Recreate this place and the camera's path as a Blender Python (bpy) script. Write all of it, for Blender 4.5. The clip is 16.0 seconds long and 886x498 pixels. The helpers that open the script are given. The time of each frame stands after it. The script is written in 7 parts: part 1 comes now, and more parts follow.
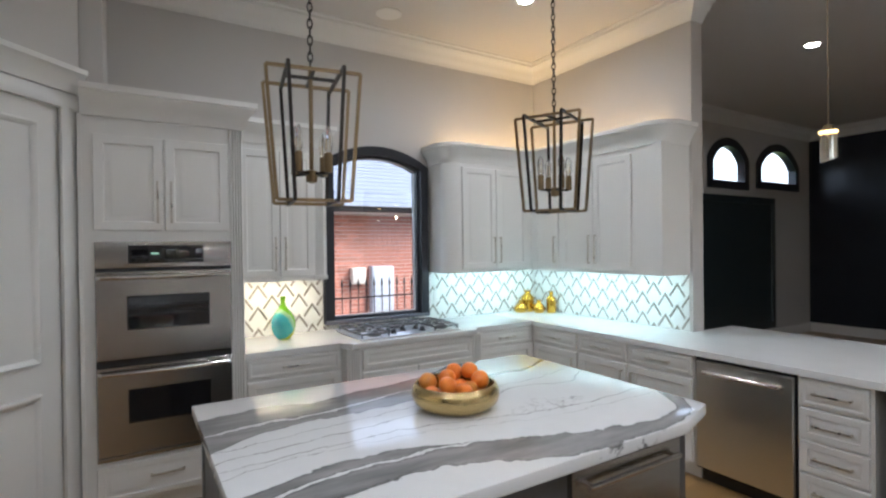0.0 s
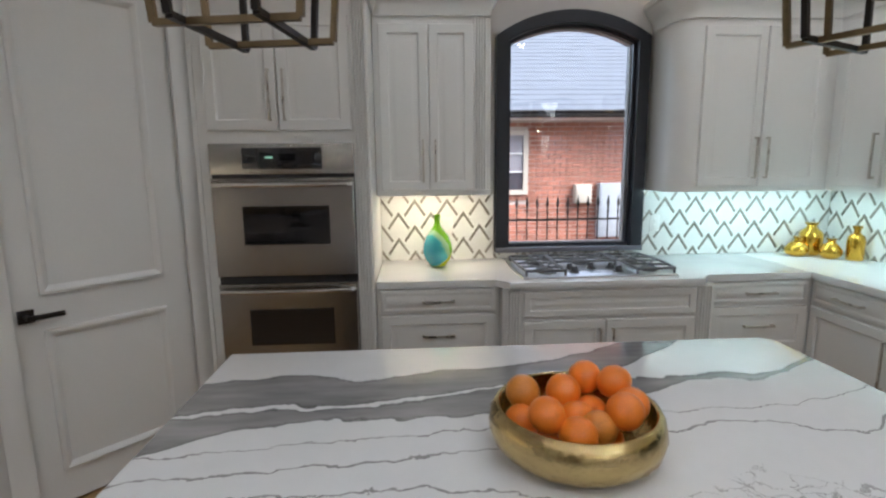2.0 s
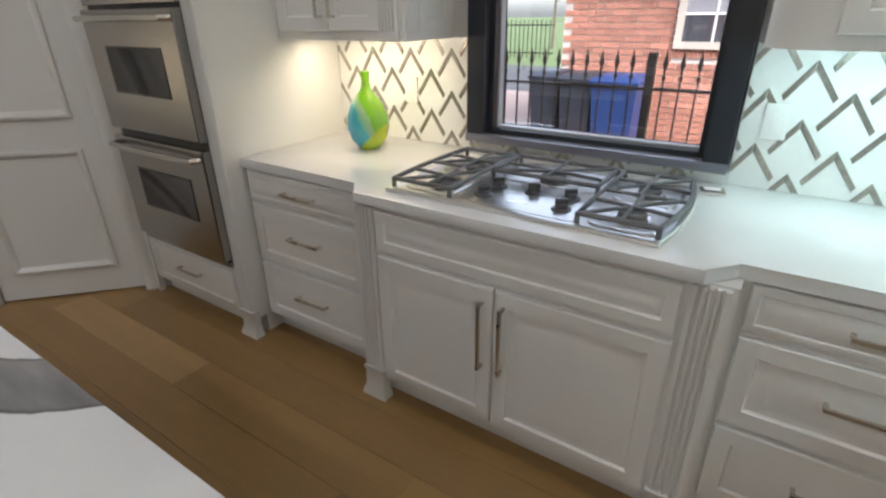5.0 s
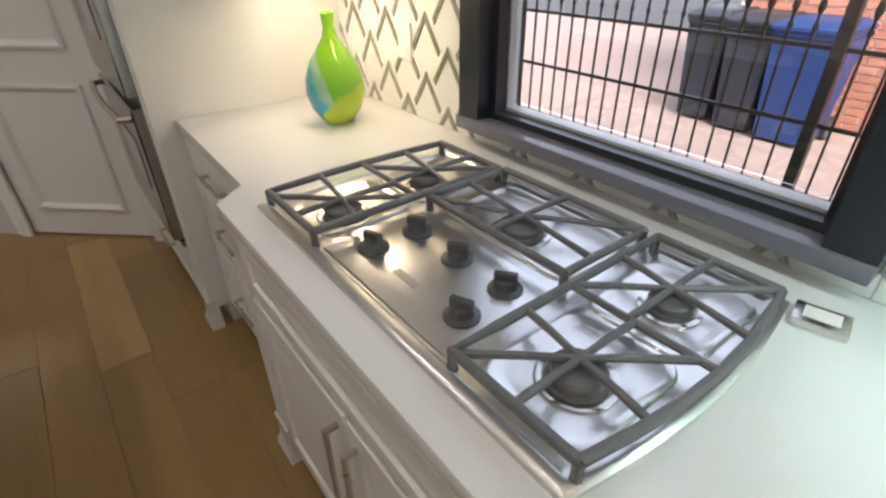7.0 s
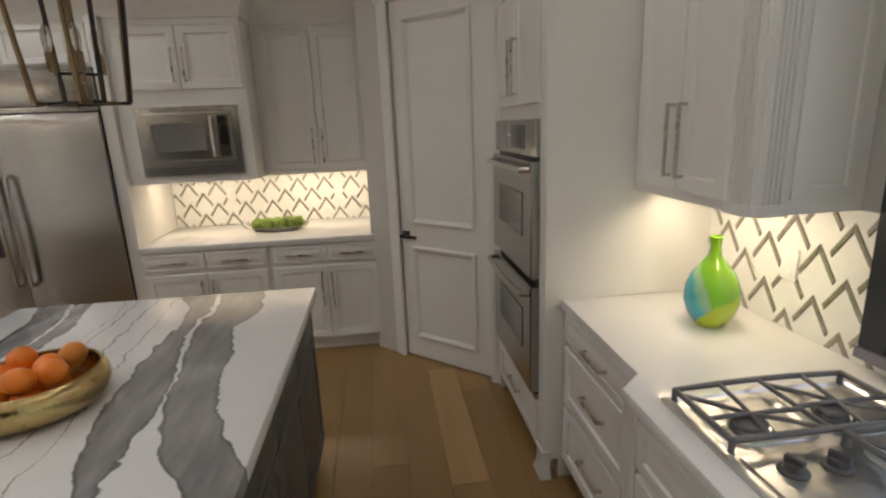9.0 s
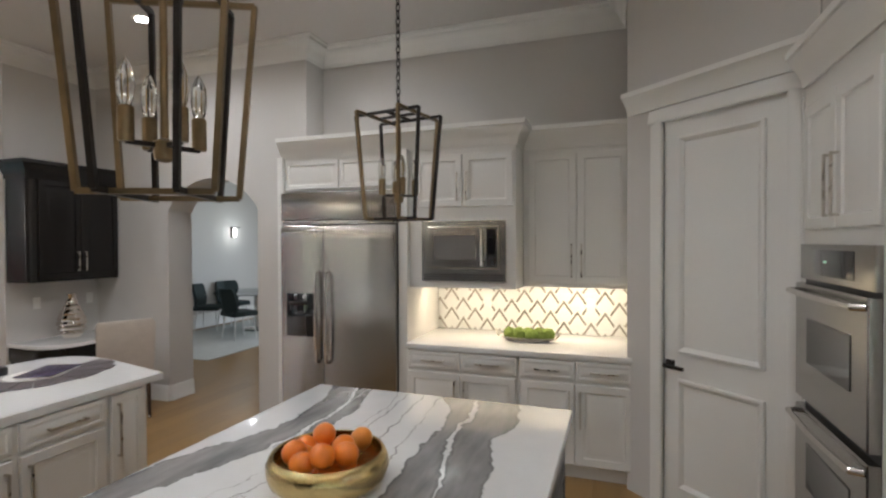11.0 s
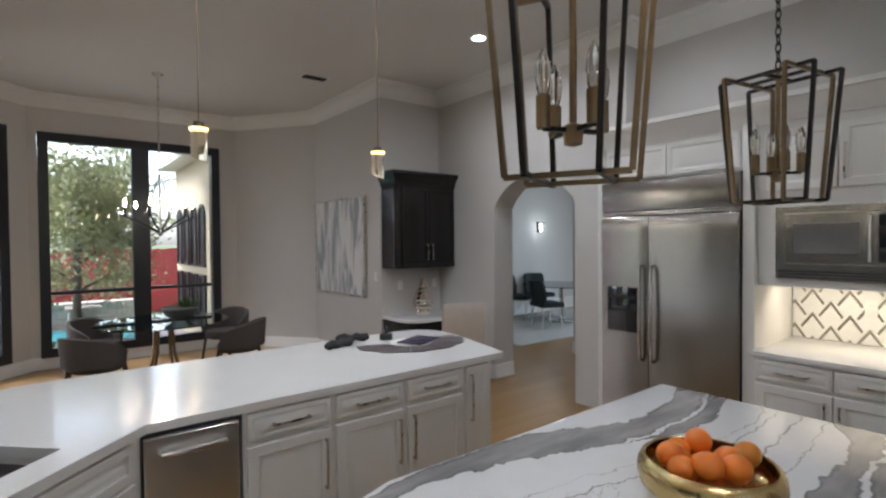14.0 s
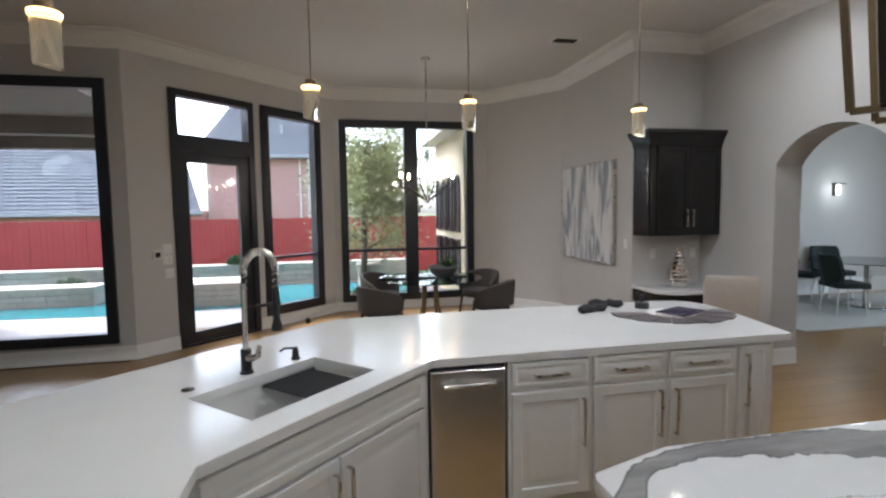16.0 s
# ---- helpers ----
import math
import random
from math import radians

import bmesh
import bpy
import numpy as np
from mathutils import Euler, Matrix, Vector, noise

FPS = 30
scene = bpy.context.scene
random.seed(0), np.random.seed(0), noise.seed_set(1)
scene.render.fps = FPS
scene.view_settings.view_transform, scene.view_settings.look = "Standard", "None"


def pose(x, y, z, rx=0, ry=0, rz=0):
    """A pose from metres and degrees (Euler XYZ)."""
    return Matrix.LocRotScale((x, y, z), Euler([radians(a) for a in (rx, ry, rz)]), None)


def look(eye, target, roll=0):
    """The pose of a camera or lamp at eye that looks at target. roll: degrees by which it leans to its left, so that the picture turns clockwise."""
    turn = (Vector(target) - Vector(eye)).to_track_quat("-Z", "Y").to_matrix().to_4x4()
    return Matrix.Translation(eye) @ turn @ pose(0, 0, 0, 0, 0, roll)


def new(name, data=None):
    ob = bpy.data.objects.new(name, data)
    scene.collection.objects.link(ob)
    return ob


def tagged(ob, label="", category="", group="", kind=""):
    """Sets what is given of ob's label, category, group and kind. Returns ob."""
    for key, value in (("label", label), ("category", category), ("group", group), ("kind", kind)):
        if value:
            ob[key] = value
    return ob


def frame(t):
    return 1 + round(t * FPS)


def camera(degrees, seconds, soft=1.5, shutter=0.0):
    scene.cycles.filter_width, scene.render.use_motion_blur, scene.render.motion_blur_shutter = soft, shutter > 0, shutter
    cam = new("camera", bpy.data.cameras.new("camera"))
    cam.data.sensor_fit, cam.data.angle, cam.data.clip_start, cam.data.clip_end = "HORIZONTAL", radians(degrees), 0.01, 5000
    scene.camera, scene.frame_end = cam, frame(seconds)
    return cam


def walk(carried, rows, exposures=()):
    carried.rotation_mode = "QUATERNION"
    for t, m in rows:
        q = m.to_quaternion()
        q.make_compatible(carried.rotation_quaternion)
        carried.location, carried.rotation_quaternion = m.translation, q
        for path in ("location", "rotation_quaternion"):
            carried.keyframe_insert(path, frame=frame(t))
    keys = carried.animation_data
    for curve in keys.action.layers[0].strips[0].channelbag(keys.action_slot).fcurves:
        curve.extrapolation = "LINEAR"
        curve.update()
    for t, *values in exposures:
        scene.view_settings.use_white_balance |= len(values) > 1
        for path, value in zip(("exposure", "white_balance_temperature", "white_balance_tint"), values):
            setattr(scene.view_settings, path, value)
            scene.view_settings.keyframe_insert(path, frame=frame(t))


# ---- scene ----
cam = camera(82.5, 16.0, 2.35)
PATH = [
    (0, (0.127, -0.038, 1.646), (1.175, 1.666, 1.634), -0.7),
    (0.5, (0.23, 0.208, 1.639), (0.939, 2.077, 1.56), -0.5),
    (0.8, (0.287, 0.371, 1.627), (0.837, 2.29, 1.51), -0.7),
    (1, (0.359, 0.457, 1.613), (0.816, 2.399, 1.474), -1.0),
    (1.5, (0.616, 0.666, 1.59), (0.906, 2.632, 1.365), -0.7),
    (2, (0.992, 0.812, 1.568), (1.111, 2.782, 1.244), -0.6),
    (2.5, (1.371, 0.921, 1.573), (1.311, 2.874, 1.144), -0.5),
    (3, (1.794, 1.036, 1.564), (1.524, 2.944, 1.029), -0.5),
    (3.5, (2.15, 1.188, 1.533), (1.647, 3.05, 0.897), -0.2),
    (3.75, (2.358, 1.318, 1.512), (1.672, 3.158, 0.846), -0.2),
    (4, (2.434, 1.541, 1.494), (1.716, 3.275, 0.796), -0.2),
    (4.5, (2.672, 1.906, 1.556), (1.80, 3.511, 0.742), -0.7),
    (5, (2.752, 2.325, 1.476), (1.744, 3.834, 0.636), -0.7),
    (5.2, (2.746, 2.493, 1.463), (1.699, 3.972, 0.616), -0.5),
    (6.3, (2.742, 3.13, 1.452), (1.50, 4.255, 0.50), -0.8),
    (7.3, (2.73, 3.366, 1.455), (1.326, 4.329, 0.406), -1.0),
    (7.5, (2.767, 3.362, 1.449), (1.303, 4.262, 0.427), -1.3),
    (8, (2.788, 3.197, 1.53), (1.16, 3.917, 0.619), -2.1),
    (8.5, (2.8, 2.968, 1.634), (0.997, 3.458, 0.921), -2.6),
    (9, (2.82, 2.907, 1.689), (0.891, 3.128, 1.209), -2.3),
    (9.2, (2.828, 2.911, 1.708), (0.872, 3.028, 1.308), -2.4),
    (11.3, (2.767, 2.747, 1.713), (0.936, 1.942, 1.687), -0.3),
    (11.5, (2.768, 2.75, 1.727), (0.985, 1.846, 1.696), -0.5),
    (12, (2.778, 2.711, 1.726), (1.126, 1.583, 1.707), -0.5),
    (12.5, (2.81, 2.664, 1.721), (1.287, 1.369, 1.707), -0.5),
    (13, (2.827, 2.624, 1.719), (1.408, 1.215, 1.7), -0.5),
    (13.3, (2.849, 2.579, 1.697), (1.474, 1.126, 1.68), -0.6),
    (13.5, (2.862, 2.567, 1.696), (1.519, 1.085, 1.675), -0.4),
    (14, (2.859, 2.525, 1.683), (1.617, 0.958, 1.646), -0.5),
    (14.5, (2.873, 2.512, 1.686), (1.77, 0.844, 1.631), -0.6),
    (15, (2.903, 2.519, 1.679), (1.998, 0.737, 1.606), -0.6),
    (15.5, (2.926, 2.508, 1.663), (2.266, 0.623, 1.561), -0.7),
    (16, (2.978, 2.497, 1.649), (2.567, 0.546, 1.499), -0.8),
]
walk(cam, [(t, look(eye, target, roll)) for t, eye, target, roll in PATH], [
    (0.0, 1.32, 5600, 10), (1.5, 1.0, 5800, 10), (3.5, 1.02, 5750, 10), (5.0, 1.08, 6050, 11), (7.5, 1.1, 6500, 13),
    (8.25, 0.9, 6500, 13), (9.0, 0.84, 6450, 12), (11.5, 1.22, 5950, 11), (12.5, 1.15, 5750, 11), (14.5, 1.0, 5700, 10), (16.0, 1.2, 5700, 9)])

# ---- world and light ----
world = bpy.data.worlds.new("sky")
scene.world = world
world.use_nodes = True
wn = world.node_tree
sky = wn.nodes.new("ShaderNodeTexSky")
sky.sky_type, sky.sun_disc = "NISHITA", False
sky.sun_elevation, sky.sun_rotation = radians(48), radians(129)
sky.dust_density, sky.ozone_density = 3.0, 0.4
haze = wn.nodes.new("ShaderNodeHueSaturation")
haze.inputs["Saturation"].default_value, haze.inputs["Value"].default_value = 0.5, 2.2
wn.links.new(sky.outputs[0], haze.inputs["Color"])
wn.nodes["Background"].inputs[1].default_value = 0.15
wn.links.new(haze.outputs[0], wn.nodes["Background"].inputs[0])
sun = new("sun", bpy.data.lights.new("sun", "SUN"))
sun.data.energy, sun.data.angle, sun.data.color = 3.0, radians(35), (1.0, 0.95, 0.88)
sun.matrix_world = look((16, -13, 23), (0, 0, 0))


def area_light(name, place, target, sx, sy, watts, colour):
    lamp = new(name, bpy.data.lights.new(name, "AREA"))
    lamp.data.shape, lamp.data.size, lamp.data.size_y = "RECTANGLE", sx, sy
    lamp.data.energy, lamp.data.color = watts, colour
    lamp.matrix_world = look(place, target)
    return lamp


WARM, COOL, NEUTRAL = (1.0, 0.80, 0.55), (0.72, 1.0, 0.97), (1.0, 0.985, 0.96)
# under-cabinet and over-cabinet LED strips
area_light("led_strip", (1.14, 4.10, 1.375), (1.14, 4.24, 0.9), 0.56, 0.03, 1.4, WARM)
area_light("led_strip", (3.30, 4.10, 1.375), (3.30, 4.24, 0.9), 1.20, 0.03, 2.0, COOL)
area_light("led_strip", (3.81, 3.20, 1.375), (3.95, 3.20, 0.9), 1.30, 0.03, 2.3, COOL)
area_light("led_strip", (-1.45, 2.43, 1.340), (-1.59, 2.43, 0.9), 0.75, 0.03, 1.6, WARM)
area_light("led_strip", (-1.30, 1.60, 1.340), (-1.50, 1.60, 0.9), 0.75, 0.03, 1.6, WARM)
area_light("led_strip", (3.45, 4.27, 2.55), (3.45, 4.31, 3.3), 1.2, 0.03, 2.6, (1.0, 0.62, 0.25))
area_light("led_strip", (3.99, 3.35, 2.55), (4.02, 3.35, 3.3), 1.4, 0.03, 2.0, (1.0, 0.62, 0.25))


def can_light(x, y, watts, z=3.655):
    lamp = new("can_lamp", bpy.data.lights.new("can_lamp", "SPOT"))
    lamp.data.energy, lamp.data.spot_size, lamp.data.spot_blend = watts, radians(165), 1.0
    lamp.data.shadow_soft_size, lamp.data.color = 0.06, NEUTRAL
    lamp.location = (x, y, z)


# four cans are known; the others are added to even out the light
CANS = [(-0.53, -1.16), (-0.60, 0.50), (2.91, 3.14), (6.08, 2.38), (1.20, 3.14), (1.25, 0.50), (2.95, 0.60), (1.20, -1.16), (2.95, -1.16)]
for cx, cy in CANS:
    can_light(cx, cy, 28 if cx > 5 else 46 if cy < -1 else 17 if (cx, cy) == (1.20, 3.14) else 36)
# added fill for the dining room, no known can there
can_light(-4.3, -3.2, 40)
# added fill in the unseen west opening, standing in for sky light
area_light("dining_sky_fill", (-8.0, -1.9, 1.65), (-6.0, -1.95, 1.5), 2.1, 2.6, 32, (0.86, 0.95, 1.0))

# ---- mesh helpers ----
def box(bm, x0, x1, y0, y1, z0, z1, bevel=0.0):
    vs = [bm.verts.new((x, y, z)) for z in (z0, z1) for x, y in ((x0, y0), (x1, y0), (x1, y1), (x0, y1))]
    fs = [bm.faces.new([vs[i] for i in q]) for q in ((3, 2, 1, 0), (4, 5, 6, 7), (0, 1, 5, 4), (1, 2, 6, 5), (2, 3, 7, 6), (3, 0, 4, 7))]
    if bevel:
        es = list({e for f in fs for e in f.edges})
        bmesh.ops.bevel(bm, geom=es, offset=bevel, segments=2, profile=0.6, affect="EDGES")
    return bm


def prism(bm, pts, z0, z1, bevel=0.0):
    if sum(a[0] * b[1] - b[0] * a[1] for a, b in zip(pts, pts[1:] + pts[:1])) < 0:
        pts = pts[::-1]
    lo = [bm.verts.new((x, y, z0)) for x, y in pts]
    hi = [bm.verts.new((x, y, z1)) for x, y in pts]
    top = bm.faces.new(hi)
    bot = bm.faces.new(lo[::-1])
    n = len(pts)
    for i in range(n):
        bm.faces.new((lo[i], lo[(i + 1) % n], hi[(i + 1) % n], hi[i]))
    if bevel:
        bmesh.ops.bevel(bm, geom=list(top.edges) + list(bot.edges), offset=bevel, segments=2, profile=0.6, affect="EDGES")
    return bm


def loft(bm, rings, cap=True, closed_ring=True):
    vs = [[bm.verts.new(p) for p in r] for r in rings]
    n = len(rings[0])
    for a, b in zip(vs, vs[1:]):
        for i in range(n if closed_ring else n - 1):
            bm.faces.new((a[i], a[(i + 1) % n], b[(i + 1) % n], b[i]))
    if cap:
        bm.faces.new(vs[0][::-1])
        bm.faces.new(vs[-1])
    return bm


def lathe(bm, prof, n=24, c=(0, 0, 0), cap=True):
    return loft(bm, [[(c[0] + r * math.cos(2 * math.pi * i / n), c[1] + r * math.sin(2 * math.pi * i / n), c[2] + z) for i in range(n)] for r, z in prof], cap)


def tube(bm, pts, r, n=10, cap=True):
    pts = [Vector(p) for p in pts]
    rings, side = [], None
    for i, p in enumerate(pts):
        d = (pts[min(i + 1, len(pts) - 1)] - pts[max(i - 1, 0)]).normalized()
        if side is None:
            side = d.cross(Vector((0.3, 0.2, 1)) if abs(d.z) < 0.9 else Vector((1, 0, 0))).normalized()
        side = (side - d * side.dot(d)).normalized()
        up = d.cross(side)
        rr = r[i] if isinstance(r, (list, tuple)) else r
        rings.append([p + side * (rr * math.cos(2 * math.pi * k / n)) + up * (rr * math.sin(2 * math.pi * k / n)) for k in range(n)])
    return loft(bm, rings, cap)


def bar(bm, p0, p1, w, h=None, up=(0, 0, 1)):
    """A square bar from p0 to p1."""
    p0, p1 = Vector(p0), Vector(p1)
    d = (p1 - p0).normalized()
    u = Vector(up)
    s = d.cross(u)
    s = d.cross(Vector((1, 0, 0))) if s.length < 1e-3 else s
    s.normalize()
    u = s.cross(d)
    h = h or w
    q = [(-w / 2, -h / 2), (w / 2, -h / 2), (w / 2, h / 2), (-w / 2, h / 2)]
    return loft(bm, [[p + s * a + u * b for a, b in q] for p in (p0, p1)])


def sweep(bm, path, prof, closed=False):
    """A moulding: prof is (out, z), out to the left of the path's direction; corners mitred."""
    n = len(path)
    P = [Vector((p[0], p[1])) for p in path]
    rings = []
    for i in range(n):
        a = (P[i] - P[i - 1]).normalized() if (closed or i > 0) else None
        b = (P[(i + 1) % n] - P[i]).normalized() if (closed or i < n - 1) else None
        a, b = a or b, b or a
        na, nb = Vector((-a.y, a.x)), Vector((-b.y, b.x))
        m = (na + nb).normalized()
        m = m / max(0.3, m.dot(na))
        rings.append([(P[i].x + m.x * o, P[i].y + m.y * o, z) for o, z in prof])
    if closed:
        rings.append(rings[0])
    return loft(bm, rings, not closed)


def raised(bm, x0, x1, z0, z1, rings):
    """A panel front facing -y; rings are (inset, y)."""
    loft(bm, [[(x0 + i, y, z0 + i), (x1 - i, y, z0 + i), (x1 - i, y, z1 - i), (x0 + i, y, z1 - i)] for i, y in rings])
    return bm


def finish(bm, name, material, smooth=35):
    bmesh.ops.recalc_face_normals(bm, faces=bm.faces)
    me = bpy.data.meshes.new(name)
    bm.to_mesh(me)
    bm.free()
    me.materials.append(material)
    if smooth:
        me.polygons.foreach_set("use_smooth", [True] * len(me.polygons))
        me.set_sharp_from_angle(angle=radians(smooth))
    return me


def part(name, bm, material, parent, label="", smooth=35):
    ob = new(name, finish(bm, name, material, smooth))
    ob.parent = parent
    if label:
        ob["label"] = label
    return ob


def thing(name, m, label, category, group="", kind=""):
    ob = new(name)
    ob.empty_display_size = 0.1
    ob.matrix_basis = m
    return tagged(ob, label, category, group, kind)


def structure(name, bm, material, label="", smooth=0):
    return tagged(new(name, finish(bm, name, material, smooth)), label or name.replace("_", " "), "", "", "structure")


B = bmesh.new



# ---- materials ----
def material(name, colour, rough=0.5, metal=0.0, scale=8.0, vary=0.06, bump=0.02, fine=60.0, stretch=(1, 1, 1), coat=0.0, spec=0.5, random=0.0, world_space=True):
    """A procedural surface: colour and gloss vary at two scales, with a fine relief."""
    m = bpy.data.materials.new(name)
    m.use_nodes = True
    t = m.node_tree
    p = t.nodes["Principled BSDF"]
    L = t.links.new
    co = t.nodes.new("ShaderNodeNewGeometry").outputs["Position"] if world_space else t.nodes.new("ShaderNodeTexCoord").outputs["Object"]
    mp = t.nodes.new("ShaderNodeMapping")
    mp.inputs["Scale"].default_value = stretch
    L(co, mp.inputs[0])
    big, small = t.nodes.new("ShaderNodeTexNoise"), t.nodes.new("ShaderNodeTexNoise")
    for nd, s, dt in ((big, scale, 4), (small, fine, 3)):
        nd.inputs["Scale"].default_value, nd.inputs["Detail"].default_value = s, dt
        L(mp.outputs[0], nd.inputs["Vector"])
    add = t.nodes.new("ShaderNodeMath")
    add.operation = "ADD"
    L(big.outputs["Fac"], add.inputs[0])
    L(small.outputs["Fac"], add.inputs[1])
    src = add.outputs[0]
    if random:
        oi, ml = t.nodes.new("ShaderNodeObjectInfo"), t.nodes.new("ShaderNodeMath")
        ml.operation = "MULTIPLY_ADD"
        ml.inputs[1].default_value = random
        L(oi.outputs["Random"], ml.inputs[0])
        L(src, ml.inputs[2])
        src = ml.outputs[0]
    mr = t.nodes.new("ShaderNodeMapRange")
    mr.inputs["From Min"].default_value, mr.inputs["From Max"].default_value = 0.5, 1.5 + random
    mr.inputs["To Min"].default_value, mr.inputs["To Max"].default_value = 1 - vary, 1 + vary
    L(src, mr.inputs["Value"])
    vm = t.nodes.new("ShaderNodeVectorMath")
    vm.operation = "SCALE"
    vm.inputs[0].default_value = colour
    L(mr.outputs[0], vm.inputs["Scale"])
    L(vm.outputs[0], p.inputs["Base Color"])
    rr = t.nodes.new("ShaderNodeMapRange")
    rr.inputs["To Min"].default_value, rr.inputs["To Max"].default_value = rough * 0.85, min(1, rough * 1.15)
    L(big.outputs["Fac"], rr.inputs["Value"])
    L(rr.outputs[0], p.inputs["Roughness"])
    p.inputs["Metallic"].default_value = metal
    p.inputs["Specular IOR Level"].default_value = spec
    if coat:
        p.inputs["Coat Weight"].default_value, p.inputs["Coat Roughness"].default_value = coat, 0.08
    if bump:
        bp = t.nodes.new("ShaderNodeBump")
        bp.inputs["Strength"].default_value, bp.inputs["Distance"].default_value = min(1, bump * 10), 0.002
        L(small.outputs["Fac"], bp.inputs["Height"])
        L(bp.outputs[0], p.inputs["Normal"])
    return m


def glass(name, tint=(1, 1, 1), rough=0.0, ior=1.45):
    m = bpy.data.materials.new(name)
    m.use_nodes = True
    p = m.node_tree.nodes["Principled BSDF"]
    p.inputs["Base Color"].default_value = (*tint, 1)
    p.inputs["Transmission Weight"].default_value = 1
    p.inputs["Roughness"].default_value, p.inputs["IOR"].default_value = rough, ior
    return m


def glow(name, colour, strength):
    m = bpy.data.materials.new(name)
    m.use_nodes = True
    p = m.node_tree.nodes["Principled BSDF"]
    p.inputs["Emission Color"].default_value = (*colour, 1)
    p.inputs["Emission Strength"].default_value = strength
    p.inputs["Base Color"].default_value = (0.8, 0.8, 0.8, 1)
    return m


M_WALL = material("greige_wall_paint", (0.57, 0.55, 0.525), 0.75, scale=1.5, vary=0.04, bump=0.03, fine=220)
M_CEIL = material("ceiling_paint", (0.62, 0.595, 0.565), 0.85, scale=1.2, vary=0.03, bump=0.04, fine=160)
M_TRIM = material("white_trim_paint", (0.75, 0.74, 0.71), 0.38, scale=3, vary=0.03, bump=0.01, fine=120)
M_CAB = material("white_cabinet_lacquer", (0.76, 0.75, 0.72), 0.32, scale=2.5, vary=0.03, bump=0.008, fine=140)
M_QUARTZ = material("white_quartz", (0.76, 0.76, 0.75), 0.14, scale=6, vary=0.03, bump=0.0, fine=300)
M_TILE = material("white_glazed_tile", (0.78, 0.78, 0.75), 0.16, scale=5, vary=0.03, bump=0.01, fine=50)
M_BAND = material("antique_taupe_mirror", (0.34, 0.315, 0.275), 0.30, 0.7, scale=30, vary=0.25, bump=0.02, fine=120)
M_STEEL = material("brushed_stainless", (0.43, 0.415, 0.395), 0.20, 1.0, scale=1.5, vary=0.05, bump=0.015, fine=120, stretch=(1, 1, 14))
M_COOKTOP = material("satin_stainless", (0.72, 0.71, 0.69), 0.30, 1.0, scale=3, vary=0.06, bump=0.01, fine=150)
M_STEEL_L = material("light_stainless", (0.60, 0.59, 0.57), 0.17, 1.0, scale=1.5, vary=0.05, bump=0.01, fine=120, stretch=(1, 1, 14))
M_STEEL_H = material("polished_steel", (0.66, 0.64, 0.61), 0.22, 1.0, scale=3, vary=0.04, bump=0.0, fine=120)
M_NICKEL = material("satin_nickel", (0.58, 0.54, 0.48), 0.28, 1.0, scale=20, vary=0.05, bump=0.0)
M_BLACKGLASS = material("black_glass", (0.012, 0.012, 0.014), 0.05, scale=3, vary=0.05, bump=0.0, coat=0.5)
M_IRON = material("cast_iron", (0.15, 0.15, 0.155), 0.5, 0.2, scale=40, vary=0.2, bump=0.06, fine=300)
M_KNOB = material("dark_grey_knob", (0.09, 0.09, 0.095), 0.35, 0.4, scale=20, vary=0.1, bump=0.01)
M_DARKMETAL = material("black_bronze", (0.035, 0.030, 0.027), 0.36, 0.7, scale=20, vary=0.15, bump=0.01)
M_BRASS = material("aged_brass", (0.27, 0.20, 0.115), 0.33, 1.0, scale=25, vary=0.15, bump=0.01)
M_GOLD = material("hammered_gold", (0.58, 0.44, 0.20), 0.19, 1.0, scale=20, vary=0.1, bump=0.16, fine=85)
M_FRAME = material("dark_window_frame", (0.018, 0.021, 0.028), 0.35, scale=10, vary=0.15, bump=0.01)
M_BLACKCAB = material("black_stained_wood", (0.009, 0.008, 0.0075), 0.24, scale=6, vary=0.2, bump=0.02, stretch=(8, 8, 1))
M_GREYCAB = material("charcoal_island_paint", (0.075, 0.075, 0.078), 0.42, scale=4, vary=0.12, bump=0.01, stretch=(6, 6, 1))
M_OAK = material("oak_floor", (0.31, 0.185, 0.07), 0.30, scale=2.2, vary=0.26, bump=0.015, fine=26, stretch=(0.35, 5, 1), random=0.9)
M_OAK_PALE = material("pale_oak_floor", (0.42, 0.265, 0.112), 0.30, scale=2.2, vary=0.16, bump=0.015, fine=26, stretch=(0.35, 5, 1))
M_OAK_FAR = material("oak_floor_far", (0.31, 0.185, 0.07), 0.30, scale=2.2, vary=0.2, bump=0.015, fine=26, stretch=(0.35, 5, 1))
M_GROUT = material("floor_joint", (0.20, 0.12, 0.055), 0.8, scale=8)
M_ORANGE = material("orange_peel", (0.80, 0.21, 0.018), 0.33, scale=9, vary=0.15, bump=0.05, fine=260)
M_ORANGE_G = material("greenish_orange_peel", (0.60, 0.22, 0.03), 0.35, scale=9, vary=0.25, bump=0.05, fine=260)
M_PANE = glass("window_glass")
M_CLEAR = glass("clear_glass", (0.98, 0.99, 0.98))
M_TABLEGLASS = glass("dark_table_glass", (0.10, 0.16, 0.16))
M_BULB = glow("lit_filament", (1.0, 0.72, 0.42), 20)
M_BULB_OFF = material("unlit_filament", (0.5, 0.35, 0.15), 0.3, 1.0)
M_LED = glow("pendant_led", (1.0, 0.62, 0.20), 2.0)
M_CANLENS = glow("can_lens", (1.0, 0.94, 0.85), 30)
M_PLASTIC = material("white_plastic", (0.78, 0.77, 0.74), 0.4, scale=10, vary=0.03, bump=0.0)
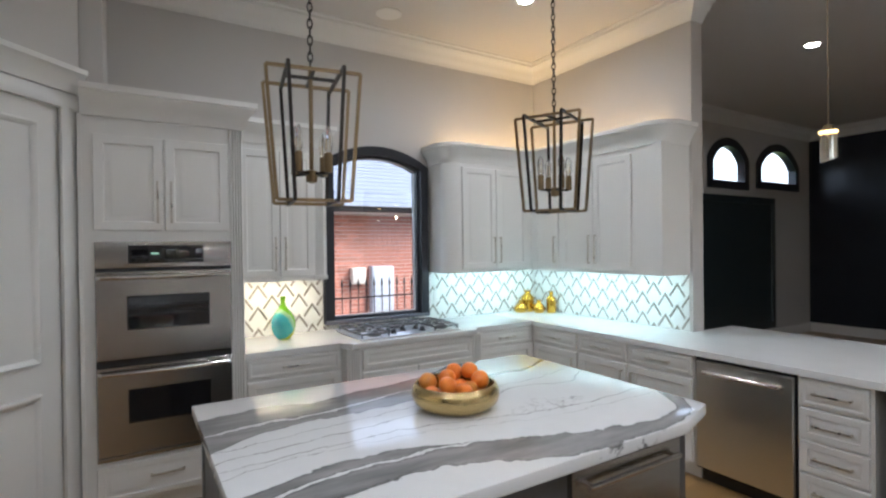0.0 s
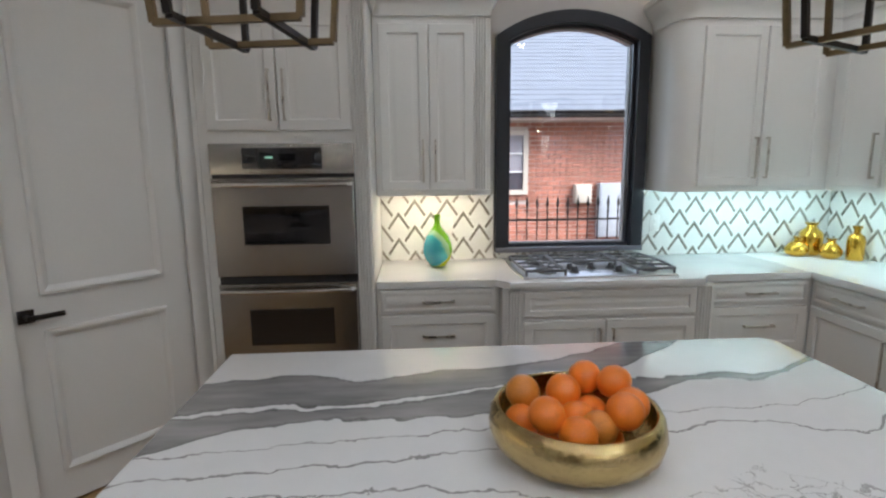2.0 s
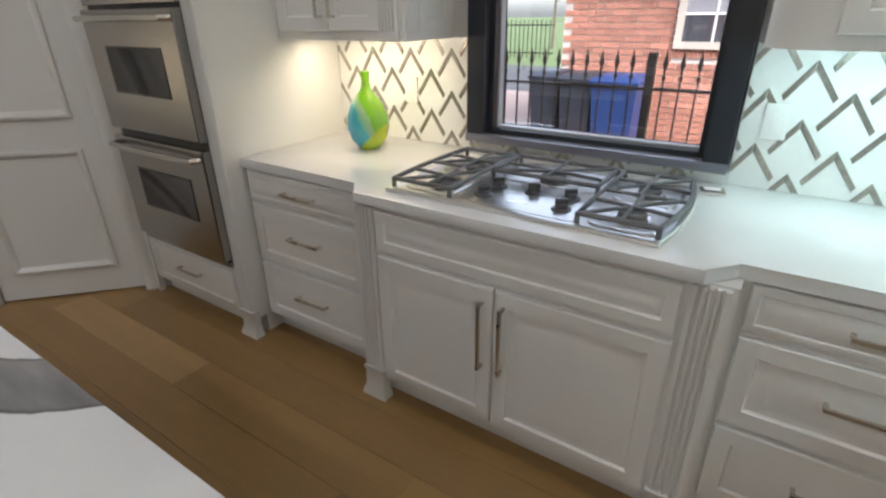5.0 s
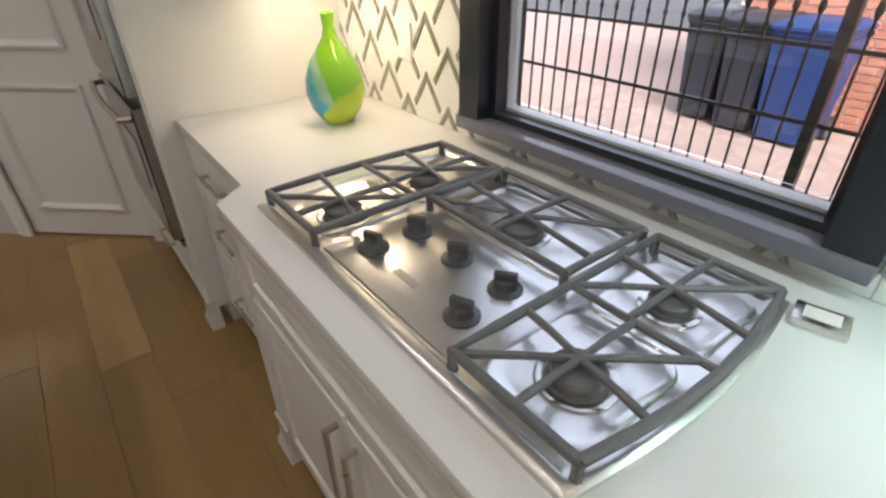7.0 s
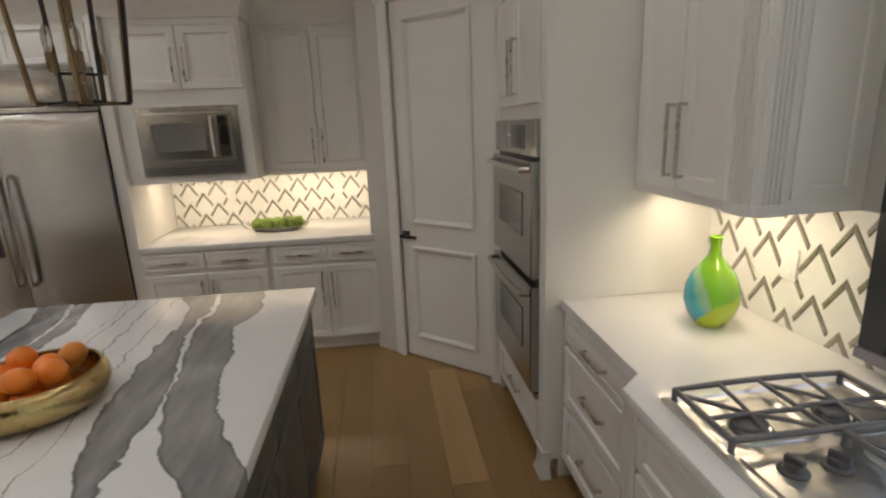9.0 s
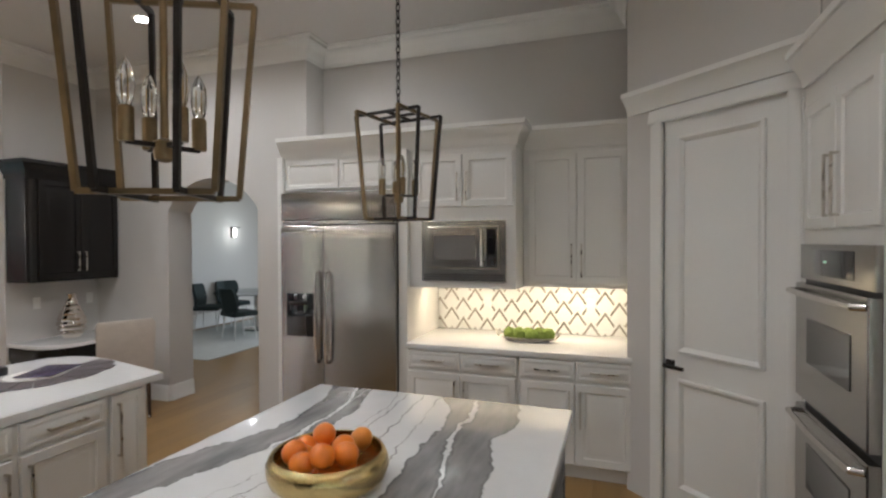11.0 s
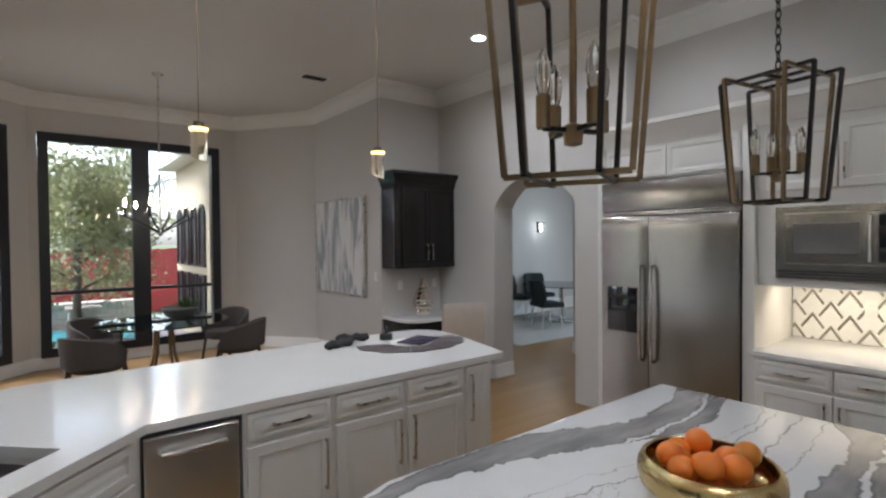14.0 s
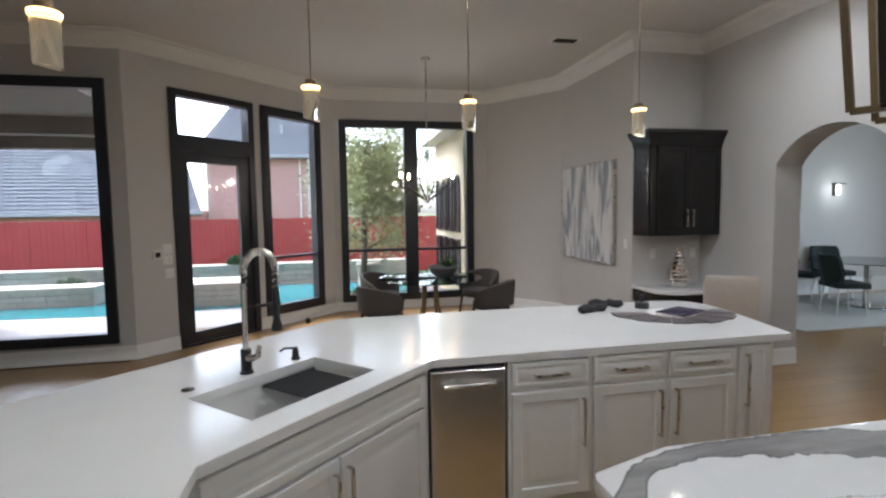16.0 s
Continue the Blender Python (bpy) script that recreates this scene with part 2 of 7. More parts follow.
M_BLACKPLASTIC = material("black_plastic", (0.02, 0.02, 0.022), 0.4, scale=10, vary=0.1, bump=0.01)
M_FABRIC = material("beige_linen", (0.50, 0.44, 0.38), 0.9, scale=14, vary=0.12, bump=0.12, fine=380)
M_GREYFABRIC = material("grey_upholstery", (0.075, 0.066, 0.06), 0.9, scale=14, vary=0.15, bump=0.12, fine=380)
M_WALNUT = material("walnut_legs", (0.055, 0.032, 0.02), 0.4, scale=5, vary=0.25, bump=0.02, stretch=(6, 6, 1))
M_VELVET = material("dark_green_velvet", (0.018, 0.03, 0.03), 0.8, scale=14, vary=0.2, bump=0.05, fine=300)
M_RUG = material("pale_grey_rug", (0.52, 0.52, 0.49), 0.95, scale=6, vary=0.12, bump=0.15, fine=200)
M_SILVER = material("mirrored_ceramic", (0.72, 0.66, 0.60), 0.07, 1.0, scale=6, vary=0.06, bump=0.0)
M_MOSS = material("moss", (0.25, 0.34, 0.07), 0.95, scale=40, vary=0.45, bump=0.3, fine=300)
M_CLOTH = material("charcoal_napkin", (0.03, 0.03, 0.033), 0.85, scale=25, vary=0.2, bump=0.1, fine=300)
M_MAT = material("grey_shell_placemat", (0.14, 0.12, 0.125), 0.35, scale=40, vary=0.35, bump=0.08, fine=150)
M_SINK = material("white_composite_sink", (0.70, 0.70, 0.68), 0.3, scale=10, vary=0.03, bump=0.0)
M_STONEBOWL = material("grey_ceramic", (0.16, 0.16, 0.15), 0.45, scale=20, vary=0.15, bump=0.03)
M_LEAF = material("leaf_green", (0.055, 0.10, 0.03), 0.6, scale=2, vary=0.45, bump=0.03, fine=30)
M_LEAF_LIGHT = material("oak_leaf", (0.33, 0.35, 0.17), 0.6, scale=1.2, vary=0.4, bump=0.03, fine=20)
M_BARK = material("bark", (0.11, 0.085, 0.06), 0.9, scale=8, vary=0.3, bump=0.3, fine=40, stretch=(3, 3, 0.6))
M_BRICK = material("red_brick", (0.40, 0.175, 0.12), 0.85, scale=6, vary=0.5, bump=0.12, fine=120, random=0.9)
M_BRICK_FAR = material("pink_brick", (0.54, 0.30, 0.27), 0.85, scale=14, vary=0.5, bump=0.1, fine=60)
M_MORTAR = material("mortar", (0.56, 0.50, 0.45), 0.95, scale=8, vary=0.12, bump=0.1)
M_SHINGLE = material("slate_shingle", (0.115, 0.128, 0.15), 0.9, scale=5, vary=0.35, bump=0.15, fine=60)
M_FENCE = material("red_stained_fence", (0.34, 0.05, 0.045), 0.75, scale=5, vary=0.25, bump=0.05, stretch=(5, 5, 0.6))
M_STONE = material("limestone", (0.45, 0.40, 0.34), 0.9, scale=5, vary=0.3, bump=0.15, fine=50)
M_PATIO = material("stamped_concrete_patio", (0.235, 0.205, 0.20), 0.55, scale=1.6, vary=0.3, bump=0.08, fine=14)
M_POOL = material("pool_water", (0.035, 0.20, 0.23), 0.06, scale=2, vary=0.15, bump=0.02, fine=12)
M_GRASS = material("lawn", (0.075, 0.11, 0.03), 0.95, scale=3, vary=0.4, bump=0.3, fine=90)
M_DRIVE = material("driveway_concrete", (0.25, 0.185, 0.165), 0.9, scale=3, vary=0.15, bump=0.08)
M_STUCCO = material("cream_stucco", (0.62, 0.53, 0.38), 0.9, scale=4, vary=0.08, bump=0.08, fine=150)
M_BIN_BLUE = material("blue_bin", (0.012, 0.035, 0.13), 0.45, scale=6, vary=0.15)
M_BIN_DARK = material("dark_bin", (0.02, 0.024, 0.035), 0.45, scale=6, vary=0.15)
M_BOXGREY = material("grey_utility_paint", (0.36, 0.39, 0.42), 0.5, scale=6, vary=0.08)
M_BOXBEIGE = material("beige_utility_paint", (0.50, 0.45, 0.38), 0.5, scale=6, vary=0.08)
M_SOFFIT = material("soffit_wood", (0.16, 0.13, 0.11), 0.7, scale=4, vary=0.2)
M_NAVY = material("dark_feature_wall", (0.018, 0.022, 0.032), 0.35, scale=2, vary=0.2, bump=0.02)
M_TEAL = material("dark_slate_panel", (0.022, 0.034, 0.038), 0.4, scale=2, vary=0.2, bump=0.02)
M_PURPLE = material("book_cover", (0.07, 0.06, 0.10), 0.25, scale=12, vary=0.6)


def ramp(t, pts, x0, x1, y0, y1, src, interp="CARDINAL"):
    """A node that gives y for x, through the points, both in metres."""
    mr = t.nodes.new("ShaderNodeMapRange")
    mr.inputs["From Min"].default_value, mr.inputs["From Max"].default_value = x0, x1
    t.links.new(src, mr.inputs["Value"])
    cr = t.nodes.new("ShaderNodeValToRGB")
    t.links.new(mr.outputs[0], cr.inputs[0])
    cr.color_ramp.interpolation = interp
    e = cr.color_ramp.elements
    e[0].position, e[1].position = (pts[0][0] - x0) / (x1 - x0), (pts[-1][0] - x0) / (x1 - x0)
    for x, y in pts[1:-1]:
        e.new((x - x0) / (x1 - x0))
    for k, (x, y) in enumerate(pts):
        v = (y - y0) / (y1 - y0)
        e[k].color = (v, v, v, 1)
    out = t.nodes.new("ShaderNodeMapRange")
    out.inputs["To Min"].default_value, out.inputs["To Max"].default_value = y0, y1
    t.links.new(cr.outputs[0], out.inputs["Value"])
    return out.outputs[0]


def marble():
    """White quartz with broad grey rivers running along the island."""
    m = bpy.data.materials.new("veined_quartz")
    m.use_nodes = True
    t = m.node_tree
    L = t.links.new
    N = t.nodes.new
    p = t.nodes["Principled BSDF"]
    g = N("ShaderNodeNewGeometry").outputs["Position"]
    rough_edge, fine = N("ShaderNodeTexNoise"), N("ShaderNodeTexNoise")
    rough_edge.inputs["Scale"].default_value, rough_edge.inputs["Detail"].default_value = 11, 7
    rough_edge.inputs["Roughness"].default_value = 0.62
    fine.inputs["Scale"].default_value, fine.inputs["Detail"].default_value = 7, 5
    mp = N("ShaderNodeMapping")
    mp.inputs["Scale"].default_value = (0.45, 1.8, 1)
    L(g, rough_edge.inputs["Vector"])
    L(g, mp.inputs[0])
    L(mp.outputs[0], fine.inputs["Vector"])
    sep = N("ShaderNodeSeparateXYZ")
    L(g, sep.inputs[0])

    def op(kind, a, b=None, c=None):
        nd = N("ShaderNodeMath")
        nd.operation = kind
        for i, v in enumerate((a, b, c)):
            if v is None:
                continue
            if isinstance(v, (int, float)):
                nd.inputs[i].default_value = v
            else:
                L(v, nd.inputs[i])
        return nd.outputs[0]

    wob = op("MULTIPLY_ADD", rough_edge.outputs["Fac"], 0.09, -0.045)
    y = op("ADD", sep.outputs[1], wob)
    x = op("MULTIPLY_ADD", rough_edge.outputs["Fac"], 0.08, op("SUBTRACT", sep.outputs[0], 0.04))

    def band(lo, hi):
        a = ramp(t, lo, 0.3, 2.4, 1.0, 2.8, x)
        b = ramp(t, hi, 0.3, 2.4, 1.0, 2.8, x)
        inside = op("MINIMUM", op("SUBTRACT", y, a), op("SUBTRACT", b, y))
        return inside

    bands = [
        band([(0.35, 1.90), (0.5, 1.99), (0.75, 2.03), (1.0, 2.03), (1.3, 2.05), (1.5, 2.08), (1.7, 2.14), (1.85, 2.215), (2.04, 2.19), (2.35, 2.345)],
             [(0.35, 2.08), (0.6, 2.11), (0.83, 2.105), (1.14, 2.175), (1.4, 2.215), (1.6, 2.225), (1.75, 2.235), (1.95, 2.25), (2.1, 2.24), (2.35, 2.375)]),
        band([(0.35, 2.095), (0.6, 2.13), (0.83, 2.125), (1.14, 2.19), (1.4, 2.225), (1.57, 2.29), (1.74, 2.375), (1.96, 2.54), (2.3, 2.72)],
             [(0.35, 2.295), (0.66, 2.335), (0.83, 2.275), (1.08, 2.34), (1.28, 2.355), (1.48, 2.405), (1.62, 2.47), (1.73, 2.535), (1.80, 2.60), (2.3, 2.65)]),
        band([(0.35, 1.26), (0.55, 1.34), (0.78, 1.365), (1.0, 1.36), (1.2, 1.27), (1.47, 1.195), (1.7, 1.185), (2.0, 1.20), (2.2, 1.27), (2.33, 1.40)],
             [(0.35, 1.41), (0.6, 1.485), (0.9, 1.50), (1.08, 1.49), (1.3, 1.44), (1.55, 1.36), (1.8, 1.29), (2.05, 1.28), (2.2, 1.36), (2.33, 1.55)]),
        band([(0.35, 1.425), (0.6, 1.50), (0.9, 1.515), (1.1, 1.50), (1.3, 1.46), (1.5, 1.44), (2.3, 1.5)],
             [(0.35, 1.50), (0.63, 1.575), (0.91, 1.58), (1.08, 1.52), (1.3, 1.45), (1.5, 1.40), (2.3, 1.4)]),
    ]
    best = bands[0]
    for b in bands[1:]:
        best = op("MAXIMUM", best, b)
    mask = N("ShaderNodeMapRange")
    mask.inputs["From Min"].default_value, mask.inputs["From Max"].default_value = -0.002, 0.003
    L(best, mask.inputs["Value"])
    edge = N("ShaderNodeMapRange")
    edge.inputs["From Min"].default_value, edge.inputs["From Max"].default_value = 0.0, 0.014
    edge.inputs["To Min"].default_value, edge.inputs["To Max"].default_value = 0.45, 1.0
    L(best, edge.inputs["Value"])
    thin = None
    for pts, w in (([(0.35, 1.80), (1.2, 1.88), (1.54, 1.94), (1.61, 1.92), (1.8, 1.96), (1.87, 1.94), (2.07, 1.875), (2.18, 1.94), (2.35, 2.03)], 0.0035),
                   ([(0.35, 1.90), (1.2, 1.97), (1.58, 2.02), (1.85, 2.02), (2.05, 2.04), (2.2, 2.08), (2.35, 2.13)], 0.0022),
                   ([(0.35, 1.72), (0.83, 1.74), (1.02, 1.735), (1.25, 1.69), (1.7, 1.60), (2.35, 1.6)], 0.0030),
                   ([(0.35, 1.66), (0.6, 1.70), (1.1, 1.66), (1.6, 1.54), (2.35, 1.52)], 0.0015)):
        c = ramp(t, pts, 0.3, 2.4, 1.0, 2.8, x)
        wide = op("MULTIPLY", op("ADD", fine.outputs["Fac"], -0.1), w * 2.4)
        v = op("LESS_THAN", op("ABSOLUTE", op("SUBTRACT", y, c)), wide)
        thin = v if thin is None else op("MAXIMUM", thin, v)
    # a patch of hair-fine crackle
    vor = N("ShaderNodeTexVoronoi")
    vor.feature = "DISTANCE_TO_EDGE"
    vor.inputs["Scale"].default_value = 17
    warp = N("ShaderNodeVectorMath")
    warp.operation = "MULTIPLY_ADD"
    warp.inputs[1].default_value = (0.16, 0.16, 0)
    L(rough_edge.outputs["Color"], warp.inputs[0])
    L(g, warp.inputs[2])
    L(warp.outputs[0], vor.inputs["Vector"])
    hair = op("LESS_THAN", vor.outputs["Distance"], op("MULTIPLY_ADD", fine.outputs["Fac"], 0.07, -0.018))
    area = op("ADD", op("ABSOLUTE", op("MULTIPLY", op("SUBTRACT", x, 1.72), 0.45)), op("ABSOLUTE", op("SUBTRACT", y, 1.655)))
    crackle = op("MULTIPLY", op("MULTIPLY", hair, op("LESS_THAN", area, 0.11)), 0.75)
    thin = op("MAXIMUM", thin, crackle)
    grey = N("ShaderNodeValToRGB")
    grey.color_ramp.elements[0].position, grey.color_ramp.elements[0].color = 0.30, (0.17, 0.168, 0.17, 1)
    grey.color_ramp.elements[1].position, grey.color_ramp.elements[1].color = 0.72, (0.36, 0.35, 0.345, 1)
    L(fine.outputs["Fac"], grey.inputs[0])
    dark = N("ShaderNodeVectorMath")
    dark.operation = "SCALE"
    L(grey.outputs[0], dark.inputs[0])
    L(edge.outputs[0], dark.inputs["Scale"])
    cloud = N("ShaderNodeMapRange")
    cloud.inputs["To Min"].default_value, cloud.inputs["To Max"].default_value = 0.68, 0.76
    L(rough_edge.outputs["Fac"], cloud.inputs["Value"])
    base = N("ShaderNodeCombineColor")
    for i in range(3):
        L(cloud.outputs[0], base.inputs[i])
    mx, mt = N("ShaderNodeMix"), N("ShaderNodeMix")
    for q in (mx, mt):
        q.data_type = "RGBA"
    L(mask.outputs[0], mx.inputs["Factor"])
    L(base.outputs[0], mx.inputs["A"])
    L(dark.outputs[0], mx.inputs["B"])
    L(thin, mt.inputs["Factor"])
    L(mx.outputs["Result"], mt.inputs["A"])
    mt.inputs["B"].default_value = (0.31, 0.30, 0.30, 1)
    L(mt.outputs["Result"], p.inputs["Base Color"])
    p.inputs["Roughness"].default_value = 0.09
    return m


M_MARBLE = marble()


def two_tone(name, a, b, c, scale, rough, transmission=0.0, stretch=(1, 1, 1), distort=1.5):
    """Flowing bands of three colours, in the thing's own space."""
    m = bpy.data.materials.new(name)
    m.use_nodes = True
    t = m.node_tree
    p = t.nodes["Principled BSDF"]
    tc, mp, nz, cr = (t.nodes.new(k) for k in ("ShaderNodeTexCoord", "ShaderNodeMapping", "ShaderNodeTexNoise", "ShaderNodeValToRGB"))
    mp.inputs["Scale"].default_value = stretch
    nz.inputs["Scale"].default_value, nz.inputs["Distortion"].default_value, nz.inputs["Detail"].default_value = scale, distort, 3
    t.links.new(tc.outputs["Object"], mp.inputs[0])
    t.links.new(mp.outputs[0], nz.inputs["Vector"])
    t.links.new(nz.outputs["Fac"], cr.inputs[0])
    e = cr.color_ramp.elements
    e[0].position, e[1].position = 0.40, 0.58
    e.new(0.49)
    for k, (pos, col) in enumerate(((0.40, a), (0.49, b), (0.58, c))):
        e[k].position, e[k].color = pos, (*col, 1)
    t.links.new(cr.outputs[0], p.inputs["Base Color"])
    p.inputs["Roughness"].default_value, p.inputs["Transmission Weight"].default_value = rough, transmission
    return m


def swirl_glass():
    """Art glass that runs diagonally from blue over a milky band to lime, with a yellow patch low down."""
    m = bpy.data.materials.new("swirled_art_glass")
    m.use_nodes = True
    t = m.node_tree
    p = t.nodes["Principled BSDF"]
    tc, nz = t.nodes.new("ShaderNodeTexCoord"), t.nodes.new("ShaderNodeTexNoise")
    nz.inputs["Scale"].default_value, nz.inputs["Detail"].default_value, nz.inputs["Distortion"].default_value = 9, 3, 1.2
    t.links.new(tc.outputs["Object"], nz.inputs["Vector"])

    def lean(direction, offset, wob):
        dot, ma, mb = t.nodes.new("ShaderNodeVectorMath"), t.nodes.new("ShaderNodeMath"), t.nodes.new("ShaderNodeMath")
        dot.operation = "DOT_PRODUCT"
        dot.inputs[1].default_value = direction
        t.links.new(tc.outputs["Object"], dot.inputs[0])
        ma.operation, mb.operation = "MULTIPLY_ADD", "ADD"
        ma.inputs[1].default_value, ma.inputs[2].default_value = wob, offset - wob * 0.5
        t.links.new(nz.outputs["Fac"], ma.inputs[0])
        t.links.new(dot.outputs["Value"], mb.inputs[0])
        t.links.new(ma.outputs[0], mb.inputs[1])
        return mb.outputs[0]

    def bands(src, lo, hi, stops):
        mr, cr = t.nodes.new("ShaderNodeMapRange"), t.nodes.new("ShaderNodeValToRGB")
        mr.inputs["From Min"].default_value, mr.inputs["From Max"].default_value = lo, hi
        t.links.new(src, mr.inputs["Value"])
        t.links.new(mr.outputs[0], cr.inputs[0])
        e = cr.color_ramp.elements
        while len(e) < len(stops):
            e.new(0.5)
        for k, (pos, col) in enumerate(stops):
            e[k].position, e[k].color = pos, (*col, 1)
        return cr.outputs[0]

    main = bands(lean((0.78, 0.62, 0.45), -0.062, 0.05), -0.10, 0.12, [(0.0, (0.05, 0.38, 0.58)), (0.30, (0.10, 0.55, 0.66)), (0.38, (0.42, 0.72, 0.45)), (0.48, (0.50, 0.76, 0.40)), (0.54, (0.26, 0.62, 0.03)), (1.0, (0.36, 0.68, 0.03))])
    patch = bands(lean((0.55, 0.35, -0.75), 0.035, 0.04), -0.02, 0.02, [(0.35, (0, 0, 0)), (0.65, (1, 1, 1))])
    mx = t.nodes.new("ShaderNodeMix")
    mx.data_type = "RGBA"
    t.links.new(patch, mx.inputs["Factor"])
    t.links.new(main, mx.inputs["A"])
    mx.inputs["B"].default_value = (0.66, 0.76, 0.01, 1)
    t.links.new(mx.outputs["Result"], p.inputs["Base Color"])
    p.inputs["Roughness"].default_value, p.inputs["Transmission Weight"].default_value = 0.04, 0.35
    p.inputs["Coat Weight"].default_value = 0.4
    return m


M_VASE = swirl_glass()
M_ART = two_tone("abstract_painting", (0.30, 0.31, 0.34), (0.58, 0.58, 0.58), (0.72, 0.71, 0.69), 3.2, 0.6, 0.0, (3.2, 3.2, 0.55), 0.6)

# ---- structure ----
CEIL = 3.66


def along(p0, p1):
    """A frame whose x runs from p0 to p1, whose y points away from the room (the room lies to the left)."""
    d = Vector((p1[0] - p0[0], p1[1] - p0[1])).normalized()
    return Matrix(((d.x, d.y, 0, p0[0]), (d.y, -d.x, 0, p0[1]), (0, 0, 1, 0), (0, 0, 0, 1)))


def arc_points(s0, s1, zs, za, n=14):
    """Points of a flat arch from (s0, zs) over the apex za to (s1, zs)."""
    if za <= zs:
        return [(s0, zs), (s1, zs)]
    half, rise = (s1 - s0) / 2, za - zs
    r = (half * half + rise * rise) / (2 * rise)
    a = math.asin(min(1, half / r))
    return [((s0 + s1) / 2 + r * math.sin(-a + 2 * a * i / n), za - r + r * math.cos(-a + 2 * a * i / n)) for i in range(n + 1)]


def wall(name, p0, p1, openings=(), thick=0.15, top=CEIL, material_=None, label=""):
    """A wall with openings (s0, s1, z0, spring, apex) that go through it."""
    bm = B()
    length = math.hypot(p1[0] - p0[0], p1[1] - p0[1])
    s = 0.0
    for s0, s1, z0, zs, za in sorted(openings):
        if s0 > s:
            box(bm, s, s0, 0, thick, 0, top)
        if z0 > 0:
            box(bm, s0, s1, 0, thick, 0, z0)
        pts = arc_points(s0, s1, zs, za)
        loft(bm, [[(a, y, z) for a, z in pts + [(s1, top), (s0, top)]] for y in (0, thick)])
        s = s1
    if s < length:
        box(bm, s, length, 0, thick, 0, top)
    ob = structure(name, bm, material_ or M_WALL, label or "greige painted plaster wall")
    ob.matrix_basis = along(p0, p1)
    return ob


def outline(s0, s1, z0, zs, za):
    return [(s0, z0), (s1, z0)] + arc_points(s0, s1, zs, za)[::-1]


def ring(bm, a, b, y0, y1):
    """A frame between two outlines of the same count, from y0 to y1."""
    n = len(a)
    loops = [[bm.verts.new((s, y, z)) for s, z in o] for o, y in ((a, y0), (b, y0), (b, y1), (a, y1))]
    for p, q in zip(loops, loops[1:] + loops[:1]):
        for i in range(n):
            j = (i + 1) % n
            bm.faces.new((p[i], p[j], q[j], q[i]))
    return bm


def pane(bm, o, y, t=0.006):
    loft(bm, [[(s, yy, z) for s, z in o] for yy in (y, y + t)])


def shadowless(ob):
    ob.visible_shadow = False
    return ob


# floor base and ceiling
structure("floor", prism(B(), [(-8.2, -8.6), (11.0, -3.9), (11.0, 4.5), (-8.2, 4.5)], -0.12, -0.012), M_GROUT, "oak plank floor")
structure("floor_bay", prism(B(), [(-1.0, -6.15), (3.0, -6.15), (5.3, -3.88), (-1.0, -3.88)], -0.12, -0.013), M_GROUT, "oak plank floor of the bay")
structure("ceiling", prism(B(), [(-8.2, -8.6), (3.1, -8.6), (5.4, -3.95), (11.0, -3.95), (11.0, 4.55), (-8.2, 4.55)], CEIL, CEIL + 0.12), M_CEIL, "flat painted ceiling")

NORTH0, NORTH1 = (4.06, 4.35), (-0.12, 4.35)
wall("wall_north", NORTH0, NORTH1, [(1.43, 2.49, 0.98, 2.42, 2.585)], 0.15)
wall("wall_north_living", (10.75, 4.35), (4.21, 4.35), [(0.44, 1.86, 2.53, 2.95, 3.32), (2.11, 3.25, 2.48, 2.95, 3.28)], 0.15)
wall("wall_east_living", (10.75, -3.80), (10.75, 4.35), [], 0.15, material_=M_NAVY, label="dark painted feature wall")
wall("wall_partition", (4.06, 2.43), (4.06, 4.50), [], 0.15)
P0, P1 = (-0.13, 3.66), (-0.93, 2.80)
DW = math.hypot(P1[0] - P0[0], P1[1] - P0[1])
wall("wall_pantry", P0, P1, [(0.098, 0.925, 0, 2.50, 2.50)], 0.12)
box_bm = B()
box(box_bm, -0.126, -0.01, 3.665, 4.5, 0, CEIL)
structure("wall_pantry_return", box_bm, M_WALL, "greige painted return wall")
wall("wall_west", (-1.70, 2.98), (-1.70, -0.10), [], 0.15)
wall("wall_pantry_side", (-0.93, 2.86), (-1.70, 2.86), [], 0.12)
wall("wall_pantry_back", (0.0, 4.5), (-1.85, 4.5), [], 0.1)
wall("wall_pantry_west", (-1.85, 4.5), (-1.85, 2.9), [], 0.1)
wall("wall_arch", (-1.40, -0.10), (-1.40, -2.93), [(0.58, 1.76, 0, 2.06, 2.39)], 0.32)
wall("wall_desk", (-1.72, -2.93), (-0.62, -2.93), [], 0.15)
A0, A1, A2, A3, A4, A5 = (-0.47, -2.93), (-0.47, -4.85), (0.38, -6.02), (3.0, -6.02), (5.25, -3.80), (10.75, -3.80)
wall("wall_art", A0, A1)
wall("wall_bay_west", A1, A2)
wall("wall_bay_south", A2, A3, [(0.25, 2.52, 0.15, 3.16, 3.16)])
DL = math.hypot(A4[0] - A3[0], A4[1] - A3[1])
wall("wall_bay_east", A3, A4, [(0.28, 1.385, 0.17, 3.165, 3.165), (1.50, 2.66, 0.0, 3.165, 3.165)])
wall("wall_south_living", A4, A5, [(0.17, 2.60, 0.20, 3.15, 3.15)])
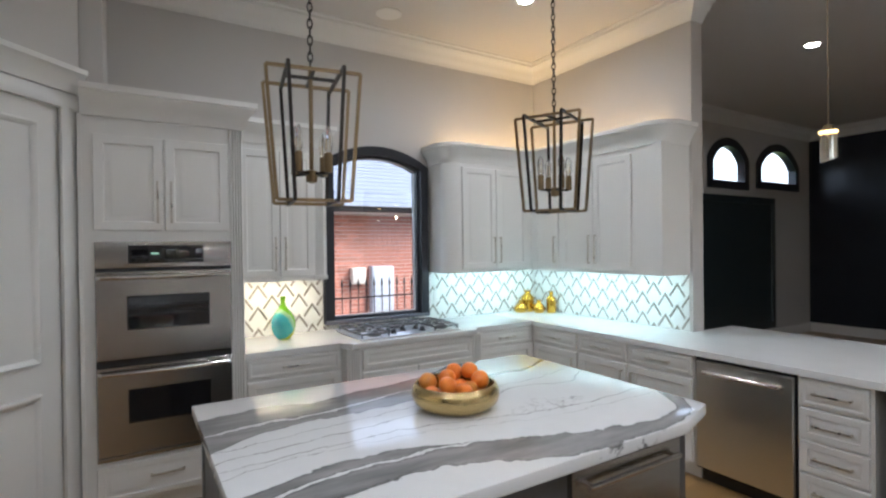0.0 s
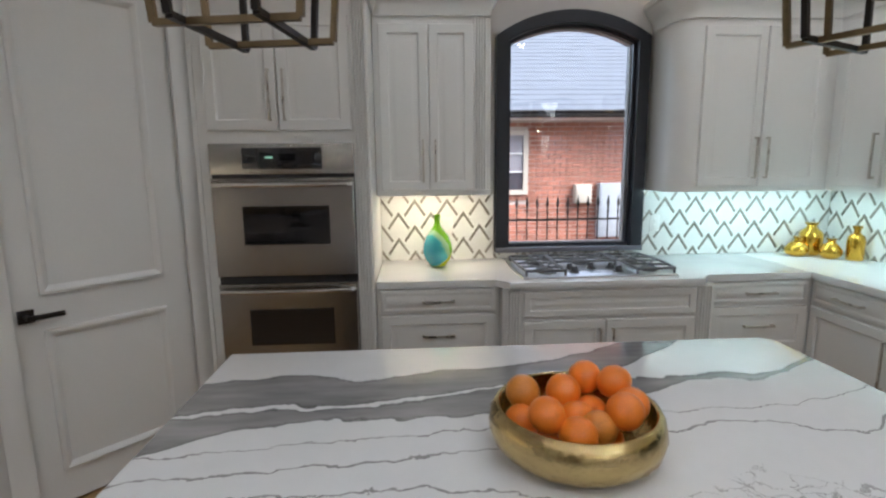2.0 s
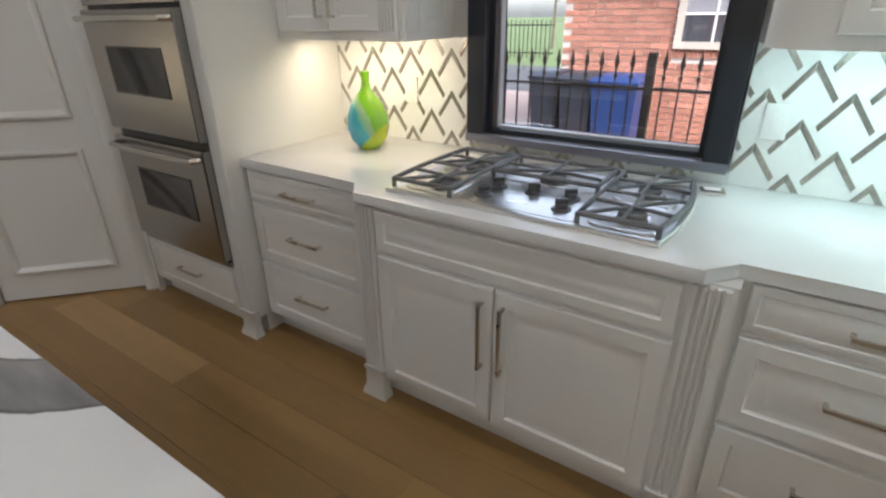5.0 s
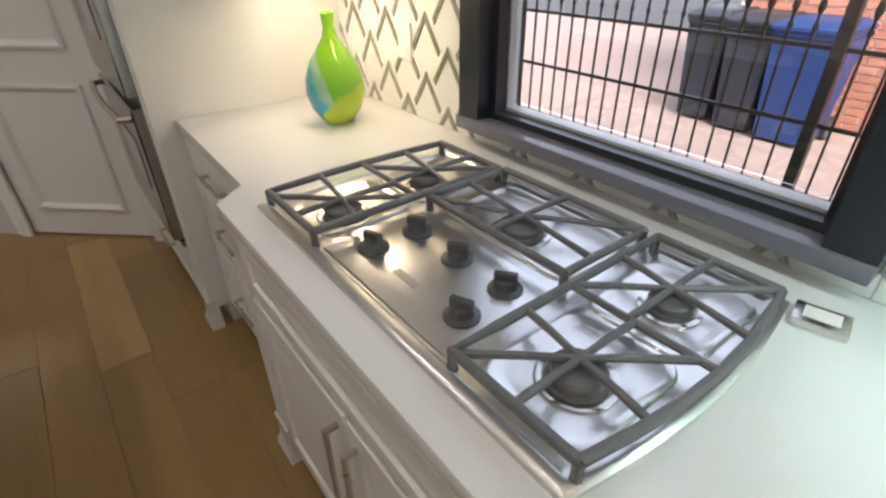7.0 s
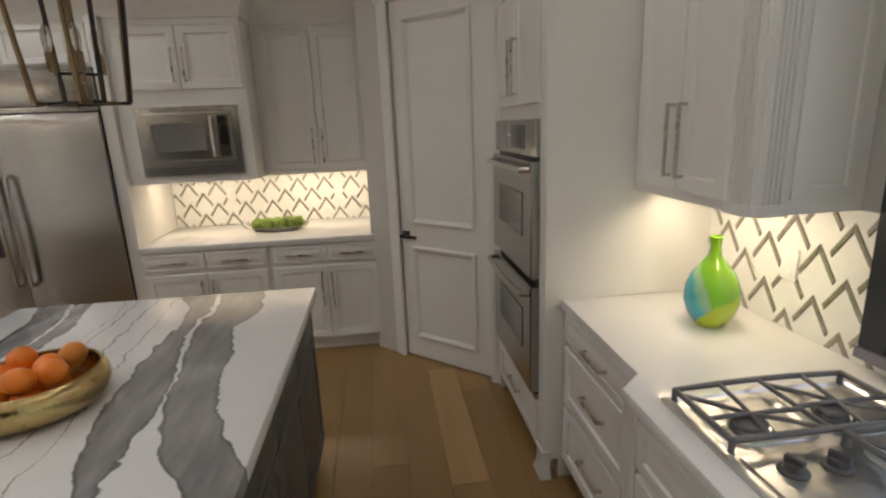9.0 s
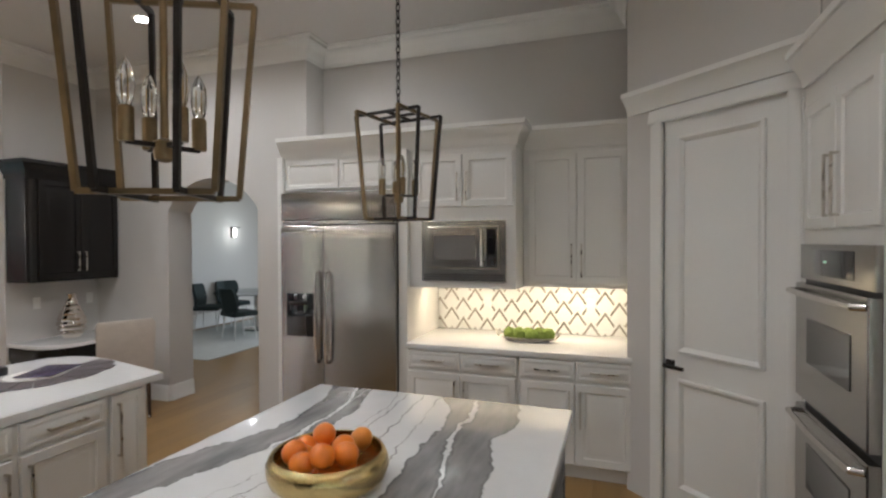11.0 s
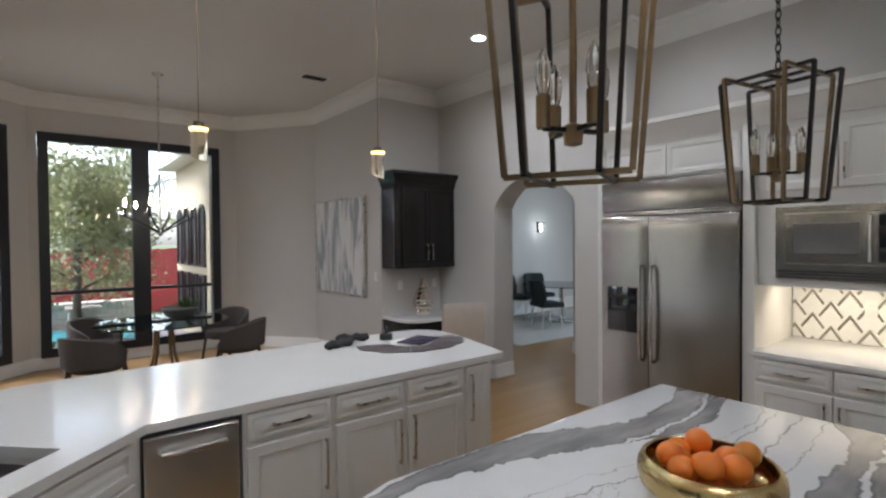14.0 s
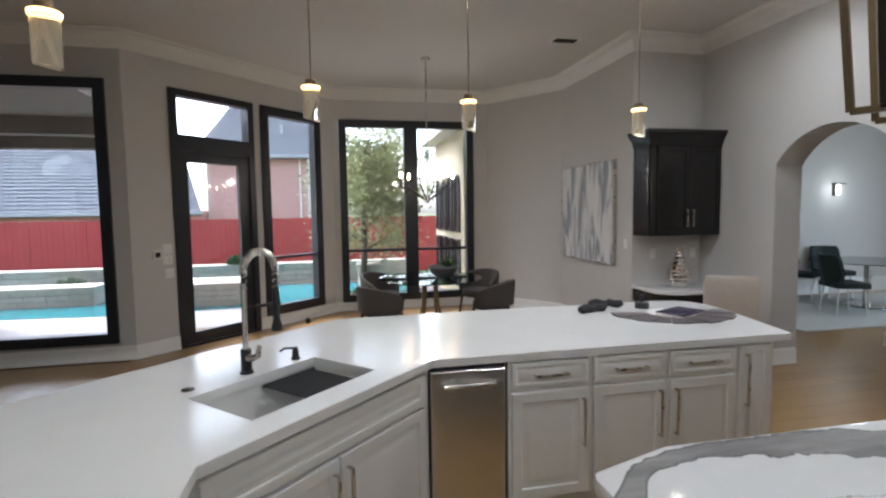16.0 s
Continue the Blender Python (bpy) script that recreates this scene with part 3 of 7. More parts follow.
# hall and dining room beyond the arch
wall("wall_hall", (-2.15, -0.60), (-3.30, -2.14), [], 0.15, label="pale hall wall")
wall("wall_dining_south", (-8.1, -5.25), (-1.72, -5.25), [], 0.15, label="pale dining room wall")
wall("wall_dining_east", (-1.72, -5.25), (-1.72, -2.93), [], 0.10)
# the west opening is out of view, added to let daylight in
wall("wall_dining_west", (-8.1, 0.0), (-8.1, -5.25), [(0.8, 3.0, 0.3, 3.0, 3.0)], 0.15)
wall("wall_dining_north", (-2.15, -0.45), (-8.1, -0.45), [], 0.15)
wall("wall_hall_north", (-1.72, -0.45), (-2.2, -0.45), [], 0.15)

# crown moulding, baseboard
CROWN = [(0, CEIL), (0, CEIL - 0.185), (0.012, CEIL - 0.185), (0.018, CEIL - 0.16), (0.035, CEIL - 0.145), (0.06, CEIL - 0.10), (0.10, CEIL - 0.055), (0.125, CEIL - 0.045), (0.13, CEIL - 0.02), (0.145, CEIL - 0.012), (0.145, CEIL)]
BASE = [(0, 0), (0, 0.165), (0.006, 0.165), (0.012, 0.15), (0.016, 0.13), (0.018, 0.03), (0.026, 0.02), (0.026, 0)]


def mould(name, path, prof, label, closed=False):
    structure(name, sweep(B(), path, prof, closed), M_TRIM, label, 40)


mould("crown_moulding", [(4.21, 2.43), (4.06, 2.43), (4.06, 4.35), (-0.01, 4.35), (-0.01, 3.66), (-0.13, 3.66), (-0.93, 2.80), (-1.70, 2.80), (-1.70, -0.10), (-1.40, -0.10), (-1.40, -2.93), A0, A1, A2, A3, A4, A5, (10.75, 4.35), (4.21, 4.35), (4.21, 2.43)][::-1], [(-o, z) for o, z in CROWN], "white crown moulding along the ceiling")
mould("baseboard", [(-1.40, -1.86), (-1.40, -2.93), A0, A1, A2, A3, (A3[0] + 1.50 * (A4[0] - A3[0]) / DL, A3[1] + 1.50 * (A4[1] - A3[1]) / DL)], BASE, "white baseboard of the breakfast bay")
mould("baseboard", [(A3[0] + 2.66 * (A4[0] - A3[0]) / DL, A3[1] + 2.66 * (A4[1] - A3[1]) / DL), A4, A5, (10.75, 4.35), (4.21, 4.35), (4.21, 2.43)], BASE, "white baseboard of the living room")
mould("baseboard", [(-1.72, -1.86), (-1.40, -1.86)], BASE, "white baseboard of the arch")
mould("baseboard", [(-2.15, -0.60), (-3.30, -2.14)], BASE, "white baseboard of the hall")
mould("baseboard", [(-8.1, -5.25), (-1.72, -5.25)], [(o, z * 1.7) for o, z in BASE], "tall white baseboard of the dining room")


def window(name, p0, p1, opening, w, mullions=(), rails=(), depth=(-0.03, 0.10), label="dark framed window", sash=0.0, bottom=None):
    """A framed window in a wall's opening, with its panes."""
    s0, s1, z0, zs, za = opening
    m = along(p0, p1)
    ob = tagged(new(name), label, "", "", "structure")
    ob.matrix_basis = m
    o = outline(s0 + 0.003, s1 - 0.003, z0 + 0.003, zs - 0.003, za - 0.003)
    i = outline(s0 + w, s1 - w, z0 + (bottom or w), zs - (w if zs == za else w * 0.4), za - w)
    bm = B()
    ring(bm, o, i, depth[0], depth[1])
    part("window_frame", bm, M_FRAME, ob)
    if sash:
        i2 = outline(s0 + w + sash, s1 - w - sash, z0 + (bottom or w) + sash, zs - (w if zs == za else w * 0.4) - sash * 0.5, za - w - sash)
        bm = B()
        ring(bm, i, i2, depth[0] + 0.05, depth[1] - 0.01)
        part("window_sash", bm, M_FRAME, ob)
    for a, b in mullions:
        bm = B()
        box(bm, a, b, depth[0] + 0.004, depth[1] - 0.004, z0 + w * 0.9, za - w * 0.9)
        part("mullion", bm, M_FRAME, ob)
    for a, b, za_, zb_ in rails:
        bm = B()
        box(bm, a, b, depth[0] + 0.02, depth[1] - 0.02, za_, zb_)
        part("rail", bm, M_FRAME, ob)
    bm = B()
    pane(bm, outline(s0 + w * 0.7, s1 - w * 0.7, z0 + w * 0.7, zs - w * 0.3, za - w * 0.7), 0.055)
    shadowless(part("pane", bm, M_PANE, ob))
    return ob


kw = window("window_kitchen", NORTH0, NORTH1, (1.43, 2.49, 0.98, 2.42, 2.585), 0.085, depth=(-0.055, 0.11), sash=0.022, bottom=0.012, label="dark framed arched kitchen window over the cooktop")
bm = B()
box(bm, 1.432, 2.488, -0.068, 0.045, 0.960, 0.9945, 0.004)
part("window_sill", bm, material("glossy_grey_sill", (0.16, 0.16, 0.19), 0.14, scale=10, vary=0.1, bump=0.0), kw)
bm = B()
o1 = outline(1.43 + 0.105, 2.49 - 0.105, 0.98 + 0.034, 2.42 - 0.04, 2.585 - 0.105)
o2 = outline(1.43 + 0.113, 2.49 - 0.113, 0.98 + 0.042, 2.42 - 0.045, 2.585 - 0.113)
ring(bm, o1, o2, 0.035, 0.075)
part("window_bead", bm, material("bead_grey", (0.42, 0.43, 0.44), 0.4, scale=12, vary=0.1), kw, "grey glazing bead")
window("window_living", (10.75, 4.35), (4.21, 4.35), (0.44, 1.86, 2.53, 2.95, 3.32), 0.13, label="dark framed arched clerestory window")
window("window_living", (10.75, 4.35), (4.21, 4.35), (2.11, 3.25, 2.48, 2.95, 3.28), 0.13, label="dark framed arched clerestory window")
window("window_bay", A2, A3, (0.25, 2.52, 0.15, 3.16, 3.16), 0.12, [(1.23, 1.45)], [(0.39, 1.23, 0.985, 1.03), (1.45, 2.40, 0.985, 1.03)], label="dark framed double window of the breakfast bay")
window("window_bay", A3, A4, (0.28, 1.385, 0.17, 3.165, 3.165), 0.13, (), [(0.40, 1.23, 0.985, 1.02)], label="tall dark framed window of the breakfast bay")
window("window_patio", A4, A5, (0.17, 2.60, 0.20, 3.15, 3.15), 0.115, label="wide dark framed living room window")
# patio door with a transom
m = along(A3, A4)
pd = tagged(new("door_patio"), "dark painted glazed patio door with a transom, closed", "", "", "structure")
pd.matrix_basis = m
bm = B()
ring(bm, outline(1.503, 2.657, 0.0, 3.162, 3.162), outline(1.59, 2.57, 0.03, 3.08, 3.08), -0.03, 0.12)
box(bm, 1.59, 2.57, -0.026, 0.116, 2.42, 2.62)
part("door_frame", bm, M_FRAME, pd)
bm = B()
ring(bm, outline(1.595, 2.565, 0.035, 2.415, 2.415), outline(1.75, 2.455, 0.17, 2.29, 2.29), 0.0, 0.05)
leaf = part("door_leaf", bm, M_FRAME, pd)
bm = B()
tube(bm, [(1.67, 0.0, 1.02), (1.67, -0.05, 1.02), (1.67, -0.055, 1.02), (1.77, -0.055, 1.02)], 0.009)
box(bm, 1.645, 1.695, -0.01, 0.001, 0.92, 1.14, 0.004)
part("door_handle", bm, M_DARKMETAL, leaf)
bm = B()
pane(bm, outline(1.73, 2.475, 0.15, 2.31, 2.31), 0.025)
shadowless(part("pane", bm, M_PANE, pd))
bm = B()
pane(bm, outline(1.59, 2.57, 2.62, 3.08, 3.08), 0.05)
shadowless(part("pane", bm, M_PANE, pd))

# dark panel under the clerestory windows
bm = B()
raised(bm, 7.2, 9.42, 0.2, 2.38, [(0, 4.348), (0, 4.31), (0.01, 4.30), (0.10, 4.30), (0.115, 4.318)])
tagged(part("wall_panel", bm, M_TEAL, None), "large dark slate wall panel under the clerestory windows", "panel")

# ---- pantry door ----
m = along(P0, P1)
door = tagged(new("door_pantry"), "white two-panel pantry door with a black lever, closed", "", "", "structure")
door.matrix_basis = m
DS0, DS1, DT = 0.128, 0.89, 2.47
bm = B()
box(bm, DS0 + 0.003, DS1 - 0.003, 0.012, 0.055, 0.012, DT - 0.003)
leaf = part("door_leaf", bm, M_TRIM, door)
for za, zb in ((0.17, 0.86), (1.02, 2.36)):
    bm = B()
    a, b = DS0 + 0.125, DS1 - 0.11
    rr = [(0, 0.0125), (0.004, -0.006), (0.016, -0.010), (0.026, -0.004), (0.034, 0.004), (0.040, 0.010)]
    loft(bm, [[(a + i, y, za + i), (b - i, y, za + i), (b - i, y, zb - i), (a + i, y, zb - i)] for i, y in rr], False)
    part("panel_moulding", bm, M_TRIM, leaf)
bm = B()
box(bm, DS1 - 0.085, DS1 - 0.025, 0.0, 0.013, 0.905, 0.965, 0.003)
tube(bm, [(DS1 - 0.055, 0.012, 0.935), (DS1 - 0.055, -0.045, 0.935)], 0.011)
box(bm, DS1 - 0.185, DS1 - 0.045, -0.055, -0.037, 0.924, 0.946, 0.003)
part("door_handle", bm, M_DARKMETAL, leaf, "black lever handle")
for z in (0.3, 0.95, 1.6, 2.25):
    bm = B()
    tube(bm, [(DS0, 0.004, z - 0.045), (DS0, 0.004, z + 0.045)], 0.008, 8)
    part("hinge", bm, M_NICKEL, door)
bm = B()
PROF = [(0, -0.001), (0, -0.022), (0.012, -0.026), (0.05, -0.022), (0.075, -0.012), (0.09, -0.012), (0.09, -0.001)]
for a, b, sgn in ((DS0 + 0.006, 0, 1), (DS1 - 0.006, 0, -1)):
    loft(bm, [[(a - sgn * o, y, z) for o, y in PROF] for z in (0.0, DT + 0.01)])
loft(bm, [[(s, y, DT - 0.006 + o) for o, y in PROF] for s in (DS0 - 0.095, DS1 + 0.095)])
part("door_casing", bm, M_TRIM, door)
bm = B()
sweep(bm, [(0.02, -0.001), (DW - 0.02, -0.001)], [(0, 2.56), (-0.02, 2.56), (-0.028, 2.60), (-0.07, 2.66), (-0.085, 2.67), (-0.085, 2.70), (0, 2.70)])
part("door_cornice", bm, M_TRIM, door)
bm = B()
box(bm, DS0 - 0.03, DS1 + 0.03, 0.056, 0.118, 0.0, 2.50)
part("door_stop", bm, M_TRIM, door)

# ---- cabinets ----
DOOR = [(0, -0.001), (0, -0.017), (0.004, -0.021), (0.052, -0.021), (0.058, -0.012), (0.068, -0.011), (0.095, -0.019), (0.100, -0.0195)]
DRAWER = [(0, -0.001), (0, -0.016), (0.008, -0.021), (0.024, -0.021), (0.028, -0.018), (0.036, -0.018), (0.042, -0.021)]


def pull(parent, x, z, length, vertical, y=-0.021, material_=None):
    bm = B()
    r = 0.0055
    if vertical:
        box(bm, x - r, x + r, y - 0.034, y - 0.023, z - length / 2, z + length / 2, 0.0015)
        for s in (-1, 1):
            box(bm, x - r, x + r, y - 0.026, y, z + s * (length / 2 - 0.006) - 0.005, z + s * (length / 2 - 0.006) + 0.005)
    else:
        box(bm, x - length / 2, x + length / 2, y - 0.034, y - 0.023, z - r, z + r, 0.0015)
        for s in (-1, 1):
            box(bm, x + s * (length / 2 - 0.006) - 0.005, x + s * (length / 2 - 0.006) + 0.005, y - 0.026, y, z - r, z + r)
    part("pull", bm, material_ or M_NICKEL, parent, "satin nickel bar pull")


def front(cab, kind, x0, x1, z0, z1, handle="", hl=0.16, material_=None, name=None):
    bm = B()
    small = (z1 - z0) < 0.24 or (x1 - x0) < 0.22
    k = 1.0 if min(z1 - z0, x1 - x0) > 0.26 else 0.7
    raised(bm, x0 + 0.002, x1 - 0.002, z0 + 0.002, z1 - 0.002, DRAWER if (small and kind == "drawer_front" and z1 - z0 < 0.17) else [(i * k, y) for i, y in DOOR])
    f = part(kind, bm, material_ or M_CAB, cab)
    if handle == "h":
        pull(f, (x0 + x1) / 2, (z0 + z1) / 2 + (0.0 if z1 - z0 < 0.2 else 0.02), hl, False)
    elif handle in ("l", "r"):
        pull(f, x0 + 0.035 if handle == "l" else x1 - 0.035, z1 - 0.05 - hl / 2, hl, True)
    elif handle in ("L", "R"):
        pull(f, x0 + 0.035 if handle == "L" else x1 - 0.035, z0 + 0.05 + hl / 2, hl, True)
    return f


def cabinet(name, m, w, d, z0, z1, fronts, label, toe=0.0, material_=None, group="", category="cabinet"):
    """A cabinet facing -y in its own space, front at y = 0."""
    cab = thing(name, m, label, category, group)
    bm = B()
    box(bm, 0, w, 0, d, z0 + toe, z1)
    if toe:
        box(bm, 0.0, w, 0.06, d, z0, z0 + toe)
    part("body", bm, material_ or M_CAB, cab)
    for f in fronts:
        front(cab, *f, material_=material_)
    return cab


def N_(x, y=3.69):
    return pose(x, y, 0)


def E_(y, x=3.44):
    return pose(x, y, 0, 0, 0, -90)


def W_(y, x=-0.93):
    return pose(x, y, 0, 0, 0, 90)


def S_(x, y=0.055):
    return pose(x, y, 0, 0, 0, 180)


BASEG = "white base cabinets"
UPPERG = "white wall cabinets"
DR3 = lambda w: [("drawer_front", 0.02, w - 0.02, 0.72, 0.86, "h", 0.19), ("drawer_front", 0.02, w - 0.02, 0.42, 0.705, "h", 0.19), ("drawer_front", 0.02, w - 0.02, 0.12, 0.405, "h", 0.19)]
UNIT = lambda w, hand: [("drawer_front", 0.015, w - 0.015, 0.72, 0.86, "h", 0.19), ("door", 0.015, w - 0.015, 0.12, 0.70, hand, 0.26)]

# north run
cabinet("base_cabinet", N_(0.777), 0.718, 0.655, 0, 0.87, DR3(0.715), "white three-drawer base cabinet beside the ovens", 0.10, group=BASEG)
cabinet("base_cabinet", N_(1.50, 3.60), 1.26, 0.745, 0, 0.87, [("panel", 0.12, 1.14, 0.70, 0.855), ("door", 0.12, 0.602, 0.12, 0.68, "r", 0.26), ("door", 0.608, 1.14, 0.12, 0.68, "l", 0.26)], "white bumped-out cooktop cabinet with two doors", 0.10, group=BASEG)
cabinet("base_cabinet", N_(2.76), 0.68, 0.655, 0, 0.87, DR3(0.66), "white three-drawer base cabinet in the corner", 0.10, group=BASEG)


def pilaster(m, w, z0, z1, foot=True, label="white fluted pilaster with a plinth foot"):
    """A fluted strip facing -y."""
    ob = thing("pilaster", m, label, "pilaster", "fluted pilasters")
    bm = B()
    pts = [(0, 0.02), (0, -0.012), (0.010, -0.016)]
    n = 4
    step = (w - 0.02) / n
    for k in range(n):
        x = 0.010 + k * step
        pts += [(x + step * 0.15, -0.016), (x + step * 0.3, -0.005), (x + step * 0.5, -0.001), (x + step * 0.7, -0.005), (x + step * 0.85, -0.016)]
    pts += [(w - 0.010, -0.016), (w, -0.012), (w, 0.02)]
    prism(bm, pts, z0 + (0.14 if foot else 0.03), z1)
    part("shaft", bm, M_CAB, ob)
    bm = B()
    if foot:
        loft(bm, [[(-o, 0.02, z), (-o, -0.018 - o, z), (w + o, -0.018 - o, z), (w + o, 0.02, z)] for o, z in ((0.016, 0.0), (0.014, 0.02), (0.003, 0.05), (0.001, 0.12), (0.006, 0.13), (0.006, 0.145))])
    else:
        box(bm, -0.004, w + 0.004, -0.020, 0.02, z0, z0 + 0.035, 0.003)
    part("plinth", bm, M_CAB, ob)
    return ob


pilaster(N_(1.515, 3.60), 0.09, 0, 0.86)
pilaster(N_(2.655, 3.60), 0.09, 0, 0.86)
pilaster(N_(0.687, 3.60), 0.085, 0, 2.44, label="tall white fluted pilaster beside the ovens")
pilaster(N_(1.375, 3.98), 0.085, 1.385, 2.44, False, "white fluted strip at the end of a wall cabinet")
pilaster(pose(1.4695, 3.986, 0, 0, 0, 90), 0.085, 1.385, 2.44, False, "white fluted strip at the end of a wall cabinet")
# tall oven cabinet
oc = cabinet("oven_cabinet", N_(-0.12, 3.60), 0.893, 0.745, 0, 2.47, [("drawer_front", 0.05, 0.79, 0.12, 0.35, "h", 0.19), ("door", 0.05, 0.42, 1.76, 2.34, "R", 0.26), ("door", 0.425, 0.80, 1.76, 2.34, "L", 0.26)], "tall white oven cabinet with two doors and a drawer", 0.10)
CAPROF = [(0, 0), (0.012, 0), (0.016, 0.035), (0.035, 0.075), (0.065, 0.115), (0.072, 0.135), (0.085, 0.14), (0.085, 0.175), (0, 0.175)]


def cornice(parent, path, z):
    part("cornice", sweep(B(), path, [(-o, z + h) for o, h in CAPROF]), M_CAB, parent)


cornice(oc, [(-0.005, -0.002), (0.895, -0.002), (0.895, 0.74)], 2.445)
bm = B()
box(bm, -0.02, 0.0, -0.012, 0.02, 0.0, 2.45)
part("scribe", bm, M_CAB, oc)
# north wall cabinets
ul = cabinet("wall_cabinet", N_(0.777, 3.98), 0.69, 0.367, 1.385, 2.46, [("door", 0.03, 0.325, 1.42, 2.40, "R", 0.26), ("door", 0.329, 0.60, 1.42, 2.40, "L", 0.26)], "white double-door wall cabinet beside the window", group=UPPERG)
cornice(ul, [(0.0, -0.002), (0.692, -0.002), (0.692, 0.36)], 2.445)
bm = B()
raised(bm, 0.12, 0.33, 1.43, 2.40, [(0, 0), (0, -0.004), (0.006, -0.006), (0.035, -0.006), (0.04, -0.001), (0.05, -0.001)])
bmesh.ops.transform(bm, matrix=pose(0.692, 0, 0, 0, 0, 90), verts=bm.verts)
part("end_panel", bm, M_CAB, ul)
ur = cabinet("wall_cabinet", N_(2.80, 3.98), 1.26, 0.367, 1.385, 2.46, [("door", 0.01, 0.41, 1.42, 2.40, "R", 0.26), ("door", 0.414, 0.815, 1.42, 2.40, "L", 0.26)], "white corner wall cabinet with a rounded end by the window", group=UPPERG)


def quarter_end(parent, r, z0, z1, cx, cy, a0, a1, name="rounded_end"):
    bm = B()
    pts = [(cx, cy)] + [(cx + r * math.cos(radians(a0 + (a1 - a0) * i / 10)), cy + r * math.sin(radians(a0 + (a1 - a0) * i / 10))) for i in range(11)]
    prism(bm, pts, z0, z1)
    part(name, bm, M_CAB, parent)


quarter_end(ur, 0.14, 1.385, 2.46, 0.0, 0.14, 180, 270)
bm = B()
box(bm, -0.139, 0.0, 0.14, 0.366, 1.385, 2.46)
part("end_body", bm, M_CAB, ur)
arcp = [(0.14 * math.cos(radians(a)), 0.14 + 0.14 * math.sin(radians(a))) for a in range(180, 271, 15)]
cornice(ur, [(-0.14, 0.36)] + arcp + [(0.892, -0.002)], 2.445)
# east wall cabinets
ue = cabinet("wall_cabinet", E_(3.98, 3.69), 1.53, 0.367, 1.385, 2.46, [("door", 0.05, 0.40, 1.42, 2.40, "R", 0.26), ("door", 0.45, 0.84, 1.42, 2.40, "R", 0.26), ("door", 0.844, 1.25, 1.42, 2.40, "L", 0.26)], "white three-door wall cabinet with a rounded end", group=UPPERG)
cornice(ue, [(0.002, -0.002), (1.39, -0.002)] + [(1.39 + 0.14 * math.cos(radians(a)), 0.14 + 0.14 * math.sin(radians(a))) for a in range(285, 361, 15)] + [(1.53, 0.36)], 2.445)
# east base run
for y, w, hand in ((3.69, 0.59, "r"), (3.10, 0.52, "r"), (2.58, 0.55, "l")):
    cabinet("base_cabinet", E_(y), w, 0.615, 0, 0.87, UNIT(w, hand), "white base cabinet with a drawer over a door", 0.10, group=BASEG)
cabinet("base_cabinet", E_(1.395), 0.36, 0.615, 0, 0.87, [("drawer_front", 0.015, 0.345, a, b, "h", 0.19) for a, b in ((0.70, 0.86), (0.51, 0.685), (0.32, 0.495), (0.12, 0.305))], "narrow white four-drawer base cabinet", 0.10, group=BASEG)
# sink cabinet on the diagonal
SK = pose(3.435, 0.940, 0, 0, 0, -135)
skc = cabinet("sink_cabinet", SK, 1.25, 0.60, 0, 0.60, [("panel", 0.03, 1.20, 0.70, 0.855), ("door", 0.03, 0.61, 0.12, 0.685, "r", 0.26), ("door", 0.615, 1.20, 0.12, 0.685, "l", 0.26)], "white two-door sink cabinet set on the diagonal", 0.10)
bm = B()
box(bm, 0, 1.25, 0, 0.03, 0.601, 0.868)
part("face_frame", bm, M_CAB, skc)
# south run
for x, w, hand in ((2.13, 0.465, "r"), (1.665, 0.46, "r"), (1.205, 0.455, "l")):
    cabinet("base_cabinet", S_(x), w, 0.60, 0, 0.87, UNIT(w, hand), "white base cabinet with a drawer over a door", 0.10, group=BASEG)
cabinet("base_cabinet", S_(0.75), 0.25, 0.60, 0, 0.87, [("door", 0.015, 0.215, 0.12, 0.86, "l", 0.30)], "narrow white pull-out cabinet at the peninsula end", 0.10, group=BASEG)
# west run
for y, w in ((1.147, 0.895), (2.045, 0.815)):
    h2 = w / 2
    cabinet("base_cabinet", W_(y), w, 0.765, 0, 0.87, [("drawer_front", 0.015, h2 - 0.004, 0.72, 0.86, "h", 0.19), ("drawer_front", h2 + 0.004, w - 0.015, 0.72, 0.86, "h", 0.19), ("door", 0.015, h2 - 0.003, 0.12, 0.70, "r", 0.26), ("door", h2 + 0.003, w - 0.015, 0.12, 0.70, "l", 0.26)], "white base cabinet with two drawers over two doors", 0.10, group=BASEG)
mc = cabinet("microwave_cabinet", W_(1.145, -1.0), 0.868, 0.695, 1.352, 2.46, [("door", 0.05, 0.45, 1.985, 2.40, "R", 0.22), ("door", 0.454, 0.853, 1.985, 2.40, "L", 0.22)], "white microwave cabinet with two short doors", group=UPPERG)
cornice(mc, [(-1.23, -0.002), (0.870, -0.002), (0.870, 0.29)], 2.445)
uw = cabinet("wall_cabinet", W_(2.018, -1.29), 0.835, 0.405, 1.352, 2.46, [("door", 0.04, 0.415, 1.385, 2.41, "R", 0.26), ("door", 0.42, 0.80, 1.385, 2.41, "L", 0.26)], "tall white double-door wall cabinet", group=UPPERG)
cornice(uw, [(0.0, -0.002), (0.84, -0.002)], 2.445)
cabinet("fridge_cabinet", W_(-0.04, -0.99), 1.10, 0.70, 2.155, 2.46, [("door", 0.01, 0.548, 2.17, 2.42), ("door", 0.552, 1.09, 2.17, 2.42)], "white cabinet with two doors over the refrigerator", group=UPPERG)
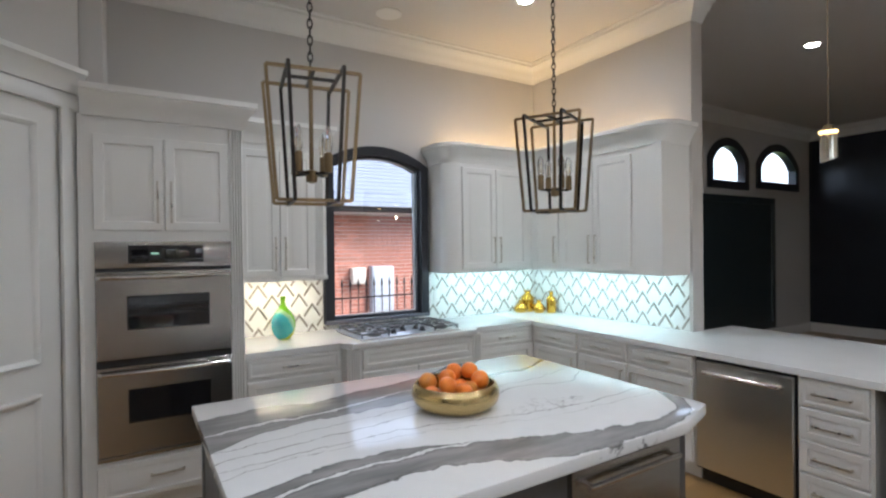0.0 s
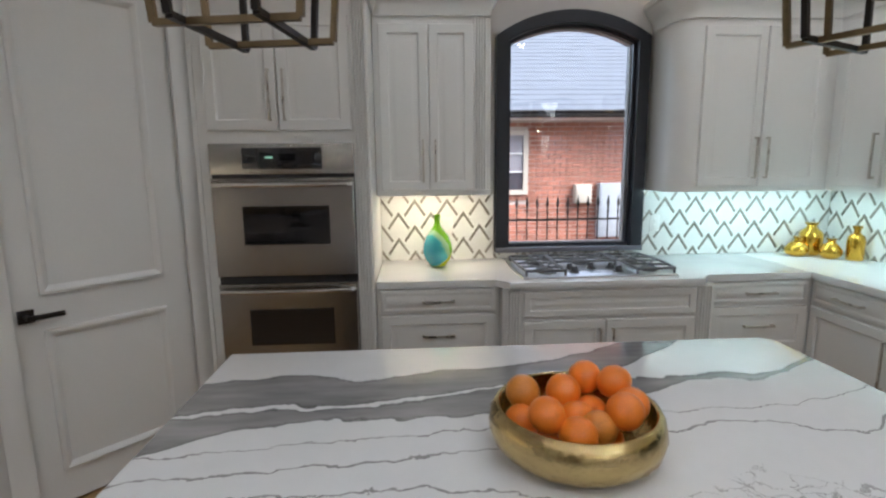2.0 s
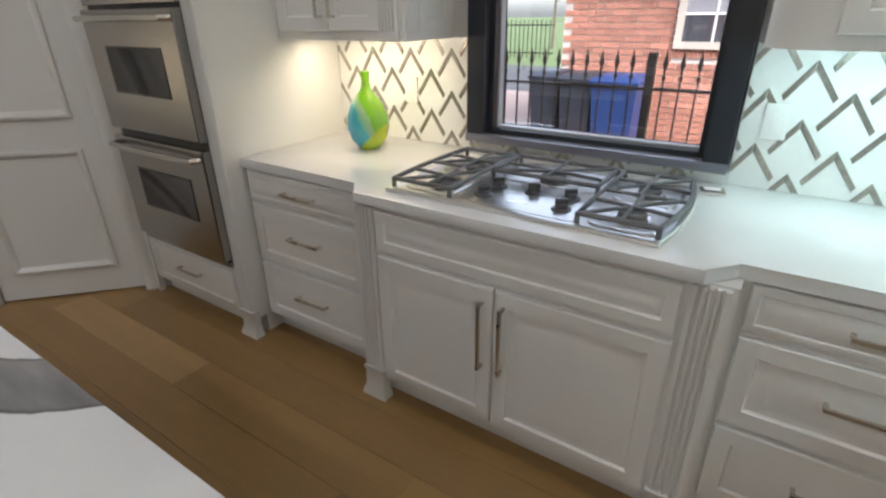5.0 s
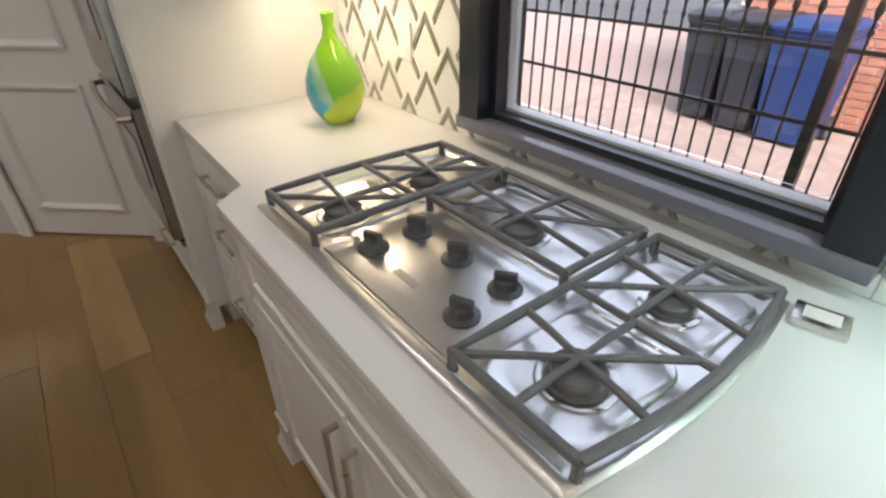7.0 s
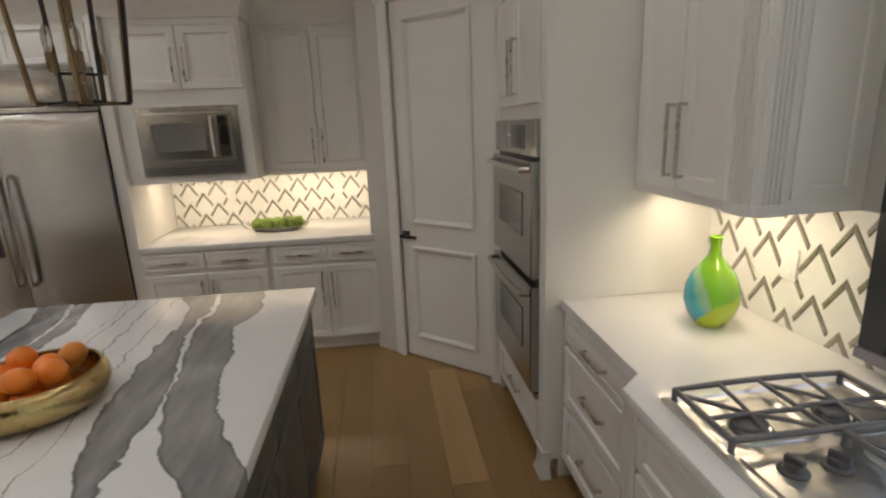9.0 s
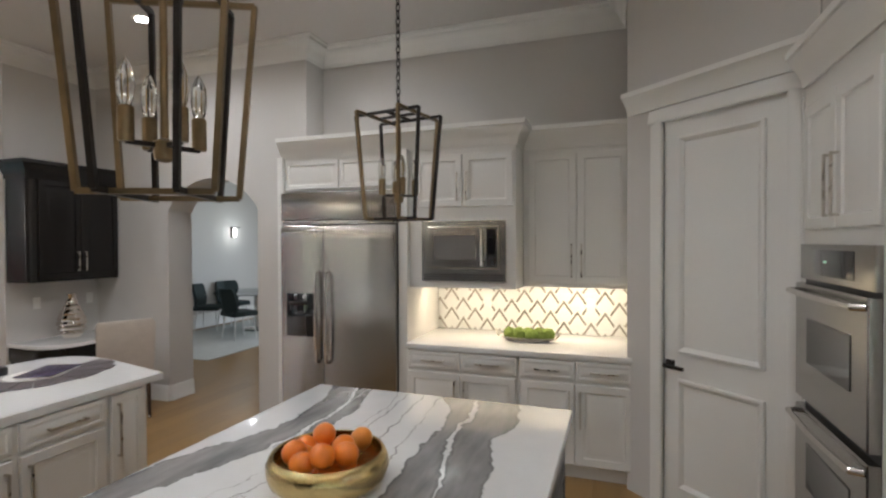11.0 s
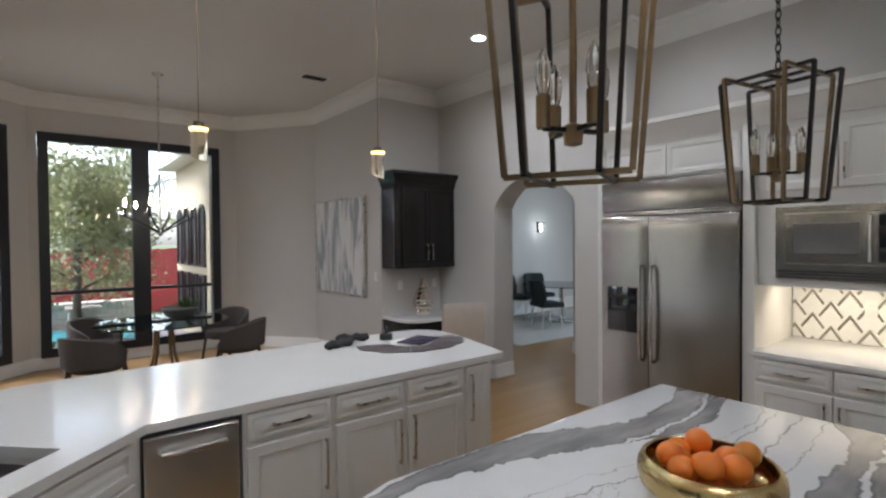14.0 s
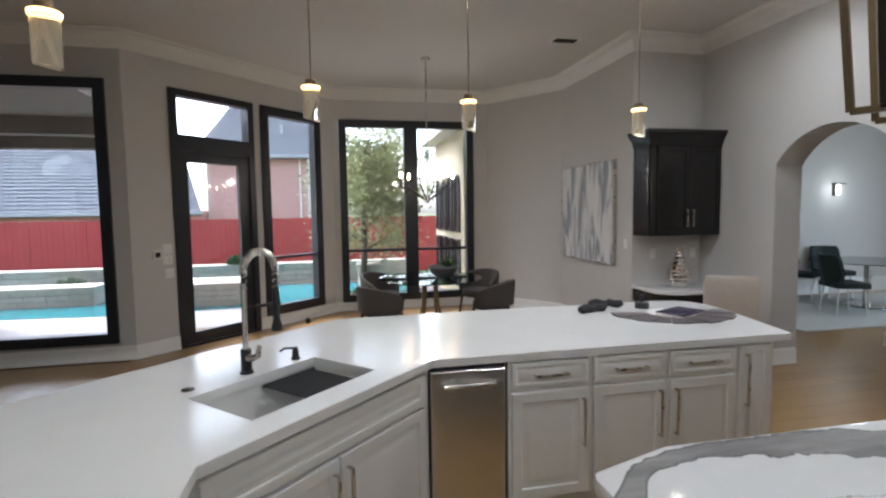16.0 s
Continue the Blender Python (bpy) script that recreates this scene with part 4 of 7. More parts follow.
for y0, y1, lab in ((-0.10, -0.045, "white refrigerator side panel"), (1.065, 1.142, "white refrigerator side panel beside the lit counter")):
    bm = B()
    box(bm, -1.69, -0.955, y0, y1, 0, 2.46, 0.003)
    tagged(part("refrigerator_enclosure", bm, M_CAB, None), lab, "panel")

# ---- counters ----
def slab(name, pts, z0, z1, mat, label):
    return tagged(new(name, finish(prism(B(), pts, z0, z1, 0.004), name, mat)), label, "countertop")


slab("countertop", [(0.779, 3.66), (1.47, 3.66), (1.54, 3.57), (2.68, 3.57), (2.745, 3.66), (3.398, 3.66), (3.398, 4.345), (0.779, 4.345)], 0.872, 0.912, M_QUARTZ, "white quartz countertop bumped out at the cooktop")
# sink hole in the diagonal: the slab is built round it
U, Vv = Vector((-0.7071, -0.7071)), Vector((0.7071, -0.7071))
C0 = Vector((2.965, 0.515))


def diag(u, v):
    p = C0 + U * u + Vv * v
    return (p.x, p.y)


HA, HB, HV0, HV1 = -0.32, 0.355, 0.145, 0.557
rounded = [(0.245, -0.60), (0.235, -0.80), (0.27, -0.93), (0.36, -1.02), (0.55, -1.06)]
sheet = B()
for quad in (
    [(0.40, 0.08), diag(0.6152, 0.0)[:2], (3.0, -1.035), (2.0, -1.06), (0.55, -1.06)] + rounded[:-1][::-1],
    [diag(0.6152, 0.0), diag(HB, 0), diag(HB, 1.13), (3.0, -1.035)],
    [diag(HB, 0), diag(HA, 0), diag(HA, HV0), diag(HB, HV0)],
    [diag(HB, HV1), diag(HA, HV1), diag(HA, 1.13), diag(HB, 1.13)],
    [diag(HA, 0), diag(-0.6152, 0), (4.60, 0.55), diag(HA, 1.13)],
    [diag(-0.6152, 0), (3.40, 2.43), (4.64, 2.43), (4.60, 0.55)],
    [(3.40, 2.43), (3.40, 4.345), (4.055, 4.345), (4.055, 2.43)],
):
    prism(sheet, quad, 0.872, 0.912)
bmesh.ops.remove_doubles(sheet, verts=sheet.verts, dist=0.0006)
pen = tagged(new("countertop", finish(sheet, "countertop", M_QUARTZ, 20)), "white quartz peninsula countertop with a breakfast bar", "countertop")
slab("countertop", [(-0.90, 1.145), (-0.90, 2.862), (-1.695, 2.862), (-1.695, 1.145)], 0.872, 0.912, M_QUARTZ, "white quartz countertop beside the refrigerator")
# bar back panel
bm = B()
for a, b in (((0.52, -0.52), (2.75, -0.52)), ((2.75, -0.52), (4.08, 0.82)), ((4.08, 0.82), (4.08, 2.42))):
    d = (Vector(b) - Vector(a)).normalized()
    n_ = Vector((d.y, -d.x)) * 0.05
    prism(bm, [a, b, (b[0] + n_.x, b[1] + n_.y), (a[0] + n_.x, a[1] + n_.y)], 0, 0.871)
tagged(part("bar_panel", bm, M_CAB, None), "white back panel under the breakfast bar", "panel")

# ---- island ----
isl = thing("kitchen_island", pose(1.33, 1.86, 0), "charcoal kitchen island with a grey-veined white quartz top", "island")
ISL = [(0.35, 2.545), (0.35, 1.18), (2.02, 1.178), (2.30, 1.27), (2.315, 1.30), (2.315, 2.50), (2.30, 2.53), (2.27, 2.545)]
part("top", prism(B(), [(x - 1.33, y - 1.86) for x, y in ISL], 0.878, 0.925, 0.005), M_MARBLE, isl, "white quartz top with broad grey veins")
bm = B()
prism(bm, [(-0.93, 0.635), (-0.93, -0.60), (0.68, -0.60), (0.89, -0.54), (0.93, -0.49), (0.93, 0.635)], 0.09, 0.877)
prism(bm, [(-0.88, 0.57), (-0.88, -0.55), (0.86, -0.5), (0.88, 0.57)], 0.0, 0.09)
part("body", bm, M_GREYCAB, isl)
for k in range(4):
    x0 = 0.93 - (k + 1) * 0.465
    for z0, z1, hd in ((0.70, 0.865, ""), (0.115, 0.69, "r" if k % 2 else "l")):
        bm = B()
        raised(bm, x0 + 0.004, x0 + 0.461, z0, z1, [(i * 0.8, y) for i, y in (DRAWER if z1 - z0 < 0.2 else DOOR)])
        bmesh.ops.transform(bm, matrix=pose(0, 0.636, 0, 0, 0, 180), verts=bm.verts)
        part("drawer_front" if z1 - z0 < 0.2 else "door", bm, M_GREYCAB, isl)
for y0, y1 in ((-0.59, 0.0), (0.005, 0.61)):
    bm = B()
    raised(bm, y0, y1, 0.115, 0.865, DOOR)
    bmesh.ops.transform(bm, matrix=pose(-0.931, 0, 0, 0, 0, -90), verts=bm.verts)
    part("end_panel", bm, M_GREYCAB, isl)
    bm = B()
    raised(bm, y0 * 0.8 + 0.05, y1 * 0.9, 0.115, 0.865, DOOR)
    bmesh.ops.transform(bm, matrix=pose(0.931, 0, 0, 0, 0, 90), verts=bm.verts)
    part("end_panel", bm, M_GREYCAB, isl)
# built-in appliance drawer on the island's bar side
bm = B()
raised(bm, 0.10, 0.72, 0.42, 0.85, [(0, -0.001), (0, -0.025), (0.006, -0.03), (0.01, -0.03)])
bmesh.ops.transform(bm, matrix=pose(0, -0.60, 0), verts=bm.verts)
ad = part("appliance_drawer", bm, M_STEEL, isl, "stainless steel appliance drawer")
bm = B()
tube(bm, [(0.15, -0.66, 0.79), (0.67, -0.66, 0.79)], 0.011)
for x in (0.17, 0.65):
    tube(bm, [(x, -0.625, 0.79), (x, -0.66, 0.79)], 0.008)
part("handle", bm, M_STEEL_H, ad)

# ---- appliances ----
def handle_bar(bm, p0, p1, out, r=0.011):
    """A bowed bar handle held off its face by out."""
    p0, p1, out = Vector(p0), Vector(p1), Vector(out)
    pts = [p0]
    for i in range(11):
        f = i / 10
        pts.append(p0.lerp(p1, 0.02 + 0.96 * f) + out * (0.75 + 0.25 * math.sin(math.pi * f)))
    pts.append(p1)
    return tube(bm, pts, r, 10)


ov = thing("wall_oven", N_(-0.065, 3.60), "stainless steel double wall oven with two black windows", "oven")
bm = B()
box(bm, 0, 0.752, -0.012, 0.30, 0.375, 1.695, 0.002)
part("body", bm, M_BLACKPLASTIC, ov)
bm = B()
box(bm, 0, 0.752, -0.034, -0.012, 1.535, 1.695, 0.003)
cp = part("control_panel", bm, M_STEEL, ov)
bm = B()
box(bm, 0.17, 0.585, -0.0365, -0.033, 1.562, 1.672, 0.002)
dp = part("display", bm, M_BLACKGLASS, cp)
bm = B()
box(bm, 0.29, 0.33, -0.0372, -0.0362, 1.617, 1.627)
part("indicator", bm, glow("green_indicator", (0.2, 1.0, 0.5), 0.15), dp)
for z0, z1, wz0, wz1 in ((0.985, 1.515, 1.16, 1.367), (0.415, 0.945, 0.598, 0.803)):
    bm = B()
    raised(bm, 0.004, 0.748, z0, z1, [(0, -0.013), (0, -0.048), (0.005, -0.054)])
    od = part("oven_door", bm, M_STEEL, ov)
    bm = B()
    raised(bm, 0.16, 0.615, wz0, wz1, [(0, -0.053), (0, -0.0565), (0.004, -0.0575), (0.008, -0.0565)])
    part("oven_window", bm, M_BLACKGLASS, od)
    bm = B()
    handle_bar(bm, (0.02, -0.054, z1 - 0.035), (0.732, -0.054, z1 - 0.035), (0, -0.05, 0), 0.0125)
    part("handle", bm, M_STEEL_H, od)
bm = B()
box(bm, 0, 0.752, -0.03, -0.012, 0.378, 0.405, 0.003)
part("vent_trim", bm, M_STEEL, ov)

fr = thing("refrigerator", W_(-0.04, -0.955), "built-in stainless steel side-by-side refrigerator with a water dispenser", "refrigerator")
bm = B()
box(bm, 0, 1.10, 0.0, 0.70, 0.0, 2.14)
part("body", bm, M_BLACKPLASTIC, fr)
bm = B()
box(bm, 0.0, 1.10, -0.03, -0.001, 1.905, 2.14, 0.006)
gr = part("grille_panel", bm, M_STEEL, fr)
for z0, z1, out in ((1.868, 1.880, -0.030), (1.883, 1.899, -0.024)):
    bm = B()
    box(bm, 0.0, 1.10, out, -0.001, z0, z1, 0.003)
    part("trim", bm, M_STEEL_H, fr)
for x0, x1, hx in ((0.004, 0.428, 0.385), (0.434, 1.096, 0.478)):
    bm = B()
    n = 12
    rows = []
    for z, back in ((0.10, 0.003), (0.104, 0.0), (0.6, 0.0), (1.2, -0.001), (1.62, 0.0), (1.74, -0.003), (1.79, -0.004), (1.825, 0.001), (1.85, 0.010), (1.862, 0.022)):
        face = [(x0 + (x1 - x0) * i / n, -0.038 - 0.010 * math.sin(math.pi * i / n) + back + 0.0012 * math.sin(i * 1.7 + x0 * 9) * (z > 1.5), z) for i in range(n + 1)]
        rows.append([(x0, -0.001, z)] + face + [(x1, -0.001, z)])
    loft(bm, rows)
    fd = part("fridge_door", bm, M_STEEL, fr)
    bm = B()
    handle_bar(bm, (hx, -0.045, 0.70), (hx, -0.045, 1.46), (0, -0.055, 0), 0.014)
    part("handle", bm, M_STEEL_H, fd, "polished bowed handle")
    if x0 < 0.1:
        bm = B()
        box(bm, 0.068, 0.345, -0.053, -0.040, 0.91, 1.278, 0.003)
        dsp = part("dispenser", bm, M_BLACKGLASS, fd)
        bm = B()
        box(bm, 0.085, 0.328, -0.056, -0.052, 1.18, 1.265, 0.002)
        part("dispenser_panel", bm, M_BLACKGLASS, dsp)
bm = B()
for k in range(6):
    box(bm, 0.02, 1.08, 0.0 - 0.012, 0.0, 0.012 + k * 0.014, 0.020 + k * 0.014)
part("toe_grille", bm, M_BLACKPLASTIC, fr)

mw = thing("microwave", W_(1.215, -1.0), "built-in stainless steel microwave with a trim kit", "microwave")
bm = B()
ring(bm, [(0.045, 1.405), (0.725, 1.405), (0.725, 1.878), (0.045, 1.878)], [(0.095, 1.505), (0.675, 1.505), (0.675, 1.835), (0.095, 1.835)], -0.022, 0.0)
part("trim_kit", bm, M_STEEL_L, mw)
bm = B()
for k in range(3):
    box(bm, 0.06, 0.71, -0.026, -0.021, 1.417 + k * 0.018, 1.425 + k * 0.018)
part("vent", bm, M_BLACKPLASTIC, mw)
bm = B()
raised(bm, 0.097, 0.673, 1.507, 1.833, [(0, 0), (0, -0.028), (0.005, -0.032)])
md = part("microwave_door", bm, M_STEEL_L, mw)
bm = B()
raised(bm, 0.15, 0.49, 1.575, 1.765, [(0, -0.031), (0, -0.035), (0.004, -0.036), (0.012, -0.034)])
part("window", bm, material("grey_oven_glass", (0.20, 0.195, 0.185), 0.12, scale=6, vary=0.1, bump=0.0), md)
bm = B()
box(bm, 0.58, 0.65, -0.0355, -0.031, 1.53, 1.81, 0.002)
part("keypad", bm, M_BLACKGLASS, md)
bm = B()
handle_bar(bm, (0.545, -0.032, 1.53), (0.545, -0.032, 1.81), (0, -0.04, 0), 0.010)
part("handle", bm, M_STEEL_H, md)


def panel_appliance(name, m, w, label, category):
    ob = thing(name, m, label, category)
    bm = B()
    box(bm, 0, w, 0, 0.56, 0.10, 0.868)
    box(bm, 0.0, w, 0.06, 0.56, 0, 0.10)
    part("body", bm, M_BLACKPLASTIC, ob)
    bm = B()
    raised(bm, 0.006, w - 0.006, 0.115, 0.845, [(0, -0.001), (0, -0.018), (0.005, -0.024)])
    d = part("front_panel", bm, M_COOKTOP, ob)
    bm = B()
    handle_bar(bm, (0.07, -0.022, 0.775), (w - 0.07, -0.022, 0.775), (0, -0.04, 0), 0.013)
    part("handle", bm, M_STEEL_H, d)
    return ob


dw = panel_appliance("dishwasher", E_(2.02), 0.615, "stainless steel dishwasher with a bar handle, closed", "dishwasher")
panel_appliance("trash_compactor", S_(2.545), 0.40, "narrow stainless steel trash compactor, closed", "appliance")

# cooktop
ct = thing("cooktop", pose(1.63, 3.64, 0.9125), "stainless steel gas cooktop with cast iron grates and dark knobs", "cooktop")
CW, CD = 0.925, 0.57


def tray(inset, z):
    bow = [(0.030 * math.sin(math.pi * k / 8), inset + (CD - 2 * inset) * k / 8) for k in range(9)]
    return [(CW - inset + b, y, z) for b, y in bow] + [(inset - b * 0.4, y, z) for b, y in bow[::-1]]


part("tray", loft(B(), [tray(0, 0), tray(0.0, 0.010), tray(0.006, 0.014), tray(0.022, 0.014), tray(0.030, 0.008)]), M_COOKTOP, ct)
bm = B()
box(bm, 0.272, 0.672, 0.035, 0.285, 0.008, 0.012, 0.002)
part("centre_panel", bm, M_COOKTOP, ct)


def rounded_rect(x0, x1, y0, y1, r, z, n=5):
    pts = []
    for cx, cy, a0 in ((x1 - r, y1 - r, 0), (x0 + r, y1 - r, 90), (x0 + r, y0 + r, 180), (x1 - r, y0 + r, 270)):
        pts += [(cx + r * math.cos(radians(a0 + 90 * k / n)), cy + r * math.sin(radians(a0 + 90 * k / n)), z) for k in range(n + 1)]
    return pts


def drip_pan(x0, x1, y0, y1):
    """A shallow pressed well with a rolled rim."""
    rows = [(0.0, 0.009), (0.003, 0.0135), (0.008, 0.0145), (0.013, 0.0135), (0.022, 0.010), (0.030, 0.0095)]
    part("drip_pan", loft(B(), [rounded_rect(x0 + i, x1 - i, y0 + i, y1 - i, 0.04, z) for i, z in rows]), M_COOKTOP, ct)


for x0, x1, y0, y1 in ((0.040, 0.240, 0.045, 0.290), (0.040, 0.240, 0.292, 0.525), (0.285, 0.655, 0.312, 0.535), (0.705, 0.905, 0.045, 0.290), (0.705, 0.905, 0.292, 0.525)):
    drip_pan(x0, x1, y0, y1)


def grate(x0, x1, y0, y1, centres, bow0=0.0, bow1=0.0):
    """A cast frame on six feet, its bars meeting over each burner."""
    bm = B()
    z = 0.044
    right = [(x1 + bow1 * math.sin(math.pi * k / 6), y0 + (y1 - y0) * k / 6, z) for k in range(7)]
    left = [(x0 - bow0 * math.sin(math.pi * k / 6), y1 - (y1 - y0) * k / 6, z) for k in range(7)]
    loop = right + left + right[:2]
    tube(bm, loop, 0.0086, 8)
    for x, y in ((x0, y0), (x1, y0), (x1, y1), (x0, y1)):
        tube(bm, [(x, y, z + 0.002), (x, y, 0.020), (x, y, 0.009)], [0.0085, 0.0075, 0.0095], 8)
    if len(centres) > 1:
        tube(bm, [(x0 - bow0, (y0 + y1) / 2, z), (x1 + bow1, (y0 + y1) / 2, z)], 0.0066, 7)
    for cx, cy in centres:
        one = len(centres) == 1
        ya = y0 if one or cy < (y0 + y1) / 2 else (y0 + y1) / 2
        yb = y1 if one or cy > (y0 + y1) / 2 else (y0 + y1) / 2
        side = 0.115 if not one else 0.19
        ends = [(cx, ya), (cx, yb), (x0 - bow0 * 0.8, cy + 0.02), (x1 + bow1 * 0.8, cy - 0.02), (min(x1, cx + side), yb), (max(x0, cx - side), ya)]
        for ex, ey in ends:
            tube(bm, [(ex, ey, z), ((ex + cx) / 2, (ey + cy) / 2, z + 0.002), (cx, cy, z + 0.001)], [0.0070, 0.0064, 0.0058], 7)
    return part("grate", bm, M_IRON, ct, "dark cast iron grate")


grate(0.022, 0.254, 0.026, 0.528, [(0.165, 0.140), (0.155, 0.388)], bow0=0.012)
grate(0.272, 0.662, 0.300, 0.535, [(0.470, 0.395)])
grate(0.690, 0.915, 0.030, 0.535, [(0.812, 0.158), (0.802, 0.402)], bow1=0.030)
for x, y, rad in ((0.172, 0.134, 0.042), (0.160, 0.372, 0.036), (0.475, 0.384, 0.046), (0.815, 0.152, 0.042), (0.808, 0.396, 0.036)):
    bm = B()
    lathe(bm, [(rad * 1.45, 0.009), (rad * 1.42, 0.013), (rad * 1.2, 0.0145), (rad * 1.1, 0.0125)], 28, (x, y, 0))
    base = part("burner_ring", bm, M_STEEL_H, ct, "polished burner ring")
    bm = B()
    lathe(bm, [(rad * 1.08, 0.0125), (rad * 1.02, 0.017), (rad * 0.92, 0.019), (rad, 0.023), (rad, 0.031), (rad * 0.9, 0.035), (0.004, 0.036)], 28, (x, y, 0))
    part("burner_cap", bm, M_IRON, base, "dark burner cap")
for x, y, turn in ((0.336, 0.113, 20), (0.338, 0.218, 35), (0.473, 0.217, 30), (0.610, 0.114, 25), (0.601, 0.220, 40)):
    bm = B()
    lathe(bm, [(0.032, 0.0125), (0.032, 0.0155), (0.026, 0.018), (0.022, 0.019), (0.019, 0.032), (0.015, 0.034), (0.003, 0.0345)], 24, (x, y, 0))
    kb = part("knob", bm, M_KNOB, ct, "dark grey control knob")
    bm = B()
    box(bm, -0.021, 0.021, -0.0065, 0.0065, 0.028, 0.048, 0.004)
    bmesh.ops.transform(bm, matrix=pose(x, y, 0, 0, 0, turn), verts=bm.verts)
    part("grip", bm, M_KNOB, kb)
bm = B()
box(bm, 0.43, 0.50, 0.095, 0.112, 0.0122, 0.0128)
part("badge", bm, M_STEEL_H, ct)
tm = thing("kitchen_timer", pose(2.605, 4.20, 0.913, 0, 0, 12), "small grey digital timer lying on the counter", "timer")
bm = B()
box(bm, -0.04, 0.04, -0.03, 0.03, 0, 0.016, 0.004)
part("case", bm, M_STEEL_H, tm)
bm = B()
box(bm, -0.026, 0.026, -0.016, 0.018, 0.0155, 0.017)
part("screen", bm, M_PLASTIC, tm)

# ---- backsplash with chevron bands ----
def clip(poly, lo, hi, axis):
    for sign, lim in ((1, lo), (-1, -hi)):
        out = []
        for a, b in zip(poly, poly[1:] + poly[:1]):
            ia, ib = sign * a[axis] >= lim, sign * b[axis] >= lim
            if ia:
                out.append(a)
            if ia != ib:
                f = (sign * lim - a[axis]) / (b[axis] - a[axis])
                out.append((a[0] + f * (b[0] - a[0]), a[1] + f * (b[1] - a[1])))
        poly = out
        if len(poly) < 3:
            return []
    return poly


def backsplash(name, m, length, z0, z1, s_first, z_apex, label):
    """A tiled sheet facing -y with raised mirrored chevrons."""
    ob = thing(name, m, label, "backsplash")
    bm = B()
    box(bm, 0, length, -0.008, -0.001, z0, z1)
    part("tile_sheet", bm, M_TILE, ob)
    w, step, hw, drop, t = 0.227, 0.09, 0.066, 0.115, 0.0155
    made = {}
    for row in range(-2, 8):
        za = z_apex - row * step
        s = s_first + (row % 2) * w / 2
        s -= math.ceil(s / w + 1) * w
        while s < length + w:
            for sd in (-1, 1):
                q = [(s, za), (s, za - t * 1.95), (s + sd * hw, za - drop - t * 0.7), (s + sd * (hw + t * 0.62), za - drop + t * 0.35)]
                p = clip(clip(q, 0.002, length - 0.002, 0), z0 + 0.002, z1 - 0.001, 1)
                if len(p) < 3 or abs(sum(a[0] * b[1] - b[0] * a[1] for a, b in zip(p, p[1:] + p[:1]))) < 2e-5:
                    continue
                whole = len(p) == 4 and all(abs(a[0] - b[0]) + abs(a[1] - b[1]) < 1e-6 for a, b in zip(p, q))
                if whole and sd in made:
                    o = new("chevron_strip", made[sd])
                    o.parent = ob
                else:
                    r = [(a[0] - s, a[1] - za) for a in p]
                    c = (sum(a[0] for a in r) / len(r), sum(a[1] for a in r) / len(r))
                    bm = B()
                    loft(bm, [[(a, -0.007, b) for a, b in r], [(a, -0.0105, b) for a, b in r], [(c[0] + (a - c[0]) * 0.86, -0.0125, c[1] + (b - c[1]) * 0.86) for a, b in r]])
                    o = part("chevron_strip", bm, M_BAND, ob, smooth=0)
                    if whole:
                        made[sd] = o.data
                o.location = (s, 0, za)
            s += w
    return ob


backsplash("backsplash", pose(0.777, 4.349, 0), 0.783, 0.913, 1.385, 0.233, 1.345, "white tile backsplash with taupe chevrons beside the ovens")
backsplash("backsplash", pose(1.562, 4.349, 0), 1.07, 0.913, 0.961, 0.11, 1.329 - 0.27, "low strip of chevron backsplash under the window")
backsplash("backsplash", pose(2.634, 4.349, 0), 1.42, 0.913, 1.385, 0.172, 1.339, "white tile backsplash with taupe chevrons in the corner")
backsplash("backsplash", pose(4.059, 4.335, 0, 0, 0, -90), 1.88, 0.913, 1.385, 0.18, 1.312, "white tile backsplash with taupe chevrons along the partition")
backsplash("backsplash", pose(-1.699, 1.145, 0, 0, 0, 90), 1.713, 0.913, 1.352, 0.128, 1.295, "warm-lit white chevron backsplash beside the refrigerator")
for m in (pose(1.24, 4.339, 1.155), pose(2.735, 4.339, 1.145), pose(-1.689, 1.62, 1.18, 0, 0, 90), pose(-1.689, 2.52, 1.18, 0, 0, 90), pose(-0.75, -2.929, 1.10, 0, 0, 180), pose(-1.30, -2.929, 1.10, 0, 0, 180), pose(-0.469, -3.05, 1.22, 0, 0, -90 + 180)):
    ol = thing("wall_outlet", m, "white wall outlet plate", "outlet", "wall plates")
    bm = B()
    box(bm, -0.036, 0.036, -0.008, 0.0, -0.058, 0.058, 0.002)
    pl = part("plate", bm, M_PLASTIC, ol)
    bm = B()
    for z in (-0.024, 0.024):
        box(bm, -0.014, 0.014, -0.0095, -0.0075, z - 0.016, z + 0.016, 0.001)
    part("socket", bm, M_PLASTIC, pl)

# ---- things on the counters ----
bw = thing("fruit_bowl", pose(1.352, 1.86, 0.9255), "hammered gold bowl full of oranges on the island", "bowl")
bm = B()
prof = [(0.02, 0.003), (0.13, 0.0), (0.172, 0.010), (0.203, 0.038), (0.213, 0.07), (0.210, 0.098), (0.198, 0.122), (0.189, 0.126), (0.185, 0.122), (0.198, 0.10), (0.202, 0.07), (0.190, 0.045), (0.15, 0.022), (0.02, 0.018)]
n = 60
rings = []
for k, (r, z) in enumerate([(a, b * 0.9) for a, b in prof]):
    rows = []
    for i in range(n):
        a = 2 * math.pi * i / n
        dent = 0.004 * noise.noise(Vector((math.cos(a) * 9, math.sin(a) * 9, z * 60))) if 2 <= k <= 6 else 0
        rows.append((0.92 * (r + dent) * math.cos(a), 0.92 * (r + dent) * math.sin(a), z))
    rings.append(rows)
loft(bm, rings)
